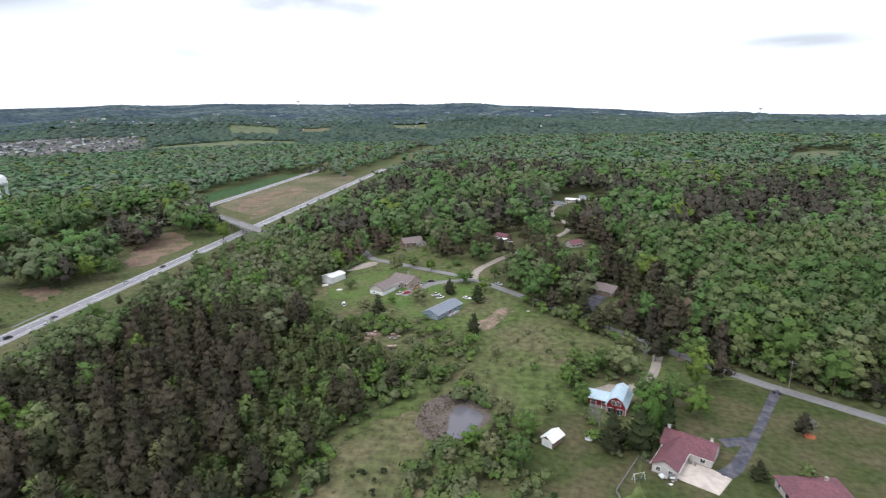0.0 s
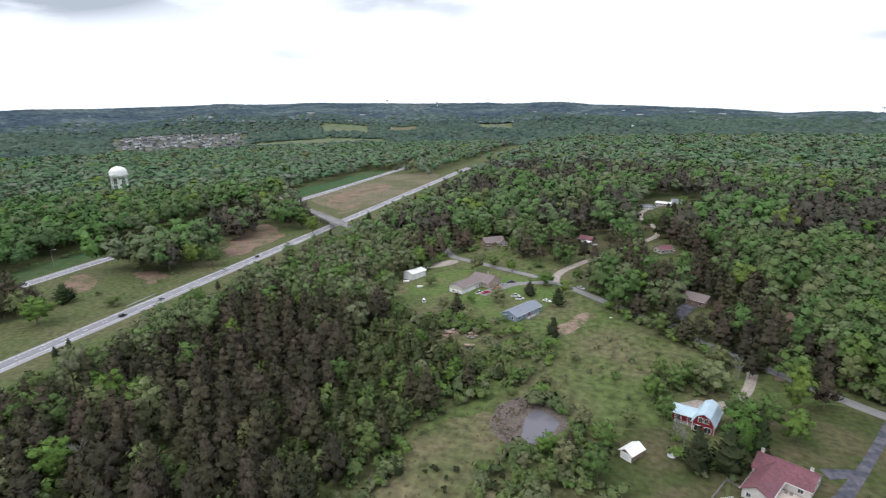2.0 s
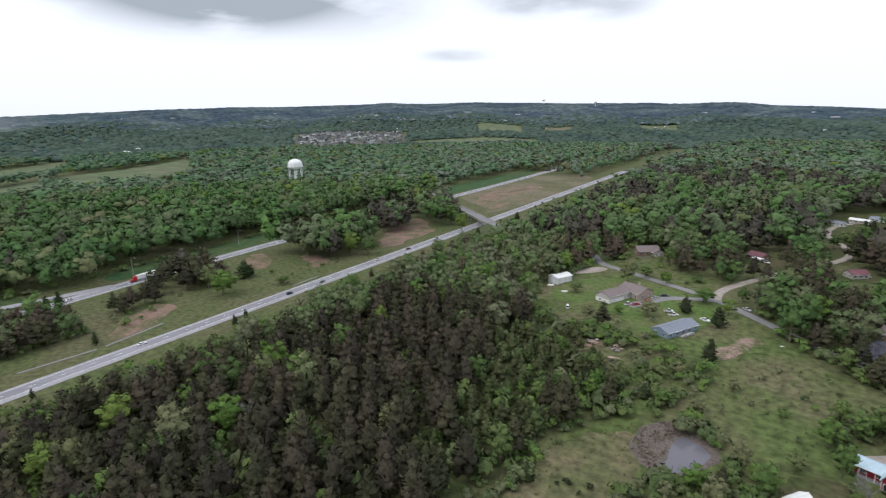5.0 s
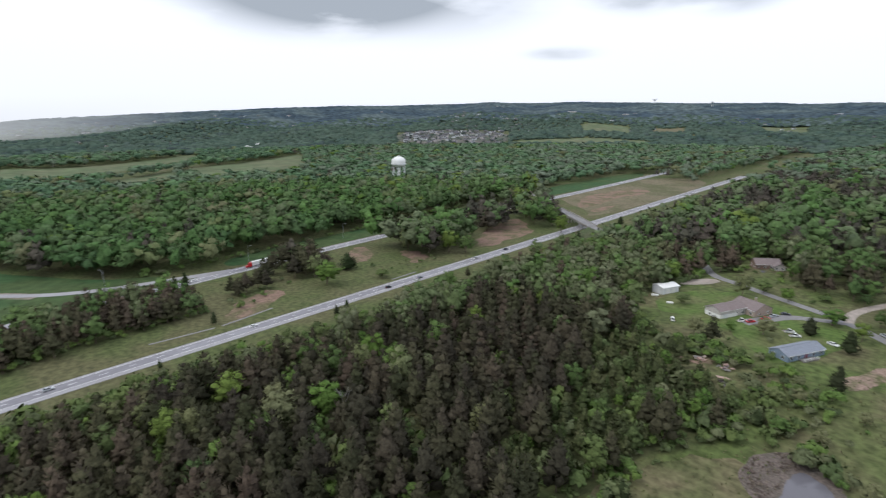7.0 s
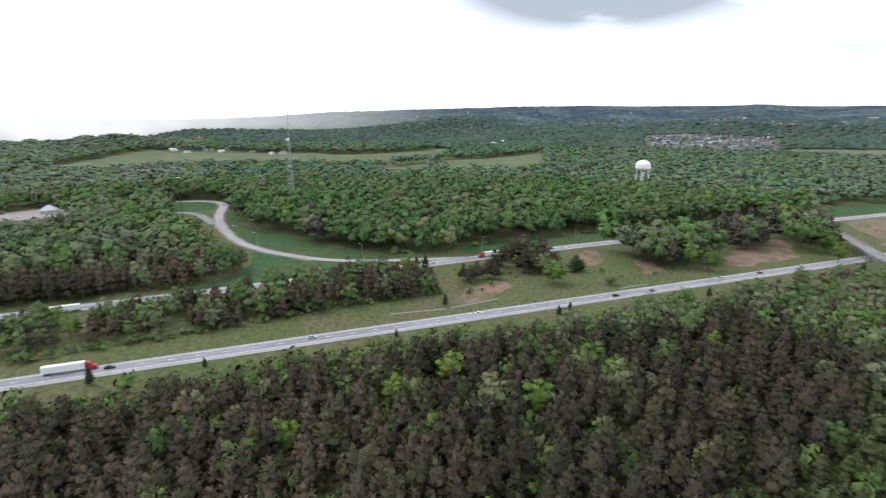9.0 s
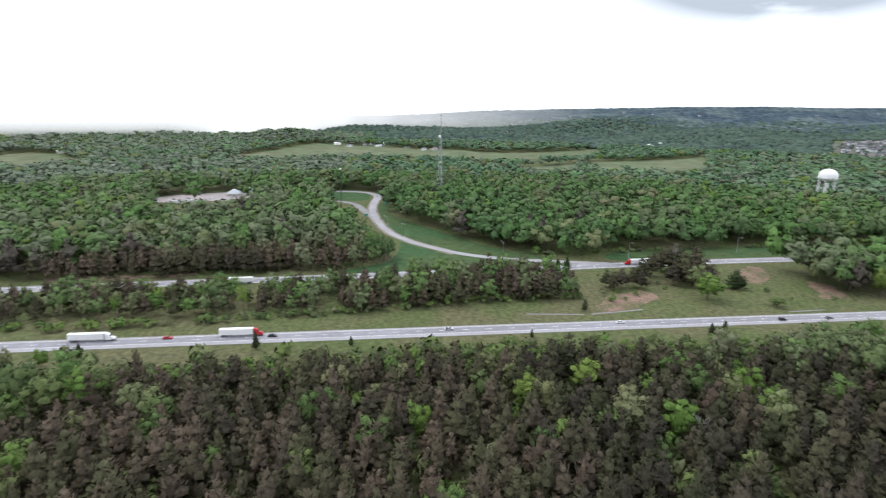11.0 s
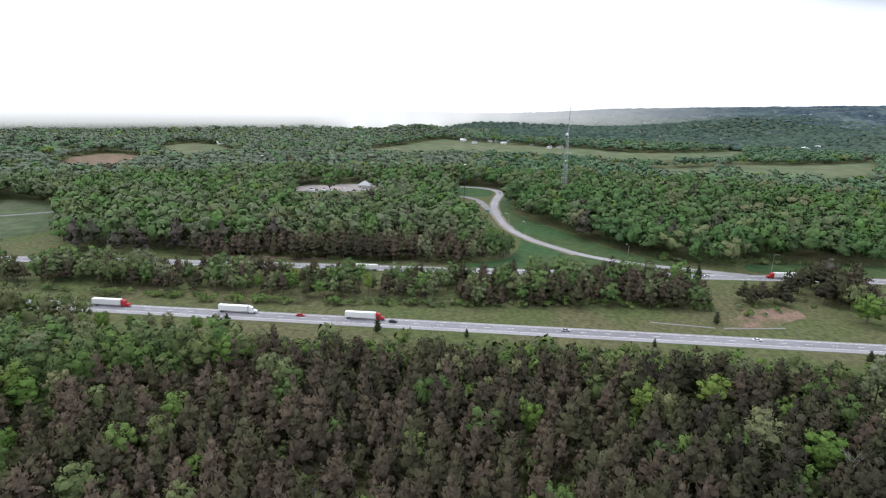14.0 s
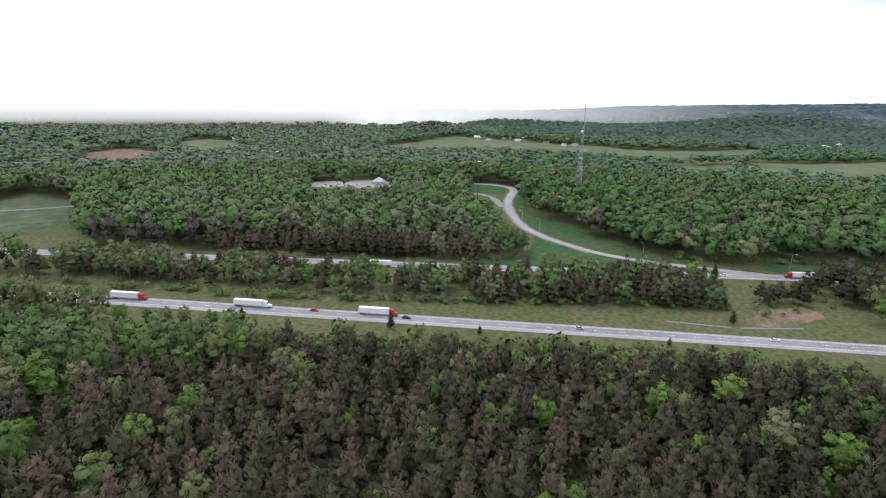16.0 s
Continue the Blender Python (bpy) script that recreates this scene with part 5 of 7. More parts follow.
def gambrel(w, l, h, knee, top, roof=False):
    """Barn end with a broken slope: the walls as one solid, or the sheet that covers them."""
    bm = bmesh.new()
    a, b = w / 2, l / 2 + (0.4 if roof else 0)
    line = [(a, h), (a * 0.62, h + knee), (0, h + top), (-a * 0.62, h + knee), (-a, h)]
    if roof:
        under = [(a + 0.42, h - 0.28)] + [(x * 1.02, z + 0.03) for x, z in line] + [(-a - 0.42, h - 0.28)]
        pts = under + [(x * 1.03, z + 0.16) for x, z in under[::-1]]
    else:
        pts = [(-a, -0.6), (a, -0.6)] + line
    ends = [[bm.verts.new((x, y, z)) for x, z in pts] for y in (-b, b)]
    n = len(pts)
    for i in range(n):
        j = (i + 1) % n
        bm.faces.new((ends[0][j], ends[0][i], ends[1][i], ends[1][j]))
    if roof:
        for i in range(n // 2 - 1):
            q = (i, i + 1, n - 2 - i, n - 1 - i)
            bm.faces.new([ends[0][k] for k in q])
            bm.faces.new([ends[1][k] for k in q[::-1]])
    else:
        bm.faces.new(ends[0])
        bm.faces.new(ends[1][::-1])
    bmesh.ops.recalc_face_normals(bm, faces=bm.faces[:])
    return bm


def hip_roof(w, l, h, rise, over=0.5, thick=0.15):
    bm = bmesh.new()
    a, b = w / 2 + over, l / 2 + over
    ridge = max(l / 2 - w / 2, 0.05)
    low = [bm.verts.new((x, y, h)) for x, y in ((-a, -b), (a, -b), (a, b), (-a, b))]
    eav = [bm.verts.new((x, y, h + thick)) for x, y in ((-a, -b), (a, -b), (a, b), (-a, b))]
    r0, r1 = bm.verts.new((0, -ridge, h + rise)), bm.verts.new((0, ridge, h + rise))
    bm.faces.new(low[::-1])
    for i in range(4):
        j = (i + 1) % 4
        bm.faces.new((low[i], low[j], eav[j], eav[i]))
    bm.faces.new((eav[0], eav[1], r0))
    bm.faces.new((eav[1], eav[2], r1, r0))
    bm.faces.new((eav[2], eav[3], r1))
    bm.faces.new((eav[3], eav[0], r0, r1))
    return bm


def opening(root, m, w, h, kind="window", leaf=None):
    """A window with its pane, or a door, on a wall: m places its middle, facing -y."""
    fr = box(-w / 2 - 0.09, w / 2 + 0.09, -0.05, 0.06, -h / 2 - 0.09, h / 2 + 0.09)
    ob = part(kind, fr, leaf or WHITE, root)
    ob.matrix_basis = m
    if kind == "window":
        for sx in (-1, 1):
            part("pane", box(sx * w / 4 - w / 4 + 0.04, sx * w / 4 + w / 4 - 0.04, -0.075, -0.055, -h / 2, h / 2), GLASS, ob, "dark window pane")
    elif kind == "door":
        part("handle", box(w / 2 - 0.2, w / 2 - 0.1, -0.12, -0.055, -0.06, 0.06), STEEL, ob)
    return ob


def block(root, dx, dy, turn, w, l, h, rise, wall, roof, hip=False, windows=3, ends=True, door=False):
    """One wing of a house: walls, roof, windows along the sides and in the gable ends."""
    m = pose(dx, dy, 0, 0, 0, turn)
    if hip:
        a = part("wall", box(-w / 2, w / 2, -l / 2, l / 2, -0.6, h), wall, root)
        b = part("roof", hip_roof(w, l, h, rise), roof, root)
    else:
        a = part("wall", gable_wall(w, l, h, rise), wall, root)
        b = part("roof", gable_roof(w, l, h, rise), roof, root)
        part("ridge_cap", box(-0.16, 0.16, -l / 2 - 0.45, l / 2 + 0.45, h + rise + 0.17, h + rise + 0.26), roof, b)
        for s in (-1, 1):
            part("gutter", tube([(s * (w / 2 + 0.5), -l / 2 - 0.4, h - rise * 0.45 / (w / 2) + 0.1), (s * (w / 2 + 0.5), l / 2 + 0.4, h - rise * 0.45 / (w / 2) + 0.1)], 0.07, 6), WHITE, b, "white gutter")
    a.matrix_basis = b.matrix_basis = m
    zs = [1.5] if h < 4.2 else [1.5, 4.0]
    for z in zs:
        for s in (-1, 1):
            for k in range(windows):
                y = l * ((k + 0.5) / windows - 0.5)
                if door and s == 1 and k == windows // 2 and z == 1.5:
                    opening(root, m @ pose(w / 2, y, 1.05, 0, 0, 90), 0.95, 2.05, "door", BARNRED)
                else:
                    opening(root, m @ pose(s * w / 2, y, z, 0, 0, 90 * s), 1.3, 1.15)
        if ends:
            for s in (-1, 1):
                for k in range(2):
                    opening(root, m @ pose(w * (k - 0.5) * 0.5, s * l / 2, z, 0, 0, 0 if s < 0 else 180), 1.1, 1.15)


def chimney(root, x, y, z0, z1, mat=None):
    c = part("chimney", box(x - 0.35, x + 0.35, y - 0.35, y + 0.35, z0, z1, 0.02), mat or BEIGE, root)
    part("chimney_cap", box(x - 0.42, x + 0.42, y - 0.42, y + 0.42, z1, z1 + 0.12), BRIDGE, c)


def houses():
    # red-roofed ranch house with a wing, a patio and a drive
    t = -24.8
    h = thing("ranch_house", 40.6, 148.6, t, "beige one-storey house with maroon shingle roof on a lawn", "house", "red-roofed houses")
    block(h, -6.9, 4.6, 90, 9.2, 14.0, 2.7, 2.5, BEIGE, REDROOF, windows=3, door=True)
    block(h, -9.5, -3.1, 0, 6.6, 15.4, 2.7, 2.0, BEIGE, REDROOF, windows=2)
    chimney(h, -13.2, 5.0, 2.0, 6.4)
    chimney(h, -1.6, 6.2, 2.6, 5.4, WHITE)
    part("vent_pipe", tube([(-5, 2.5, 3.6), (-5, 2.5, 4.9)], 0.09, 8), STEEL, h)
    for k, x in enumerate((-5.4, -4.2)):
        part("porch_chair", box(x, x + 0.7, -1.6, -0.9, 0.1, 0.95, 0.08), WOODGREY, h)
    tagged(slab_at("patio", [(-6.2, -10.2), (-6.2, -0.3), (0.6, -0.3), (5.8, -1.6), (4.6, -10.6)], PATIO, 40.6, 148.6, t, 0.14), "pale pinkish concrete patio beside the house", "patio", kind="structure")
    tagged(ribbon("driveway", rounded([(43, 146), (47, 149), (52, 158.5), (59.5, 172.5), (68, 190.5), (73.5, 201)]), (4.4, 3.4, 2.8, 2.8, 3.6), DARKTAR, 0.11, step=3), "dark patched asphalt driveway", "driveway", kind="structure")
    tagged(ribbon("driveway_turn", rounded([(55, 165), (50, 163.5), (46.5, 162)]), (4, 4.2, 4.6), DARKTAR, 0.118, step=2), "dark asphalt turning place", "driveway", kind="structure")
    h = thing("ranch_house", 63.5, 141, 8, "one-storey house with maroon hipped shingle roof", "house", "red-roofed houses")
    block(h, 0, 0, 90, 9, 15, 2.7, 2.4, BEIGE, REDROOF, hip=True)
    block(h, -4, -4, 0, 7, 9, 2.7, 1.9, BEIGE, REDROOF, hip=True, windows=2)
    chimney(h, 3, 1, 3, 5.6, TANWALL)
    # red barn house
    h = thing("barn_house", 15.5, 177.5, -15, "red barn-style house with pale blue metal roof and white windows", "house")
    at = pose(2.2, 0.5, 0)
    part("wall", gambrel(6.2, 10.5, 3.0, 2.2, 3.3), BARNRED, h).matrix_basis = at
    part("roof", gambrel(6.2, 10.5, 3.0, 2.2, 3.3, True), BLUEROOF, h).matrix_basis = at
    for x in (1.35, 3.05):
        opening(h, pose(x, -4.8, 4.1), 1.2, 1.5)
    for x in (0.6, 3.6):
        opening(h, pose(x, -4.8, 1.2), 1.9, 1.9)
    for y in (-3, 0.5, 4):
        opening(h, pose(5.3, y, 1.6, 0, 0, 90), 1.2, 1.2)
    part("corner_trim", box(-0.95, -0.8, -4.83, -4.7, -0.3, 3.0), WHITE, h)
    part("corner_trim", box(5.2, 5.35, -4.83, -4.7, -0.3, 3.0), WHITE, h)
    block(h, -4.2, 1.4, 90, 5.4, 7.2, 2.5, 1.5, BARNRED, BLUEROOF, windows=2, ends=False)
    part("porch", box(-6.6, -0.5, -3.4, -1.4, -0.3, 0.25), WOODGREY, h, "grey board porch")
    for x in (-6.5, -4.6, -2.7, -0.8):
        part("porch_post", box(x - 0.08, x + 0.08, -3.35, -3.2, 0.25, 2.5), WHITE, h)
    patch("gravel_yard", [(8, 186), (14, 193), (22, 194), (27, 190), (22, 186)], GRAVEL, "pale gravel yard behind the barn house", "gravel", 0.13, 0.4)
    # white shed
    h = thing("garden_shed", -3.2, 152.0, -32, "small white-roofed shed with reddish board sides", "shed")
    block(h, 0, 0, 0, 3.8, 5.6, 2.5, 1.1, BROWNWALL, WHITE, windows=0, ends=False)
    part("front", box(-1.88, 1.88, -2.86, -2.81, -0.3, 2.45), WHITE, h, "white front boards")
    opening(h, pose(0, -2.9, 1.0), 1.5, 2.0, "door", OFFWHITE)
    # blue house
    h = thing("mobile_home", -61.3, 253.0, -23, "blue-grey wide mobile home with grey shingle roof", "house")
    block(h, 0, 0, 0, 8.6, 20.5, 2.7, 1.7, BLUEWALL, GREYROOF, windows=5, door=True)
    d = part("deck", box(4.3, 7.0, -4, 4, -0.2, 0.5), WOODGREY, h, "grey board deck")
    for y in (-3.9, 0, 3.9):
        part("deck_post", box(6.85, 7.0, y - 0.07, y + 0.07, 0.5, 1.5), WHITE, d)
    part("deck_rail", box(6.85, 7.0, -4, 4, 1.42, 1.5), WHITE, d)
    part("vent_pipe", tube([(-1.5, 3, 3.4), (-1.5, 3, 4.6)], 0.09, 8), STEEL, h)
    part("vent_pipe", tube([(1.2, -5, 3.6), (1.2, -5, 4.5)], 0.09, 8), STEEL, h)
    # tan house
    h = thing("brick_house", -97, 285, -20.5, "long tan brick house with brown shingle roof and white basement wall", "house")
    block(h, -2.2, -5.0, 0, 9.2, 17.0, 3.6, 1.8, BEIGE, BROWNROOF, windows=4)
    block(h, 0.6, 9.2, 90, 12.0, 14.0, 3.2, 2.6, TANWALL, BROWNROOF, windows=3, door=True)
    part("basement_front", box(2.42, 2.52, -13.3, -2.4, -0.6, 1.9), WHITE, h, "white garage wall")
    part("basement_front", box(-6.78, 2.4, -13.6, -13.52, -0.6, 1.9), WHITE, h, "white basement wall")
    opening(h, pose(2.56, -10.0, 1.0, 0, 0, 90), 2.6, 1.9, "garage_door", OFFWHITE)
    opening(h, pose(-3.6, -13.64, 0.9), 1.1, 0.9)
    chimney(h, 0.5, 12, 3.8, 6.9, TANWALL)
    tagged(ribbon("driveway", rounded([(-54, 309), (-66, 304), (-78, 298), (-84, 286), (-90, 274)]), (5, 5, 6, 7, 7), COUNTRY, 0.13, step=3), "grey drive to the tan house", "driveway", kind="structure")
    # white metal barn
    h = thing("metal_barn", -140.5, 298.5, -20, "white metal barn with low rounded roof", "barn")
    block(h, 0, 0, 0, 8.2, 11.5, 4.0, 1.0, OFFWHITE, WHITE, windows=0, ends=False)
    for x in (-1.9, 1.9):
        opening(h, pose(4.13, x, 1.6, 0, 0, 90), 2.8, 3.0, "barn_door", WHITE)
    # farther houses
    h = thing("brick_house", -117, 385, 38, "brown brick house with grey-brown roof among trees", "house")
    block(h, 0, 0, 90, 9.5, 15, 3.2, 2.8, BROWNWALL, BROWNROOF, windows=4)
    block(h, 5.5, -4.5, 0, 7, 7, 2.8, 1.8, BEIGE, BROWNROOF, windows=2)
    tagged(slab_at("driveway", [(-6, -16), (12, -16), (12, -8), (-6, -8)], DARKTAR, -117, 385, 38, 0.12), "dark asphalt parking beside the house", "driveway", kind="structure")
    h = thing("bungalow", -52, 412, -30, "bungalow with dusky red roof and pale carport", "house")
    block(h, 0, 0, 90, 8, 11, 2.8, 2.0, BROWNWALL, REDROOF, windows=3)
    c = part("carport_roof", box(1, 8, -8.5, -4.2, 2.5, 2.65), WHITE, h, "white carport roof")
    for x in (1.2, 7.8):
        for y in (-8.3, -4.4):
            part("carport_post", box(x - 0.06, x + 0.06, y - 0.06, y + 0.06, -0.2, 2.5), WHITE, c)
    h = thing("cabin", -34, 461, 5, "small dark cabin with white metal roof edge", "house")
    block(h, 0, 0, 90, 6, 8.5, 2.6, 1.5, BROWNWALL, OFFWHITE, windows=2)
    for x, y, t, w, l, wall, roof, label in ((-17, 567, 65, 4.4, 13, OFFWHITE, GREYROOF, "grey-roofed mobile home with pale walls"), (-2, 588, 70, 5, 15, BEIGE, WHITE, "white-roofed mobile home beside a lane"),
                                             (12, 606, 80, 8, 14, OFFWHITE, GREYROOF, "pale house at the end of the gravel lane")):
        h = thing("mobile_home", x, y, t, label, "house", "homes at the end of the lane")
        block(h, 0, 0, 0, w, l, 2.8, 1.2, wall, roof, windows=4, door=True)
    h = thing("bungalow", 1, 399, 40, "bungalow with dusky red shingle roof", "house")
    block(h, 0, 0, 90, 7.5, 10, 2.7, 2.0, BEIGE, REDROOF, windows=3)
    h = thing("wood_house", 19, 297, -30, "dark-roofed house half hidden by pines", "house")
    block(h, 0, 0, 90, 9, 12, 3.0, 2.3, BROWNWALL, BROWNROOF, windows=3)
    tagged(ribbon("driveway", rounded([(6, 262), (10, 273), (13, 287), (16, 293)]), (4.5, 6, 8), DARKTAR, 0.12, step=3), "grey drive under the pines", "driveway", kind="structure")
    h = thing("long_barn", 222, 690, -10, "long low building with white and red roof", "barn")
    block(h, 0, 0, 90, 9, 34, 3.2, 1.6, WHITE, OFFWHITE, windows=6)
    block(h, -18, 3, 90, 8, 9, 3.2, 1.8, BARNRED, REDROOF, windows=2)


def slab_at(name, outline, mat, x, y, turn, height):
    ob = part(name, slab(outline, -0.3, height), mat, None)
    ob.matrix_basis = pose(x, y, float(ground(x, y)), 0, 0, turn)
    return ob


houses()


# ---- vehicles ----
def wheel_mesh(r, w):
    me = bpy.data.meshes.new("tyre")
    bm = lathe([(r * 0.72, -w / 2), (r, -w / 2 + 0.03), (r, w / 2 - 0.03), (r * 0.72, w / 2)], 14)
    bmesh.ops.rotate(bm, verts=bm.verts[:], cent=(0, 0, 0), matrix=Matrix.Rotation(math.pi / 2, 3, "X"))
    bm.to_mesh(me)
    bm.free()
    me.materials.append(RUBBER)
    rim = bpy.data.meshes.new("rim")
    bm = lathe([(r * 0.2, -w / 2 - 0.02), (r * 0.66, -w / 2 + 0.02), (r * 0.66, w / 2 - 0.02), (r * 0.2, w / 2 + 0.02)], 12)
    bmesh.ops.rotate(bm, verts=bm.verts[:], cent=(0, 0, 0), matrix=Matrix.Rotation(math.pi / 2, 3, "X"))
    bm.to_mesh(rim)
    bm.free()
    rim.materials.append(STEEL)
    return me, rim


CAR_WHEEL, TRUCK_WHEEL = wheel_mesh(0.33, 0.22), wheel_mesh(0.52, 0.30)


def wheels(root, kind, spots):
    for x, y in spots:
        w = shared("wheel", kind[0], root, pose(x, y, 0.33 if kind is CAR_WHEEL else 0.52))
        shared("rim", kind[1], w, Matrix())


def profile_body(profile, half, taper=0.0):
    """A shape drawn in side view and given width, drawn in towards the top."""
    bm = bmesh.new()
    top = max(z for _, z in profile)
    sides = [[bm.verts.new((x, s * (half - taper * max(0, z - 0.8) / max(top - 0.8, 0.1)), z)) for x, z in profile] for s in (-1, 1)]
    bm.faces.new(sides[0])
    bm.faces.new(sides[1][::-1])
    for i in range(len(profile)):
        j = (i + 1) % len(profile)
        bm.faces.new((sides[0][j], sides[0][i], sides[1][i], sides[1][j]))
    bmesh.ops.bevel(bm, geom=[e for e in bm.edges], offset=0.05, segments=1, affect="EDGES")
    bmesh.ops.recalc_face_normals(bm, faces=bm.faces[:])
    return bm


def car(x, y, turn, colour, label, style="sedan", lift=0.0):
    z = float(ground(x, y)) + lift
    root = thing({"sedan": "car", "pickup": "pickup_truck", "van": "van"}[style], x, y, turn, label, {"sedan": "car", "pickup": "pickup", "van": "van"}[style], "parked cars" if lift < 0.16 else "cars on the highway", z=z)
    low = [(-2.25, 0.28), (2.25, 0.28), (2.3, 0.55), (2.2, 0.75), (1.1, 0.92), (-1.5, 0.95), (-2.25, 0.9), (-2.32, 0.55)]
    part("body", profile_body(low, 0.88), PAINTS[colour], root)
    if style == "sedan":
        cab, roof = [(-1.75, 0.93), (1.0, 0.91), (0.3, 1.36), (-1.15, 1.38)], (-1.05, 0.2)
    elif style == "van":
        cab, roof = [(-2.2, 0.93), (1.35, 0.91), (0.75, 1.72), (-2.1, 1.75)], (-2.0, 0.65)
    else:
        cab, roof = [(-0.6, 0.93), (1.15, 0.91), (0.6, 1.62), (-0.5, 1.65)], (-0.4, 0.5)
    part("window_band", profile_body(cab, 0.80, 0.14), GLASS, root, "dark glass")
    top = cab[2][1]
    part("roof", box(roof[0], roof[1], -0.62, 0.62, top - 0.02, top + 0.05, 0.02), PAINTS[colour], root)
    if style == "pickup":
        part("bed", box(-2.2, -0.75, -0.66, 0.66, 0.9, 0.99), DARKMETAL, root, "dark open load bed")
    wheels(root, CAR_WHEEL, [(-1.4, -0.82), (-1.4, 0.82), (1.4, -0.82), (1.4, 0.82)])
    for s in (-1, 1):
        part("headlight", box(2.2, 2.32, s * 0.62 - 0.16, s * 0.62 + 0.16, 0.56, 0.7), WHITE, root)
        part("tail_light", box(-2.34, -2.24, s * 0.66 - 0.12, s * 0.66 + 0.12, 0.64, 0.82), PAINTS["red"], root)
    return root


def semi(x, y, turn, cab, label, z=None):
    """A tractor with a long box trailer."""
    root = thing("semi_truck", x, y, turn, label, "truck", "trucks on the highway", z=float(ground(x, y)) + 0.2 if z is None else z)
    part("trailer", box(-11.0, 5.2, -1.28, 1.28, 1.15, 4.05, 0.06), PAINTS["white"], root, "white box trailer")
    part("chassis", box(-10.8, 9.4, -0.5, 0.5, 0.75, 1.12), DARKMETAL, root)
    part("cab", profile_body([(5.6, 0.6), (8.0, 0.6), (8.1, 2.2), (7.6, 3.1), (7.1, 3.6), (5.6, 3.95)], 1.2, 0.12), PAINTS[cab], root)
    part("hood", profile_body([(8.0, 0.6), (9.9, 0.6), (9.95, 1.5), (9.4, 1.85), (8.05, 2.05)], 1.0, 0.1), PAINTS[cab], root)
    part("windscreen", box(7.66, 8.0, -0.95, 0.95, 2.25, 2.95), GLASS, root)
    part("bumper", box(9.85, 10.05, -1.15, 1.15, 0.45, 0.85, 0.04), STEEL, root)
    for s in (-1, 1):
        part("exhaust", tube([(5.45, s * 1.1, 1.0), (5.45, s * 1.1, 4.1)], 0.09, 8), STEEL, root)
    wheels(root, TRUCK_WHEEL, [(a, s * b) for a in (-9.6, -8.3, 5.9, 7.2) for s, b in ((-1, 1.05), (1, 1.05))] + [(9.0, -0.95), (9.0, 0.95)])
    return root


ROAD = math.degrees(math.atan2(1, -0.0832))
for x, y, c in ((-265.6, -83, "red"), (-260, -152, "white"), (-253.8, -223, "red")):
    semi(x, y, ROAD, c, "white box trailer behind a %s tractor on the highway" % c)
FAR_TURN = math.degrees(math.atan2(-115, 18))
semi(-397, 170, FAR_TURN, "red", "white box trailer behind a red tractor on the far carriageway")
semi(-349, -112, math.degrees(math.atan2(140, -19)) + 180, "red", "white box trailer glimpsed behind the median trees")
for x, y, c, s in ((-262.2, -118, "red", "sedan"), (-264.5, -68, "black", "sedan"), (-272.5, 20.8, "silver", "sedan"), (-281, 115, "white", "sedan"), (-284.5, 209, "black", "van"), (-287, 238, "grey", "sedan"),
                   (-296, 302, "white", "pickup"), (-299, 341, "black", "sedan"), (-303, 385, "white", "van")):
    car(x, y, ROAD, c, c + " %s driving on the highway" % s, s, 0.2)
for x, y, c in ((-389, 120, "white"), (-399, 210, "silver"), (-455, 790, "white")):
    car(x, y, FAR_TURN, c, c + " car on the far carriageway", "sedan", 0.2)
for x, y, t, c, s, l in ((-115.4, 255.5, 118, "white", "van", "white van parked on the grass"), (-91.0, 275.6, 70, "white", "pickup", "white pickup parked at the tan house"), (-87.6, 277.5, 60, "red", "sedan", "red car parked at the tan house"),
                         (-84.2, 286.5, 62, "red", "sedan", "red car parked in the drive"), (-82.6, 293.4, 65, "silver", "sedan", "silver car parked in the drive"), (-79.5, 300.0, 30, "black", "sedan", "black car parked in the drive"),
                         (-71.0, 277.0, 40, "white", "pickup", "white pickup beside the blue house"), (-67.6, 273.2, 38, "white", "pickup", "white pickup beside the blue house"), (-53.4, 274.6, -20, "white", "sedan", "white car parked on the lawn"),
                         (-40.0, 301.5, -38, "silver", "sedan", "silver car beside the country road"), (6, 402, 20, "white", "sedan", "white car in a wooded yard"), (17, 408, 10, "white", "van", "white van in a wooded yard"), (24, 410, 5, "silver", "sedan", "silver car in a wooded yard"),
                         (-46, 404, -30, "white", "pickup", "white pickup beside the carport"), (-8, 577, 60, "white", "van", "white van by the mobile homes")):
    car(x, y, t, c, l, s)


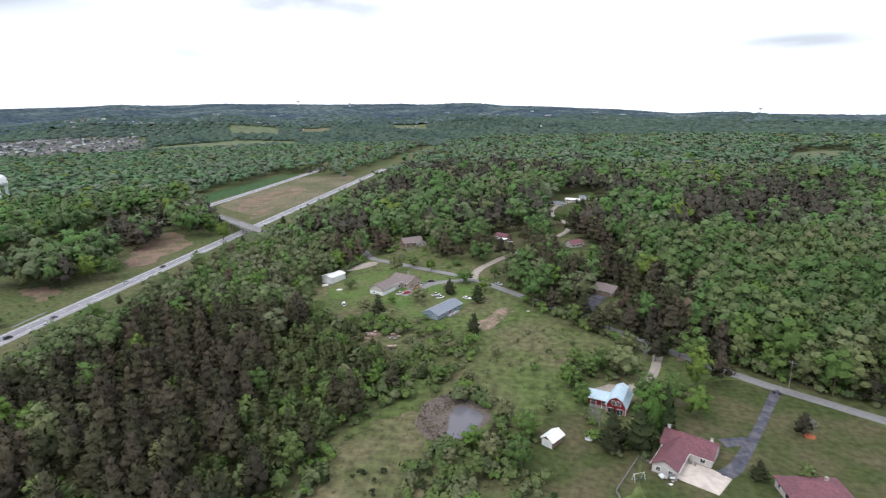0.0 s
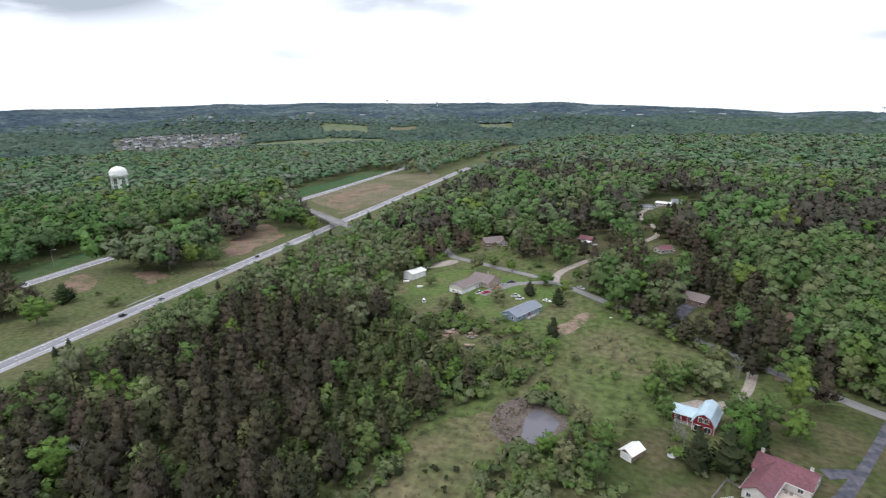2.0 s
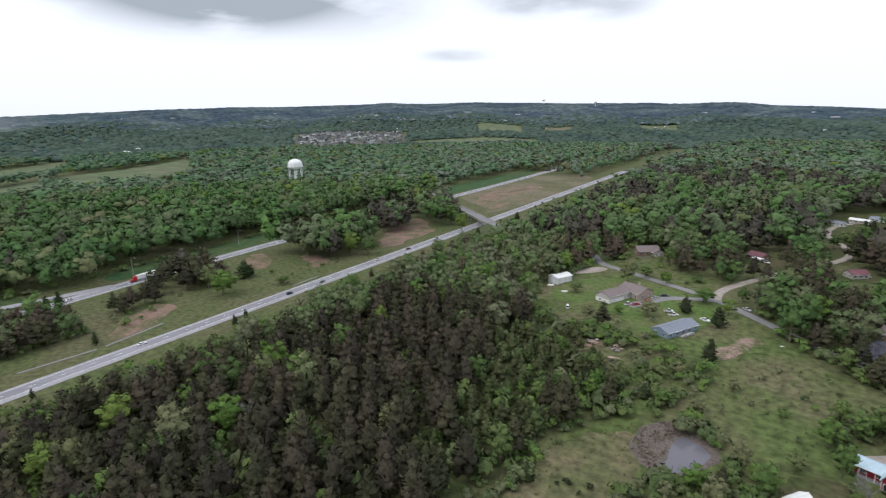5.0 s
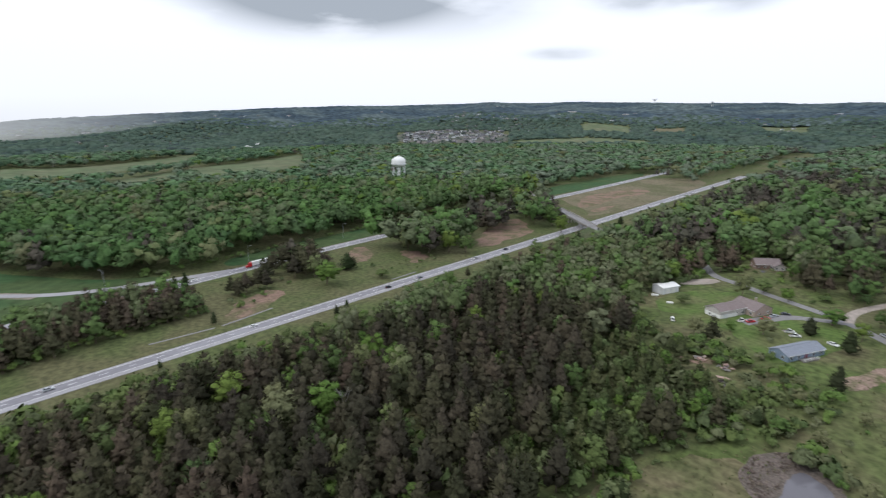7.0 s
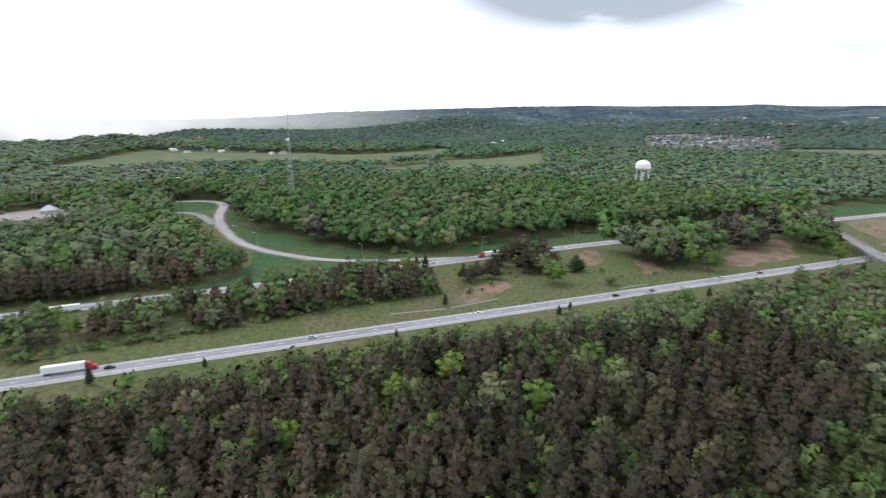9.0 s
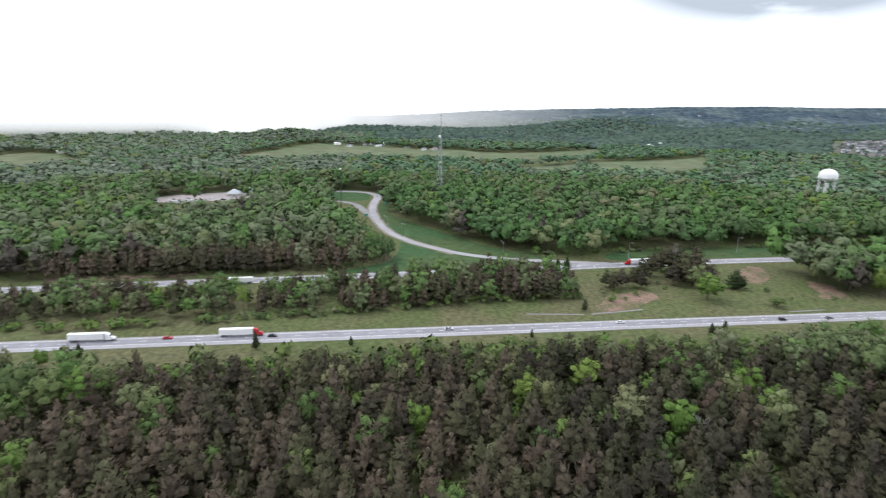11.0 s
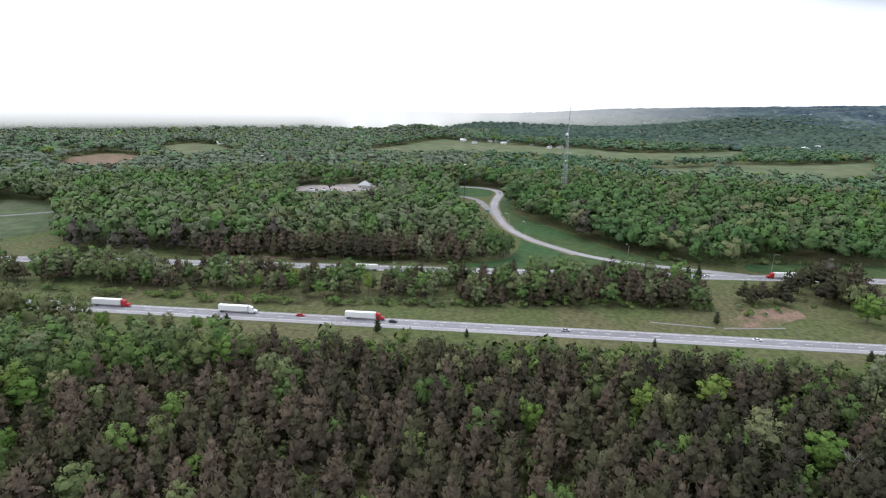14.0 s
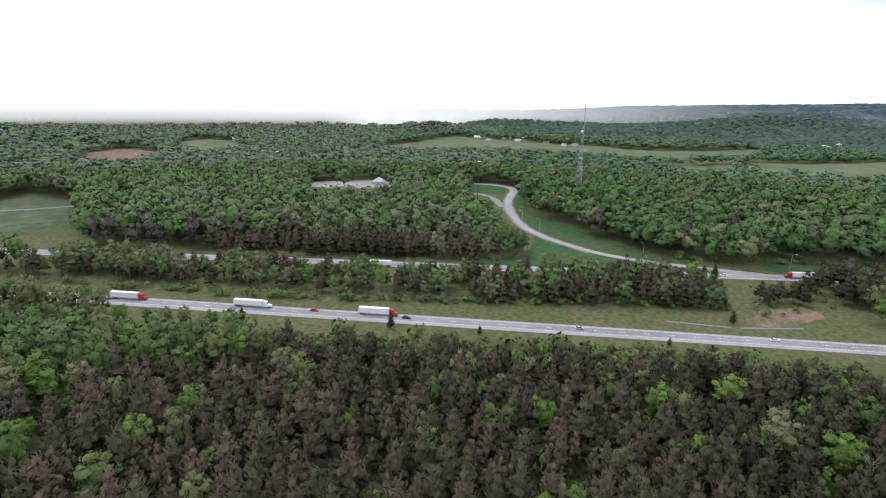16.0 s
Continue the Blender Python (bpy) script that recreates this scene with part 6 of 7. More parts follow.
# ---- water tower, mast and lamps ----
def water_tower():
    x, y = -650, 503
    t = thing("water_tower", x, y, 12, "white water tower on columns above green woods", "water tower")
    part("tank", lathe([(0.4, 32.6), (5.5, 32.9), (8.6, 34.0), (9.9, 35.6), (10.1, 37.5), (10.1, 41.0), (9.4, 43.2), (7.2, 45.3), (4.0, 46.8), (1.2, 47.5), (0.5, 47.7)], 36), WHITE, t)
    part("balcony", lathe([(9.7, 36.2), (11.0, 36.2), (11.0, 36.5), (9.7, 36.5)], 36), OFFWHITE, t)
    part("balcony_rail", lathe([(10.9, 37.5), (11.0, 37.5), (11.0, 37.65), (10.9, 37.65)], 36), OFFWHITE, t)
    part("riser", lathe([(2.4, -1.0), (1.9, 3.0), (1.9, 28.0), (2.6, 30.4)], 20), WHITE, t)
    part("vent", lathe([(0.6, 47.6), (0.6, 48.5), (0.9, 48.6), (0.1, 49.1)], 12), OFFWHITE, t)
    for k in range(6):
        a = k * math.pi / 3
        c, s = math.cos(a), math.sin(a)
        part("column", tube([(10.2 * c, 10.2 * s, -1.0), (9.3 * c, 9.3 * s, 35.5)], 0.5, 10), OFFWHITE, t)
        b = a + math.pi / 3
        for z in (12, 24):
            r = 10.2 - 0.9 * z / 36
            part("strut", tube([(r * c, r * s, z), (r * math.cos(b), r * math.sin(b), z)], 0.14, 6), OFFWHITE, t)
    h = thing("pump_house", -640, 512, 20, "small brown-roofed pump house beside the water tower", "hut")
    block(h, 0, 0, 0, 6, 8, 3, 1.6, TANWALL, BROWNROOF, windows=1)


water_tower()


def radio_mast():
    """A tapering three-legged lattice with a thin pole on top."""
    t = thing("radio_mast", -638, 33, 25, "tall grey lattice radio mast with white dishes", "mast")
    corner = [(math.cos(a), math.sin(a)) for a in (0.3, 0.3 + 2.094, 0.3 + 4.189)]

    def r(z):
        return 4.6 * (1 - z / 84.0) + 0.7

    levels = [0]
    while levels[-1] < 82:
        levels.append(levels[-1] + max(2.2, r(levels[-1]) * 1.35))
    for c, s in corner:
        part("leg", tube([(r(z) * c, r(z) * s, z - (1 if z == 0 else 0)) for z in levels], 0.17, 6), STEEL, t)
    for z0, z1 in zip(levels, levels[1:]):
        for i in range(3):
            (c0, s0), (c1, s1) = corner[i], corner[(i + 1) % 3]
            part("brace", tube([(r(z0) * c0, r(z0) * s0, z0), (r(z1) * c1, r(z1) * s1, z1)], 0.085, 4), STEEL, t)
            part("brace", tube([(r(z0) * c1, r(z0) * s1, z0), (r(z1) * c0, r(z1) * s0, z1)], 0.085, 4), STEEL, t)
            part("strut", tube([(r(z1) * c0, r(z1) * s0, z1), (r(z1) * c1, r(z1) * s1, z1)], 0.10, 4), STEEL, t)
    part("pole", tube([(0, 0, levels[-1] - 2), (0, 0, 108)], (0.38, 0.28), 8), STEEL, t)
    part("crossbar", tube([(-2.4, 0.6, 107.6), (2.4, -0.6, 107.6)], 0.13, 6), STEEL, t)
    for z, a, q in ((78.5, 5.2, 1.7), (58, 1.0, 0.9), (50, 5.6, 0.9)):
        d = part("dish", lathe([(0.1, 0), (q * 0.6, 0.12), (q, 0.4), (q, 0.75), (q * 0.4, 1.0), (0.05, 1.05)], 16), WHITE, t, "white dish")
        d.matrix_basis = pose((r(z) + 0.9) * math.cos(a), (r(z) + 0.9) * math.sin(a), z, 90, 0, math.degrees(a) + 90)
    part("cabinet", box(4, 8, 3, 6, -0.3, 2.6, 0.05), OFFWHITE, t)


radio_mast()


def lamp_post(x, y, turn, height, group="lamps along the ramp"):
    t = thing("street_lamp", x, y, turn, "grey highway lamp post with a single arm", "street lamp", group)
    part("pole", tube([(0, 0, -0.5), (0, 0, height * 0.5), (0, 0, height)], (0.22, 0.17, 0.12), 8), STEEL, t)
    part("arm", tube([(0, 0, height - 0.3), (1.6, 0, height + 0.5), (3.4, 0, height + 0.6)], (0.10, 0.09, 0.08), 6), STEEL, t)
    part("lamp_head", box(3.0, 4.2, -0.22, 0.22, height + 0.45, height + 0.68, 0.05), OFFWHITE, t)


for x, y, turn, h in ((-406, 70, 200, 14), (-412, 169.5, 20, 13), (-486, -5, 230, 10), (-432, 268, 20, 13), (-520, -22, 240, 10)):
    lamp_post(x, y, turn, h)
for x, y, h in ((-579, -72.5, 48), (-552, -284, 52)):
    t = thing("high_mast_lamp", x, y, 0, "tall thin mast with a ring of lamps", "street lamp", "high mast lamps")
    part("pole", tube([(0, 0, -0.5), (0, 0, h * 0.5), (0, 0, h)], (0.45, 0.32, 0.2), 8), DARKMETAL, t)
    part("lamp_ring", lathe([(0.9, h - 0.3), (1.5, h - 0.3), (1.5, h + 0.2), (0.9, h + 0.2)], 16), WHITE, t)
for x, y, turn in ((-688, -42, 20), (-566, -46, 100), (-640, -30, 60)):
    t = thing("road_sign", x, y, turn, "green road sign on two posts", "sign", "signs on the ramp")
    part("board", box(-2.0, 2.0, -0.06, 0.06, 1.6, 3.9), material("sign_green", (0.02, 0.20, 0.14), 0.5, vary=0.05), t)
    for sx in (-1.3, 1.3):
        part("post", box(sx - 0.06, sx + 0.06, 0.06, 0.16, -0.4, 3.9), STEEL, t)
        part("lettering_bar", box(sx - 0.9 if sx > 0 else sx - 0.3, sx + 0.3 if sx > 0 else sx + 0.9, -0.075, -0.065, 2.5, 2.8), WHITE, t)


# ---- rest area ----
for x, y, w, turn in ((-697, -218, 14, 10), (-712, -203, 11, 25)):
    h = thing("rest_pavilion", x, y, turn, "rest area building with steep pale grey hipped roof", "building", "rest area buildings")
    block(h, 0, 0, 0, w, w * 1.15, 3.4, 5.2, BEIGE, STEEL, hip=True, windows=3)
for k, (x, y, t, c) in enumerate(((-646, -290, 20, "white"), (-662, -277, 75, "black"), (-668, -262, 75, "silver"), (-676, -240, 75, "white"), (-683, -195, 75, "white"), (-690, -178, 75, "red"), (-697, -152, 70, "white"), (-694, -138, 60, "silver"))):
    car(x, y, t, c, c + " car parked at the rest area", ("van", "sedan")[k % 2], 0.15)
for x, y, t in ((-634, -262, 70), (-640, -246, 72)):
    r = semi(x, y, t, "white", "white truck parked at the rest area", z=float(ground(x, y)) + 0.16)


# ---- far buildings ----
def far_house(label, wall, roof, w, l, h, rise):
    t = thing("far_house", 0, 0, 0, label, "house", "houses of the distant estate", z=0)
    part("wall", gable_wall(w, l, h, rise, -2.0), wall, t)
    part("roof", gable_roof(w, l, h, rise, 0.6, 0.3), roof, t)
    for s in (-1, 1):
        part("window", box(min(s * w / 2, s * (w / 2 + 0.08)), max(s * w / 2, s * (w / 2 + 0.08)), -l / 4, l / 4, 1.2, 2.8), GLASS, t)
    return t


FARROOF = material("dark_grey_shingles", (0.10, 0.10, 0.11), 0.9, vary=0.2, scale=0.5)
ESTATE = [far_house("pale house of a distant estate", OFFWHITE, FARROOF, 11, 17, 6.0, 4.0), far_house("beige house of a distant estate", BEIGE, FARROOF, 12, 16, 6.0, 4.5), far_house("brick house of a distant estate", WOODGREY, FARROOF, 11, 18, 5.5, 4.0)]


def estates():
    rng = random.Random(12)
    spots = []
    for k in range(150):
        f, g = rng.random(), rng.random()
        az, r = 51.6 - 9.9 * f, 1850 + 600 * g + 60 * f
        spots.append((az, r))
    for k in range(95):
        az = rng.uniform(-22, 84)
        spots.append((az, rng.uniform(2150, 3900)))
    for k in range(60):
        f = rng.random()
        spots.append((47.5 - 8 * f + rng.uniform(-1, 1), 2700 + 500 * rng.random() - 250 * f))
    for k in range(14):
        spots.append((rng.uniform(72, 90), rng.uniform(2300, 3300)))
    made = []
    for k, (az, r) in enumerate(spots):
        x, y = -r * math.sin(radians(az)), r * math.cos(radians(az))
        z = float(ground(x, y)) + (2.5 if r < 2950 else 6.0)
        m = pose(x, y, z, 0, 0, rng.uniform(0, 180))
        q = rng.uniform(0.7, 1.05) if k < 150 else rng.uniform(0.6, 1.0)
        o = ESTATE[k % 3]
        c = o if k < 3 else copy_thing(o, m)
        c.matrix_basis = m @ Matrix.Diagonal((q, q, q * 0.72, 1))


estates()
WEST_FARMS = [
        (-1629, -170, 20, 12, 22, OFFWHITE, WHITE, "white farm building on a pasture"), (-1590, -112, 60, 10, 16, OFFWHITE, GREYROOF, "white farmhouse on a pasture"), (-1600, -80, 10, 10, 14, WHITE, WHITE, "white farm shed on a pasture"),
        (-1643, -49, 80, 12, 24, OFFWHITE, WHITE, "white barn on a pasture"), (-1541, -201, 20, 10, 18, WHITE, WHITE, "white farm shed on a pasture"), (-1500, -165, 70, 9, 14, OFFWHITE, GREYROOF, "pale farmhouse on a pasture"), (-1512, -89, 40, 9, 15, WHITE, OFFWHITE, "white farmhouse on a pasture"), (-1508, -15, 10, 8, 14, OFFWHITE, GREYROOF, "pale farmhouse on a pasture"),
        (-1430, 30, 70, 9, 16, WHITE, GREYROOF, "white farmhouse beside a pasture"), (-1560, -130, 30, 8, 12, WHITE, WHITE, "small white barn on a pasture"), (-1440, 56, 70, 14, 24, BEIGE, BROWNROOF, "brown-roofed farmhouse on a pasture"), (-1752, 754, 75, 16, 60, WHITE, WHITE, "long white farm building behind trees"),
        (-1700, 735, 75, 12, 30, WHITE, OFFWHITE, "white farm building behind trees"), (-1535, 765, 60, 12, 26, BARNRED, REDROOF, "red-roofed farmhouse behind a pasture"), (-1500, 815, 65, 13, 30, OFFWHITE, WHITE, "white farm shed beside a pasture"), (-1480, 830, 65, 12, 18, WHITE, GREYROOF, "white farmhouse with grey roof")]
OTHER_BUILDINGS = [(-862, -312, 30, 12, 18, BROWNWALL, REDROOF, "brown house in a clearing"), (-1300, -1250, 50, 20, 80, OFFWHITE, WHITE, "long pale building on the far ridge"), (-1230, -740, 40, 9, 14, WHITE, WHITE, "white farmhouse on a knoll"),
        (-1850, 825, 60, 16, 50, OFFWHITE, WHITE, "long pale building in the valley"), (560, 1228, -20, 14, 40, WHITE, WHITE, "long white building beyond the woods"), (176, 690, 5, 8, 11, BROWNWALL, OFFWHITE, "small house among brown trees"), (-140, 640, 20, 8, 12, BROWNWALL, BROWNROOF, "small house among brown trees")]
for x, y, t, w, l, wall, roof, label in WEST_FARMS + OTHER_BUILDINGS:
    h = thing("farm_building", x, y, t, label, "building", z=float(ground(x, y)) + 0.6)
    block(h, 0, 0, 0, w, l, 4.0, 2.6, wall, roof, windows=4)
for k, (az, r, l) in enumerate(((-16, 3700, 90), (-14.5, 3760, 60), (-10.5, 3600, 110), (-4, 3500, 80), (-1.5, 3450, 60), (3, 3300, 70), (8, 3150, 50), (-19.5, 3800, 70), (30, 3400, 60), (35, 3300, 80), (13, 3500, 60))):
    x, y = -r * math.sin(radians(az)), r * math.cos(radians(az))
    h = thing("long_hall", x, y, az + 90 + 11 * (k % 3), "long pale commercial hall in the far valley", "building", "far halls", z=float(ground(x, y)) + 6)
    block(h, 0, 0, 0, 13, l * 0.5, 4.5, 1.2, BEIGE, STEEL, windows=4)
for az, r, h in ((22.6, 4300, 46), (-15.6, 4300, 52), (27.5, 4450, 40)):
    x, y = -r * math.sin(radians(az)), r * math.cos(radians(az))
    t = thing("far_water_tower", x, y, 0, "tiny white water tower on the horizon", "water tower", "water towers on the horizon", z=float(ground(x, y)) + 3)
    part("tank", lathe([(2, h - 16), (11, h - 12), (12, h - 6), (8, h - 1), (1, h)], 16), WHITE, t)
    part("shaft", lathe([(4, -4), (2.5, 3), (2.5, h - 15), (4, h - 13)], 12), WHITE, t)


# ---- single trees and shrubs ----
def mesh_of(name, vf, mat, shade=0.0):
    ob = mesh_object(name, vf[0], vf[1], mat, smooth_shade=True, tint=np.full(len(vf[0]), shade), normals=vf[2] if len(vf) > 2 else None)
    me = ob.data
    bpy.data.objects.remove(ob)
    return me


STOCK = {}
for kind, count in (("pine", 9), ("leaf", 5), ("bright", 4), ("pale", 4), ("cedar", 3)):
    make, mat = SPECIES[kind]
    STOCK[kind] = []
    for k in range(count):
        trunk, crown = make(900 + 17 * k + len(kind), 0)
        STOCK[kind].append((mesh_of("trunk", trunk, BARK), mesh_of("crown", crown, mat, 1.04 + 0.9 * k / count if kind == "pine" else 0.0)))
TREE_WORDS = {"pine": ("pine_tree", "winter-browned pine with feathery grey-brown crown", "pine", "pines of the near wood"), "leaf": ("broadleaf_tree", "green broadleaf tree in fresh spring leaf", "tree", "green trees"),
              "bright": ("broadleaf_tree", "bright yellow-green tree in young leaf", "tree", "bright green trees"), "pale": ("blossoming_tree", "pale greyish-green tree in early leaf", "tree", "pale trees"),
              "cedar": ("cedar_tree", "narrow dark green cedar", "cedar", "dark cedars")}
BASE_HEIGHT = {"pine": 14.0, "leaf": 16.0, "bright": 16.0, "pale": 16.0, "cedar": 7.0}
planted = [0]


def tree(kind, x, y, size, turn=0.0, wide=1.0, label=""):
    name, words, category, group = TREE_WORDS[kind]
    planted[0] += 1
    stock = STOCK[kind]
    if kind == "pine":
        stock = stock[:5] if y > 40 else stock[4:]
    trunk, crown = stock[planted[0] % len(stock)]
    root = thing(name, x, y, 0, label or words, category, group)
    root.matrix_basis = pose(x, y, float(ground(x, y)), 0, 0, math.degrees(turn)) @ Matrix.Diagonal((size * wide, size * wide, size, 1))
    shared("trunk", trunk, root, Matrix())
    shared("crown", crown, root, Matrix())


for kind, x, y, size, turn in near_wood:
    tree(kind, x, y, size, turn)

for kind, x, y, h, wide in SINGLE_TREES:
    tree(kind, x, y, (1.25 if y > 120 and x > -180 else 1.0) * h / BASE_HEIGHT[kind], x * 1.3 + y, wide)


def bare_tree(x, y, h, label):
    """A leafless grey tree: trunk, limbs and twigs."""
    rng = random.Random(int(x * 3 + y))
    t = thing("bare_tree", x, y, rng.uniform(0, 360), label, "tree", "bare trees")
    part("trunk", tube([(0, 0, -0.4), (0.1, 0, h * 0.45), (0.2, 0.1, h)], (0.26, 0.17, 0.03), 6), WOODGREY, t)
    for k in range(13):
        z = h * rng.uniform(0.28, 0.85)
        a, q = rng.uniform(0, 6.28), h * rng.uniform(0.16, 0.30)
        tip = (q * math.cos(a), q * math.sin(a), z + q * rng.uniform(0.7, 1.3))
        bm = tube([(0.1, 0, z), tuple(v * 0.55 + (0, 0, z * 0.42)[i] for i, v in enumerate(tip)), tip], (0.10, 0.07, 0.02), 5)
        for _ in range(5):
            f = rng.uniform(0.4, 0.95)
            p = (tip[0] * f, tip[1] * f, z + (tip[2] - z) * f)
            tube([p, (p[0] + rng.uniform(-1, 1), p[1] + rng.uniform(-1, 1), p[2] + rng.uniform(0.4, 1.4))], (0.045, 0.012), 4, bm)
        part("limb", bm, WOODGREY, t)


for x, y, h in ((-172, 262, 15), (-166, 259, 12), (-105, 52, 9), (74, 172, 5), (30, 214, 9), (34, 233, 8), (-153, 92, 12), (9, 166, 6.5), (11, 163, 5.5), (-120, -152, 11), (-128, -160, 10)):
    bare_tree(x, y, h, "leafless grey tree at the wood's edge")


# ---- scrub ----
SCRUB = material("scrub_leaves", (0.1, 0.1, 0.1), 0.9, vary=0.3, scale=1.2, spec=0.05, tint=[(0.078, 0.110, 0.042), (0.112, 0.148, 0.050), (0.062, 0.080, 0.040), (0.098, 0.160, 0.042), (0.132, 0.136, 0.078), (0.082, 0.136, 0.040), (0.124, 0.182, 0.048), (0.066, 0.096, 0.038), (0.108, 0.122, 0.064)])
shrubs = [shrub(40 + k, 1)[1] for k in range(6)]


POND = [(-39, 166), (-35, 171), (-29, 169), (-22, 162), (-28, 146), (-36, 143), (-38, 152)]


def scrub(name, area, spacing, size0, size1, seed, label, keep=1.0, mat=SCRUB, forms=shrubs, tall=1.0):
    xs, ys = [p[0] for p in area], [p[1] for p in area]
    rng = np.random.default_rng(seed)
    x, y = np.meshgrid(np.arange(min(xs), max(xs), spacing), np.arange(min(ys), max(ys), spacing))
    x = x.ravel() + rng.uniform(-0.5, 0.5, x.size) * spacing
    y = y.ravel() + rng.uniform(-0.5, 0.5, x.size) * spacing
    ok = inside(area, x, y) & (rng.random(x.size) < keep) & (wave(x, y, 9, seed) > -0.55)
    for line, w in LANES:
        ok &= far_from(line, x, y) > w * 0.8
    for jx, jy in ((-86, 219), (-76, 217.5), (-72, 206), (-70, 203)):
        ok &= far_from([(jx, jy), (jx * 0.955, jy * 0.955)], x, y) > 4.5
    if name != "reeds":
        ok &= ~inside(POND, x, y)
    x, y = x[ok], y[ok]
    return merged(name, forms, x, y, rng.uniform(size0, size1, len(x)) * rng.uniform(0.7, 1.15, len(x)), rng.uniform(0, 6.28, len(x)), rng.random(len(x)), mat, label, "shrubs", np.full(len(x), 1 / tall))


scrub("scrub", [(-66, 158), (-58, 179), (-75, 205), (-100, 232), (-88, 238), (-70, 228), (-50, 232), (-34, 212), (-40, 190), (-46, 176), (-56, 166)], 3.6, 0.9, 1.9, 1, "dense green scrub at the edge of the pine wood", 0.85)
scrub("scrub", [(-36, 108), (-20, 118), (-4, 126), (-6, 146), (-12, 160), (-20, 168), (-28, 176), (-36, 180), (-38, 172), (-24, 158), (-28, 148), (-40, 142), (-42, 126)], 3.4, 0.8, 2.1, 2, "green and olive shrubs round the pond", 0.8)
scrub("scrub", [(-58, 98), (-20, 100), (10, 118), (-4, 134), (-40, 132), (-62, 130)], 6.0, 0.35, 0.9, 3, "small dark shrubs dotted over rough grass", 0.7, CEDAR)
scrub("scrub", [(-40, 182), (-34, 212), (-24, 236), (-6, 250), (20, 238), (28, 224), (8, 210), (0, 196), (-8, 180), (-26, 176)], 7.5, 0.35, 1.0, 4, "scattered low shrubs in the meadow", 0.6)
scrub("scrub", [(-2, 182), (4, 212), (26, 216), (30, 200), (20, 194), (8, 196), (6, 184)], 4.0, 0.8, 1.5, 5, "bushes behind the barn house", 0.8)
scrub("scrub", [(4, 160), (8, 172), (22, 170), (30, 160), (26, 150), (16, 146)], 3.4, 0.7, 1.6, 6, "bushes beside the barn house", 0.75)
scrub("scrub", [(-96, 240), (-84, 262), (-70, 262), (-64, 236), (-80, 230)], 5.5, 0.5, 1.3, 7, "shrubs between the two houses", 0.6)
scrub("scrub", [(-140, 345), (-118, 345), (-84, 328), (-60, 318), (-66, 340), (-90, 372), (-120, 392), (-132, 380)], 8.0, 0.5, 1.5, 8, "garden shrubs and young trees", 0.5)
scrub("scrub", [(-36, 292), (0, 264), (30, 242), (62, 222), (64, 228), (30, 250), (0, 274), (-30, 302)], 4.5, 0.7, 1.6, 9, "bushes along the edge of the woods", 0.8)
scrub("scrub", [(-247, 8), (-229, -90), (-212, -240), (-200, -300), (-160, -300), (-190, -120), (-216, -20), (-224, 80), (-240, 190), (-262, 330), (-250, 330), (-256, 200), (-258, 110)], 4.6, 0.9, 2.3, 10, "bushy edge of the wood along the highway", 0.85)
scrub("scrub", [(-262, 330), (-272, 430), (-250, 420), (-246, 330)], 4.0, 1.0, 2.2, 11, "bushes below the overpass", 0.9)
scrub("scrub", [(-306, 112), (-330, 165), (-388, 180), (-372, 110), (-340, 118)], 8.0, 0.5, 1.5, 12, "scattered shrubs in the median", 0.6)
scrub("scrub", [(-330, 275), (-345, 222), (-318, 196), (-306, 230), (-312, 300)], 9.0, 0.4, 1.2, 13, "scattered shrubs in the median", 0.5)
scrub("scrub", [(-268, -420), (-264, -253), (-270, -190), (-281, -103), (-296, -27), (-314, 51), (-319, 104), (-328, 106), (-322, 40), (-302, -30), (-286, -110), (-276, -200), (-270, -253)], 4.0, 0.9, 2.0, 14, "bushy front of the median trees", 0.85)
scrub("scrub", [(-440, 60), (-428, 110), (-436, 180), (-452, 290), (-470, 400), (-484, 500), (-478, 500), (-462, 380), (-446, 270), (-430, 170), (-422, 106)], 5.0, 0.9, 2.0, 15, "bushy edge of the western woods", 0.7)
scrub("tall_grass", [(-75, 100), (-66, 159), (-75, 205), (-60, 235), (-20, 262), (25, 236), (30, 205), (-4, 175), (-14, 120), (-40, 95)], 2.6, 0.16, 0.36, 16, "tussocks of tall grass in the meadow", 0.75, material("tussocks", (0.1, 0.1, 0.1), 0.95, vary=0.3, scale=1.5, spec=0.05, tint=[(0.100, 0.118, 0.046), (0.124, 0.122, 0.058), (0.086, 0.114, 0.042), (0.138, 0.124, 0.072)]), forms=[shrub(90 + k, 3)[1] for k in range(4)])
scrub("scrub", [(-64, 100), (-66, 136), (-60, 160), (-54, 178), (-72, 206), (-98, 234), (-126, 246), (-140, 262), (-146, 290), (-152, 290), (-148, 260), (-130, 238), (-102, 226), (-80, 202), (-64, 178), (-72, 158), (-78, 134), (-82, 100)], 3.2, 0.7, 1.7, 18, "bushy edge of the pine wood", 0.8)
scrub("scrub", [(-142, 300), (-136, 312), (-138, 345), (-156, 365), (-170, 340), (-160, 310)], 4.5, 1.0, 2.0, 19, "bushes behind the white barn", 0.8)
scrub("scrub", [(-124, 359), (-136, 398), (-105, 396), (-88, 356), (-84, 362), (-100, 404), (-142, 406), (-132, 360)], 4.5, 1.0, 2.2, 20, "bushes round the brown house", 0.8)
scrub("scrub", [(40, 234), (62, 218), (76, 208), (102, 192), (152, 164), (158, 174), (106, 202), (66, 228), (44, 244)], 3.4, 1.3, 2.4, 22, "tall bushes along the country road", 0.85)
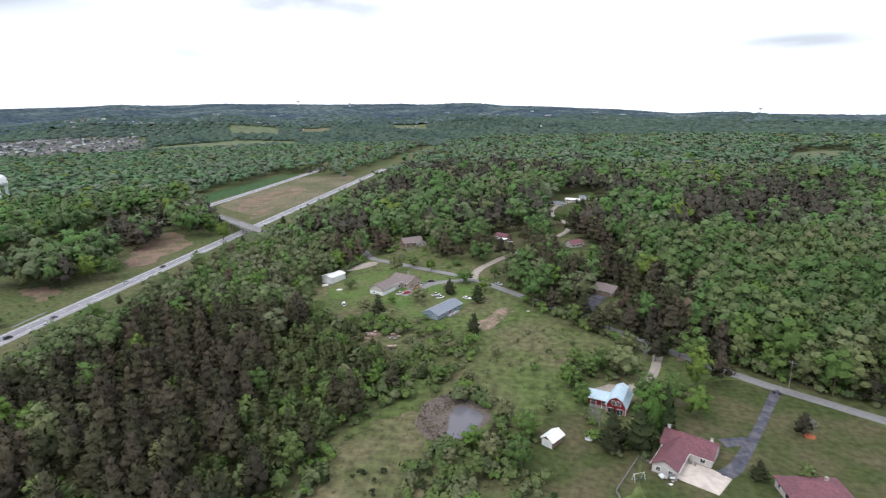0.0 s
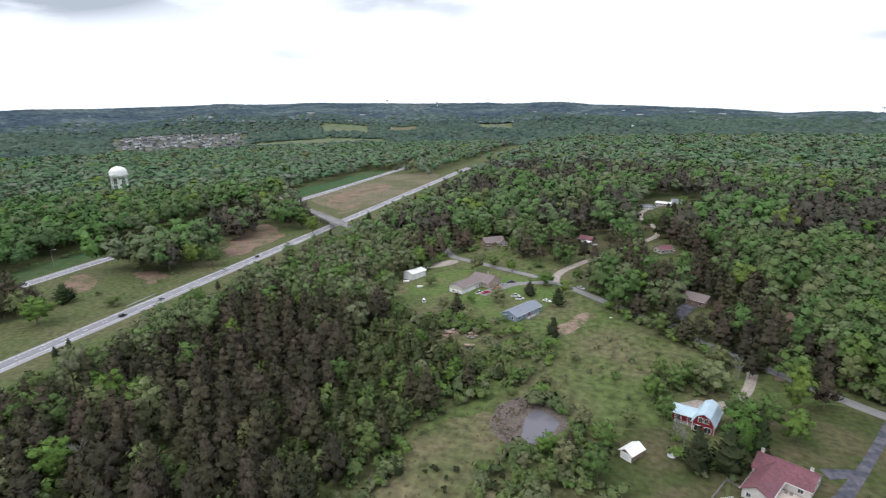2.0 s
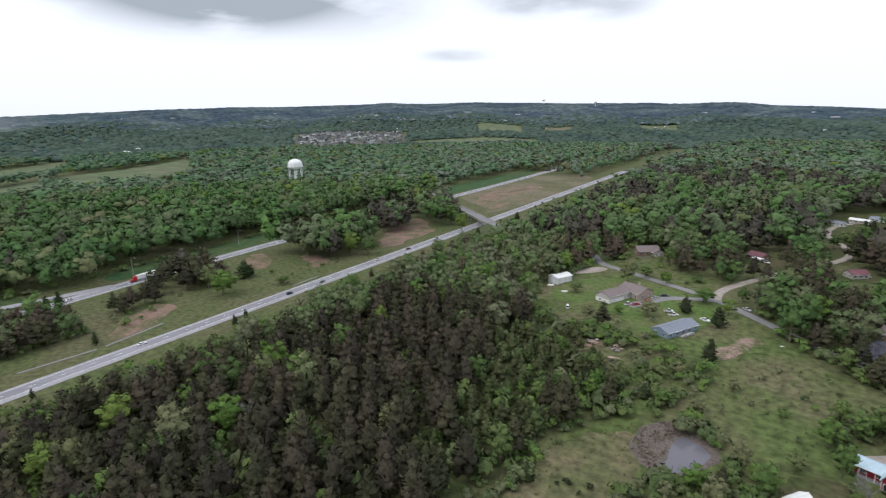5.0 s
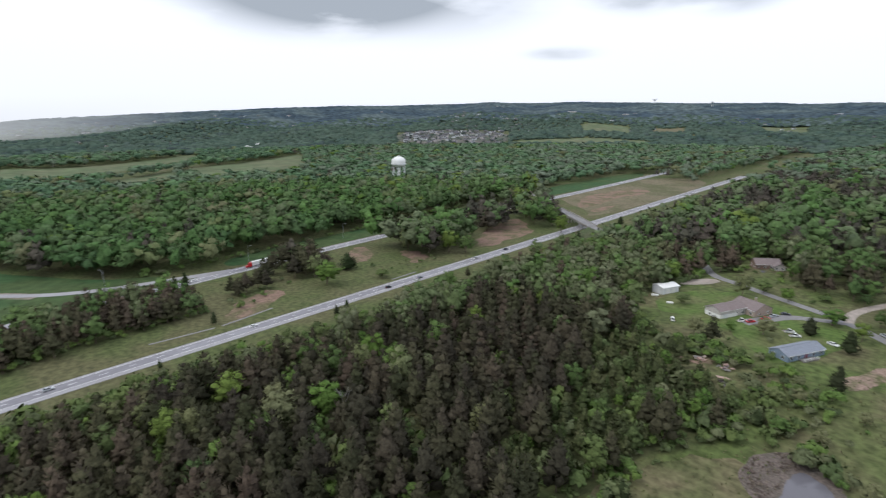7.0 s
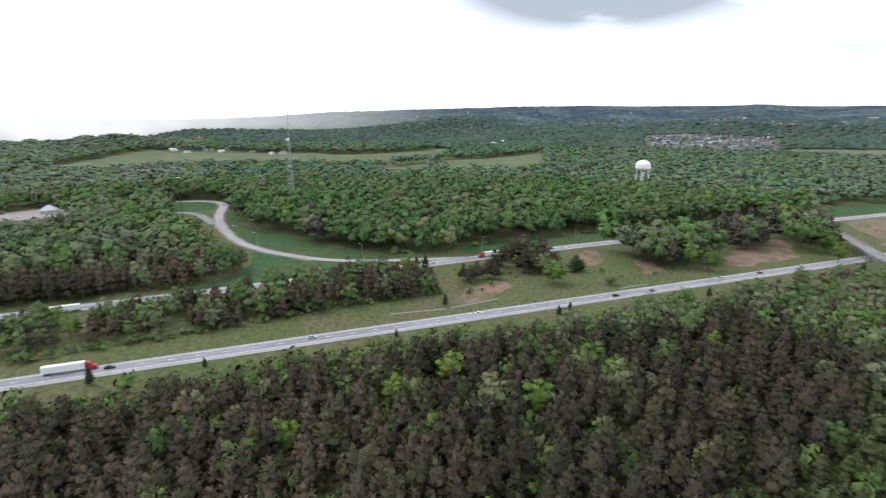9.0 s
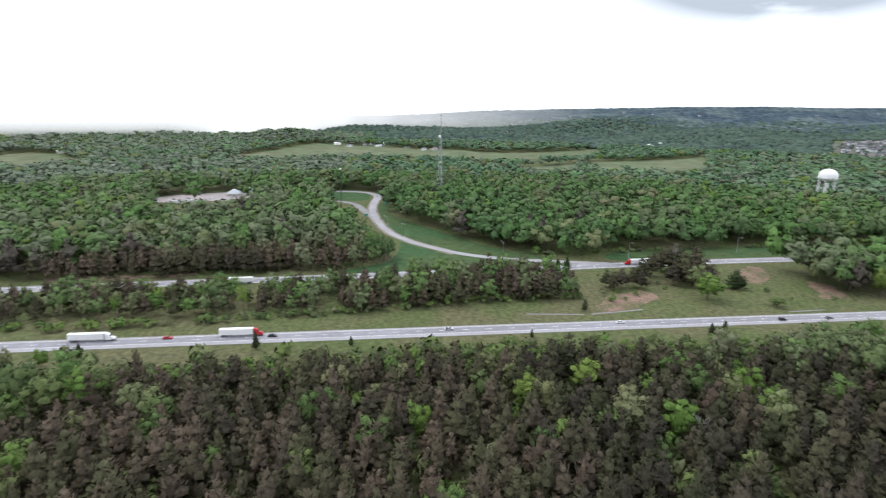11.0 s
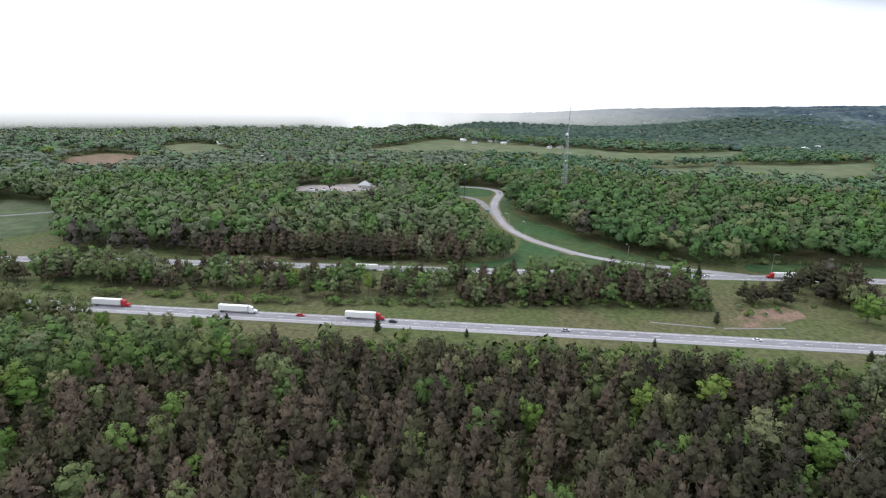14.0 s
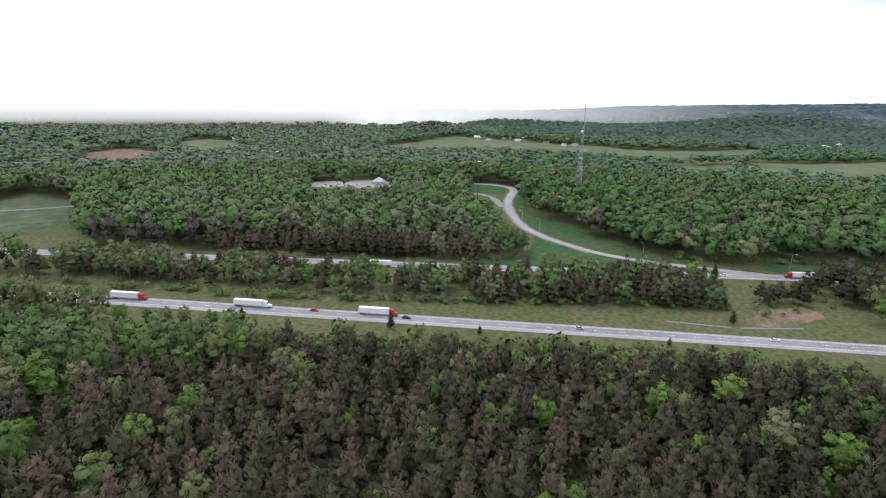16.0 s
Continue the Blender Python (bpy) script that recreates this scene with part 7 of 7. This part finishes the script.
scrub("scrub", [(-36, 292), (-24, 284), (0, 260), (24, 238), (36, 226), (30, 222), (14, 236), (-10, 258), (-30, 284)], 3.6, 1.0, 2.0, 23, "bushes between meadow and country road", 0.85)
scrub("young_pines", YOUNG_STAND, 4.6, 0.36, 0.62, 41, "young olive-green pines in a dense stand", 0.85, YOUNG, forms=[brown_pine(300 + k, 1)[1] for k in range(5)])
# the understorey that closes the foot of the near wood
scrub("undergrowth", [(-60, 20), (-80, -60), (-120, -95), (-170, -110), (-232, -90), (-244, 0), (-232, 100), (-205, 180), (-160, 232), (-110, 232), (-84, 208), (-64, 172), (-70, 140), (-75, 95)], 6.0, 0.7, 1.5, 17, "dim undergrowth beneath the pines", 0.6, forms=[shrub(80 + k, 2)[1] for k in range(4)])
scrub("saplings", [(-60, 20), (-80, -60), (-120, -95), (-170, -110), (-232, -90), (-244, 0), (-232, 100), (-205, 180), (-160, 232), (-110, 232), (-84, 208), (-64, 172), (-70, 140), (-75, 95)], 8.0, 1.6, 3.4, 29, "green saplings growing up between the pines", 0.55, forms=[shrub(80 + k, 2)[1] for k in range(4)])


scrub("estate_trees", ESTATE_LAND, 34, 2.0, 4.5, 33, "garden trees of the distant estate", 0.6, FARWOOD, forms=[shrub(80 + k, 2)[1] for k in range(4)])


# ---- pond ----
def pond():
    water = bpy.data.materials.new("pond_water")
    water.use_nodes = True
    b = water.node_tree.nodes["Principled BSDF"]
    # the reflection of the pale sky is put into this base colour
    b.inputs["Base Color"].default_value, b.inputs["Roughness"].default_value, b.inputs["IOR"].default_value = (0.13, 0.125, 0.14, 1), 0.04, 1.33
    mud = material("reed_mud", (0.125, 0.10, 0.086), 0.95, vary=0.35, scale=1.2, bump=0.6, second=(0.10, 0.085, 0.070), second_scale=0.35)
    patch("pond_bank", [(-48, 152), (-48, 166), (-42, 176), (-33, 174), (-23, 165), (-24, 158), (-30, 147), (-37, 144)], mud, "brown muddy bank with dead reeds", "bank", 0.09, 0.6)
    patch("water", [(-37, 164), (-35, 168), (-30, 166), (-24.5, 162), (-30, 148.5), (-35.5, 146), (-36, 154)], water, "still grey pond water", "water", 0.14, 0.3)
    reeds = material("dead_reeds", (0.1, 0.1, 0.1), 0.95, vary=0.2, scale=2, spec=0.05, tint=[(0.150, 0.118, 0.100), (0.125, 0.098, 0.085), (0.175, 0.145, 0.115)])
    scrub("reeds", [(-47, 152), (-47, 166), (-41, 175), (-33, 172), (-38, 166), (-37, 152), (-38, 146)], 1.1, 0.12, 0.32, 21, "dead brown reeds beside the pond", 0.8, reeds)


pond()


# ---- yard things ----
def fence(points, label, height=1.3):
    x0, y0 = points[0]
    f = thing("fence", x0, y0, 0, label, "fence")
    base = float(ground(x0, y0))
    for (ax, ay), (bx, by) in zip(points, points[1:]):
        n = max(2, int(math.hypot(bx - ax, by - ay) / 2.4))
        for k in range(n + 1):
            x, y = ax + (bx - ax) * k / n, ay + (by - ay) * k / n
            part("post", box(x - x0 - 0.07, x - x0 + 0.07, y - y0 - 0.07, y - y0 + 0.07, -0.4, height), WOODGREY, f)
        for z in (0.35, 0.7, 1.05):
            part("rail", tube([(ax - x0, ay - y0, z), (bx - x0, by - y0, z)], 0.07, 4), WOODGREY, f)


fence([(24.5, 147), (21.5, 149.5), (14.2, 132.8), (15.5, 129), (31, 127)], "grey board fence round the back lawn")
g = thing("play_frame", 20.5, 139.3, 30, "pale garden play frame on a lawn", "play frame")
for sx in (-1.6, 1.6):
    for sy in (-0.9, 0.9):
        part("leg", tube([(sx, sy, -0.2), (sx, 0, 2.2)], 0.06, 6), OFFWHITE, g)
part("crossbar", tube([(-1.8, 0, 2.2), (1.8, 0, 2.2)], 0.06, 6), OFFWHITE, g)
for sx in (-0.7, 0.7):
    part("swing_seat", box(sx - 0.3, sx + 0.3, -0.14, 0.14, 0.5, 0.56), PAINTS["blue"], g)
g = thing("paddling_pool", 7.7, 156.3, 0, "pale round garden pool on the lawn", "pool")
part("rim", lathe([(1.0, 0), (1.3, 0), (1.3, 0.4), (1.15, 0.5), (1.0, 0.4)], 20), OFFWHITE, g)
part("liner", lathe([(0.02, 0.18), (1.0, 0.2), (1.0, 0.24), (0.02, 0.24)], 20), PATIO, g)
g = thing("garden_bed", 73, 171.5, 0, "round bed of orange mulch under a bare tree", "garden bed")
part("mulch", lathe([(1.9, -0.1), (1.9, 0.1), (1.2, 0.28), (0.1, 0.32)], 18), material("orange_mulch", (0.32, 0.10, 0.045), 0.95, vary=0.3, scale=3), g)


def junk(x, y, label, seed, mats):
    """A heap of boards, sheets and drums."""
    rng = random.Random(seed)
    h = thing("junk_heap", x, y, 0, label, "rubbish heap")
    for k in range(16):
        a, q = rng.uniform(0, 6.28), rng.uniform(0, 3.0)
        w, d, t = rng.uniform(0.5, 2.2), rng.uniform(0.4, 1.4), rng.uniform(0.06, 0.7)
        p = part("scrap", box(-w / 2, w / 2, -d / 2, d / 2, 0, t, 0.02), mats[k % len(mats)], h)
        p.matrix_basis = pose(q * math.cos(a), q * math.sin(a), rng.uniform(0, 0.9), rng.uniform(-16, 16), rng.uniform(-16, 16), rng.uniform(0, 180))


PINKBOARD = material("pinkish_boards", (0.36, 0.25, 0.21), 0.9, vary=0.25, scale=2.0)
junk(-86, 219, "heap of tan rubble and boards in scrub", 3, [PINKBOARD, TANWALL, WOODGREY])
junk(-76, 217.5, "broken pinkish boards in scrub", 4, [PINKBOARD, WOODGREY, BROWNROOF])
junk(29.5, 141.5, "pale stones and boards heaped beside the beige house", 9, [BEIGE, WOODGREY, OFFWHITE])
h = thing("ruined_shed", -72, 206, 30, "collapsed dark shed with pinkish roof sheet", "shed")
for sx, sy, z in ((-1.6, -1.2, 2.1), (1.6, -1.2, 1.5), (1.6, 1.2, 1.9), (-1.6, 1.2, 2.3)):
    part("post", box(sx - 0.1, sx + 0.1, sy - 0.1, sy + 0.1, -0.3, z), WOODGREY, h)
p = part("roof", box(-2.3, 2.3, -1.9, 1.9, 0, 0.12), PINKBOARD, h, "pinkish roof sheet")
p.matrix_basis = pose(0, 0, 1.95, -14, 6, 0)
p = part("wall", box(-1.7, 1.7, -1.35, -1.25, 0, 1.6), DARKROOF, h)
p = part("fallen_wall", box(-2.2, 2.2, -0.06, 0.06, 0, 1.8), DARKROOF, h)
p.matrix_basis = pose(0.3, -1.9, 0.1, 58, 0, 10)
junk(-70, 203.5, "dark scrap beside a collapsed shed", 6, [DARKMETAL, WOODGREY, DARKROOF])
junk(-119, -50, "blue and black scrap in a forest gap", 7, [PAINTS["blue"], DARKMETAL, PAINTS["grey"], OFFWHITE])
for x, y, w in ((-128.6, 279.7, 1.6), (-141.5, 288.5, 1.8), (-20, 262, 0.7)):
    g = thing("trash_bag" if w < 1 else "small_trailer", x, y, 30, "small white object lying on the grass", "clutter")
    part("body", box(-w, w, -w * 0.5, w * 0.5, 0.0, w * 0.45, 0.08), WHITE, g)


# ---- poles and wires ----
def power_line():
    spots = [(-36, 297.5), (10, 259), (40, 233.5), (77.5, 203), (112, 183)]
    for x, y in spots:
        t = thing("utility_pole", x, y, -40, "weathered wooden utility pole beside the country road", "utility pole", "utility poles")
        part("pole", tube([(0, 0, -1.0), (0, 0, 10.5)], (0.16, 0.11), 8), WOODGREY, t)
        part("crossarm", box(-1.1, 1.1, -0.06, 0.06, 9.7, 9.85), WOODGREY, t)
        for sx in (-0.95, 0, 0.95):
            part("insulator", lathe([(0.05, 9.85), (0.08, 9.95), (0.04, 10.05)], 8), OFFWHITE, t)
    for (ax, ay), (bx, by) in zip(spots, spots[1:]):
        w = thing("power_cable", ax, ay, 0, "thin dark power cables between poles", "cable", "cables")
        d = Vector((bx - ax, by - ay, 0))
        n = Vector((-d.y, d.x, 0)).normalized()
        for s in (-0.95, 0.95):
            pts = [tuple(d * (k / 10) + n * s + Vector((0, 0, 10.0 - 4 * 0.9 * (k / 10) * (1 - k / 10)))) for k in range(11)]
            part("wire", tube(pts, 0.02, 4), DARKMETAL, w)


power_line()


# ---- road markings ----
def markings():
    for shift, road in ((0.9, near_road),):
        for s, nm in ((-3.55, "edge_line"), (3.55, "edge_line")):
            ribbon(nm, NEAR_WAY, 0.22, PAINT, 0.175, road, 60, shift=shift + s)
    me = bpy.data.meshes.new("lane_dash")
    bm = box(-0.11, 0.11, -1.6, 1.6, -0.02, 0.012)
    bm.to_mesh(me)
    bm.free()
    me.materials.append(PAINT)
    y = -420.0
    turn = math.degrees(math.atan(0.0832))
    while y < 640:
        shared("lane_dash", me, near_road, pose(-269.2 - 0.0832 * y - 0.9, y, float(ground(-269.2 - 0.0832 * y, y)) + 0.215, 0, 0, turn))
        y += 12.15
    line = rounded(FAR_WAY)
    for s in (-3.6, 3.6):
        ribbon("edge_line", line, 0.24, PAINT, 0.178, far_road, 12, shift=-0.9 + s)
    seg = np.hypot(*np.diff(line, axis=0).T)
    d = np.r_[0, np.cumsum(seg)]
    at = 30.0
    while at < d[-1] - 30:
        x, yy = np.interp(at, d, line[:, 0]), np.interp(at, d, line[:, 1])
        x2, y2 = np.interp(at + 4, d, line[:, 0]), np.interp(at + 4, d, line[:, 1])
        a = math.atan2(y2 - yy, x2 - x)
        shared("lane_dash", me, far_road, pose(x + 0.9 * math.sin(a), yy - 0.9 * math.cos(a), float(ground(x, yy)) + 0.22, 0, 0, math.degrees(a) - 90))
        at += 12.2


markings()
for line, label in (([(-295, 66), (-294.5, 82), (-294.2, 99)], "pale concrete drainage channel in the median"), ([(-294.6, 103), (-298, 120), (-302, 136)], "pale concrete drainage channel in the median"), ([(-298, 222), (-301, 246)], "pale concrete drainage channel in the median")):
    tagged(ribbon("drain_channel", line, 1.3, COUNTRY, 0.16, step=4), label, "channel", kind="structure")


for x, y in ((71.0, 197.4), (72.6, 196.6)):
    g = thing("wheeled_bin", x, y, 25, "black wheeled bin at the end of the drive", "bin", "bins")
    part("body", box(-0.32, 0.32, -0.36, 0.36, 0.05, 1.0, 0.04), DARKMETAL, g)
    part("lid", box(-0.35, 0.35, -0.4, 0.4, 1.0, 1.07, 0.02), DARKMETAL, g)
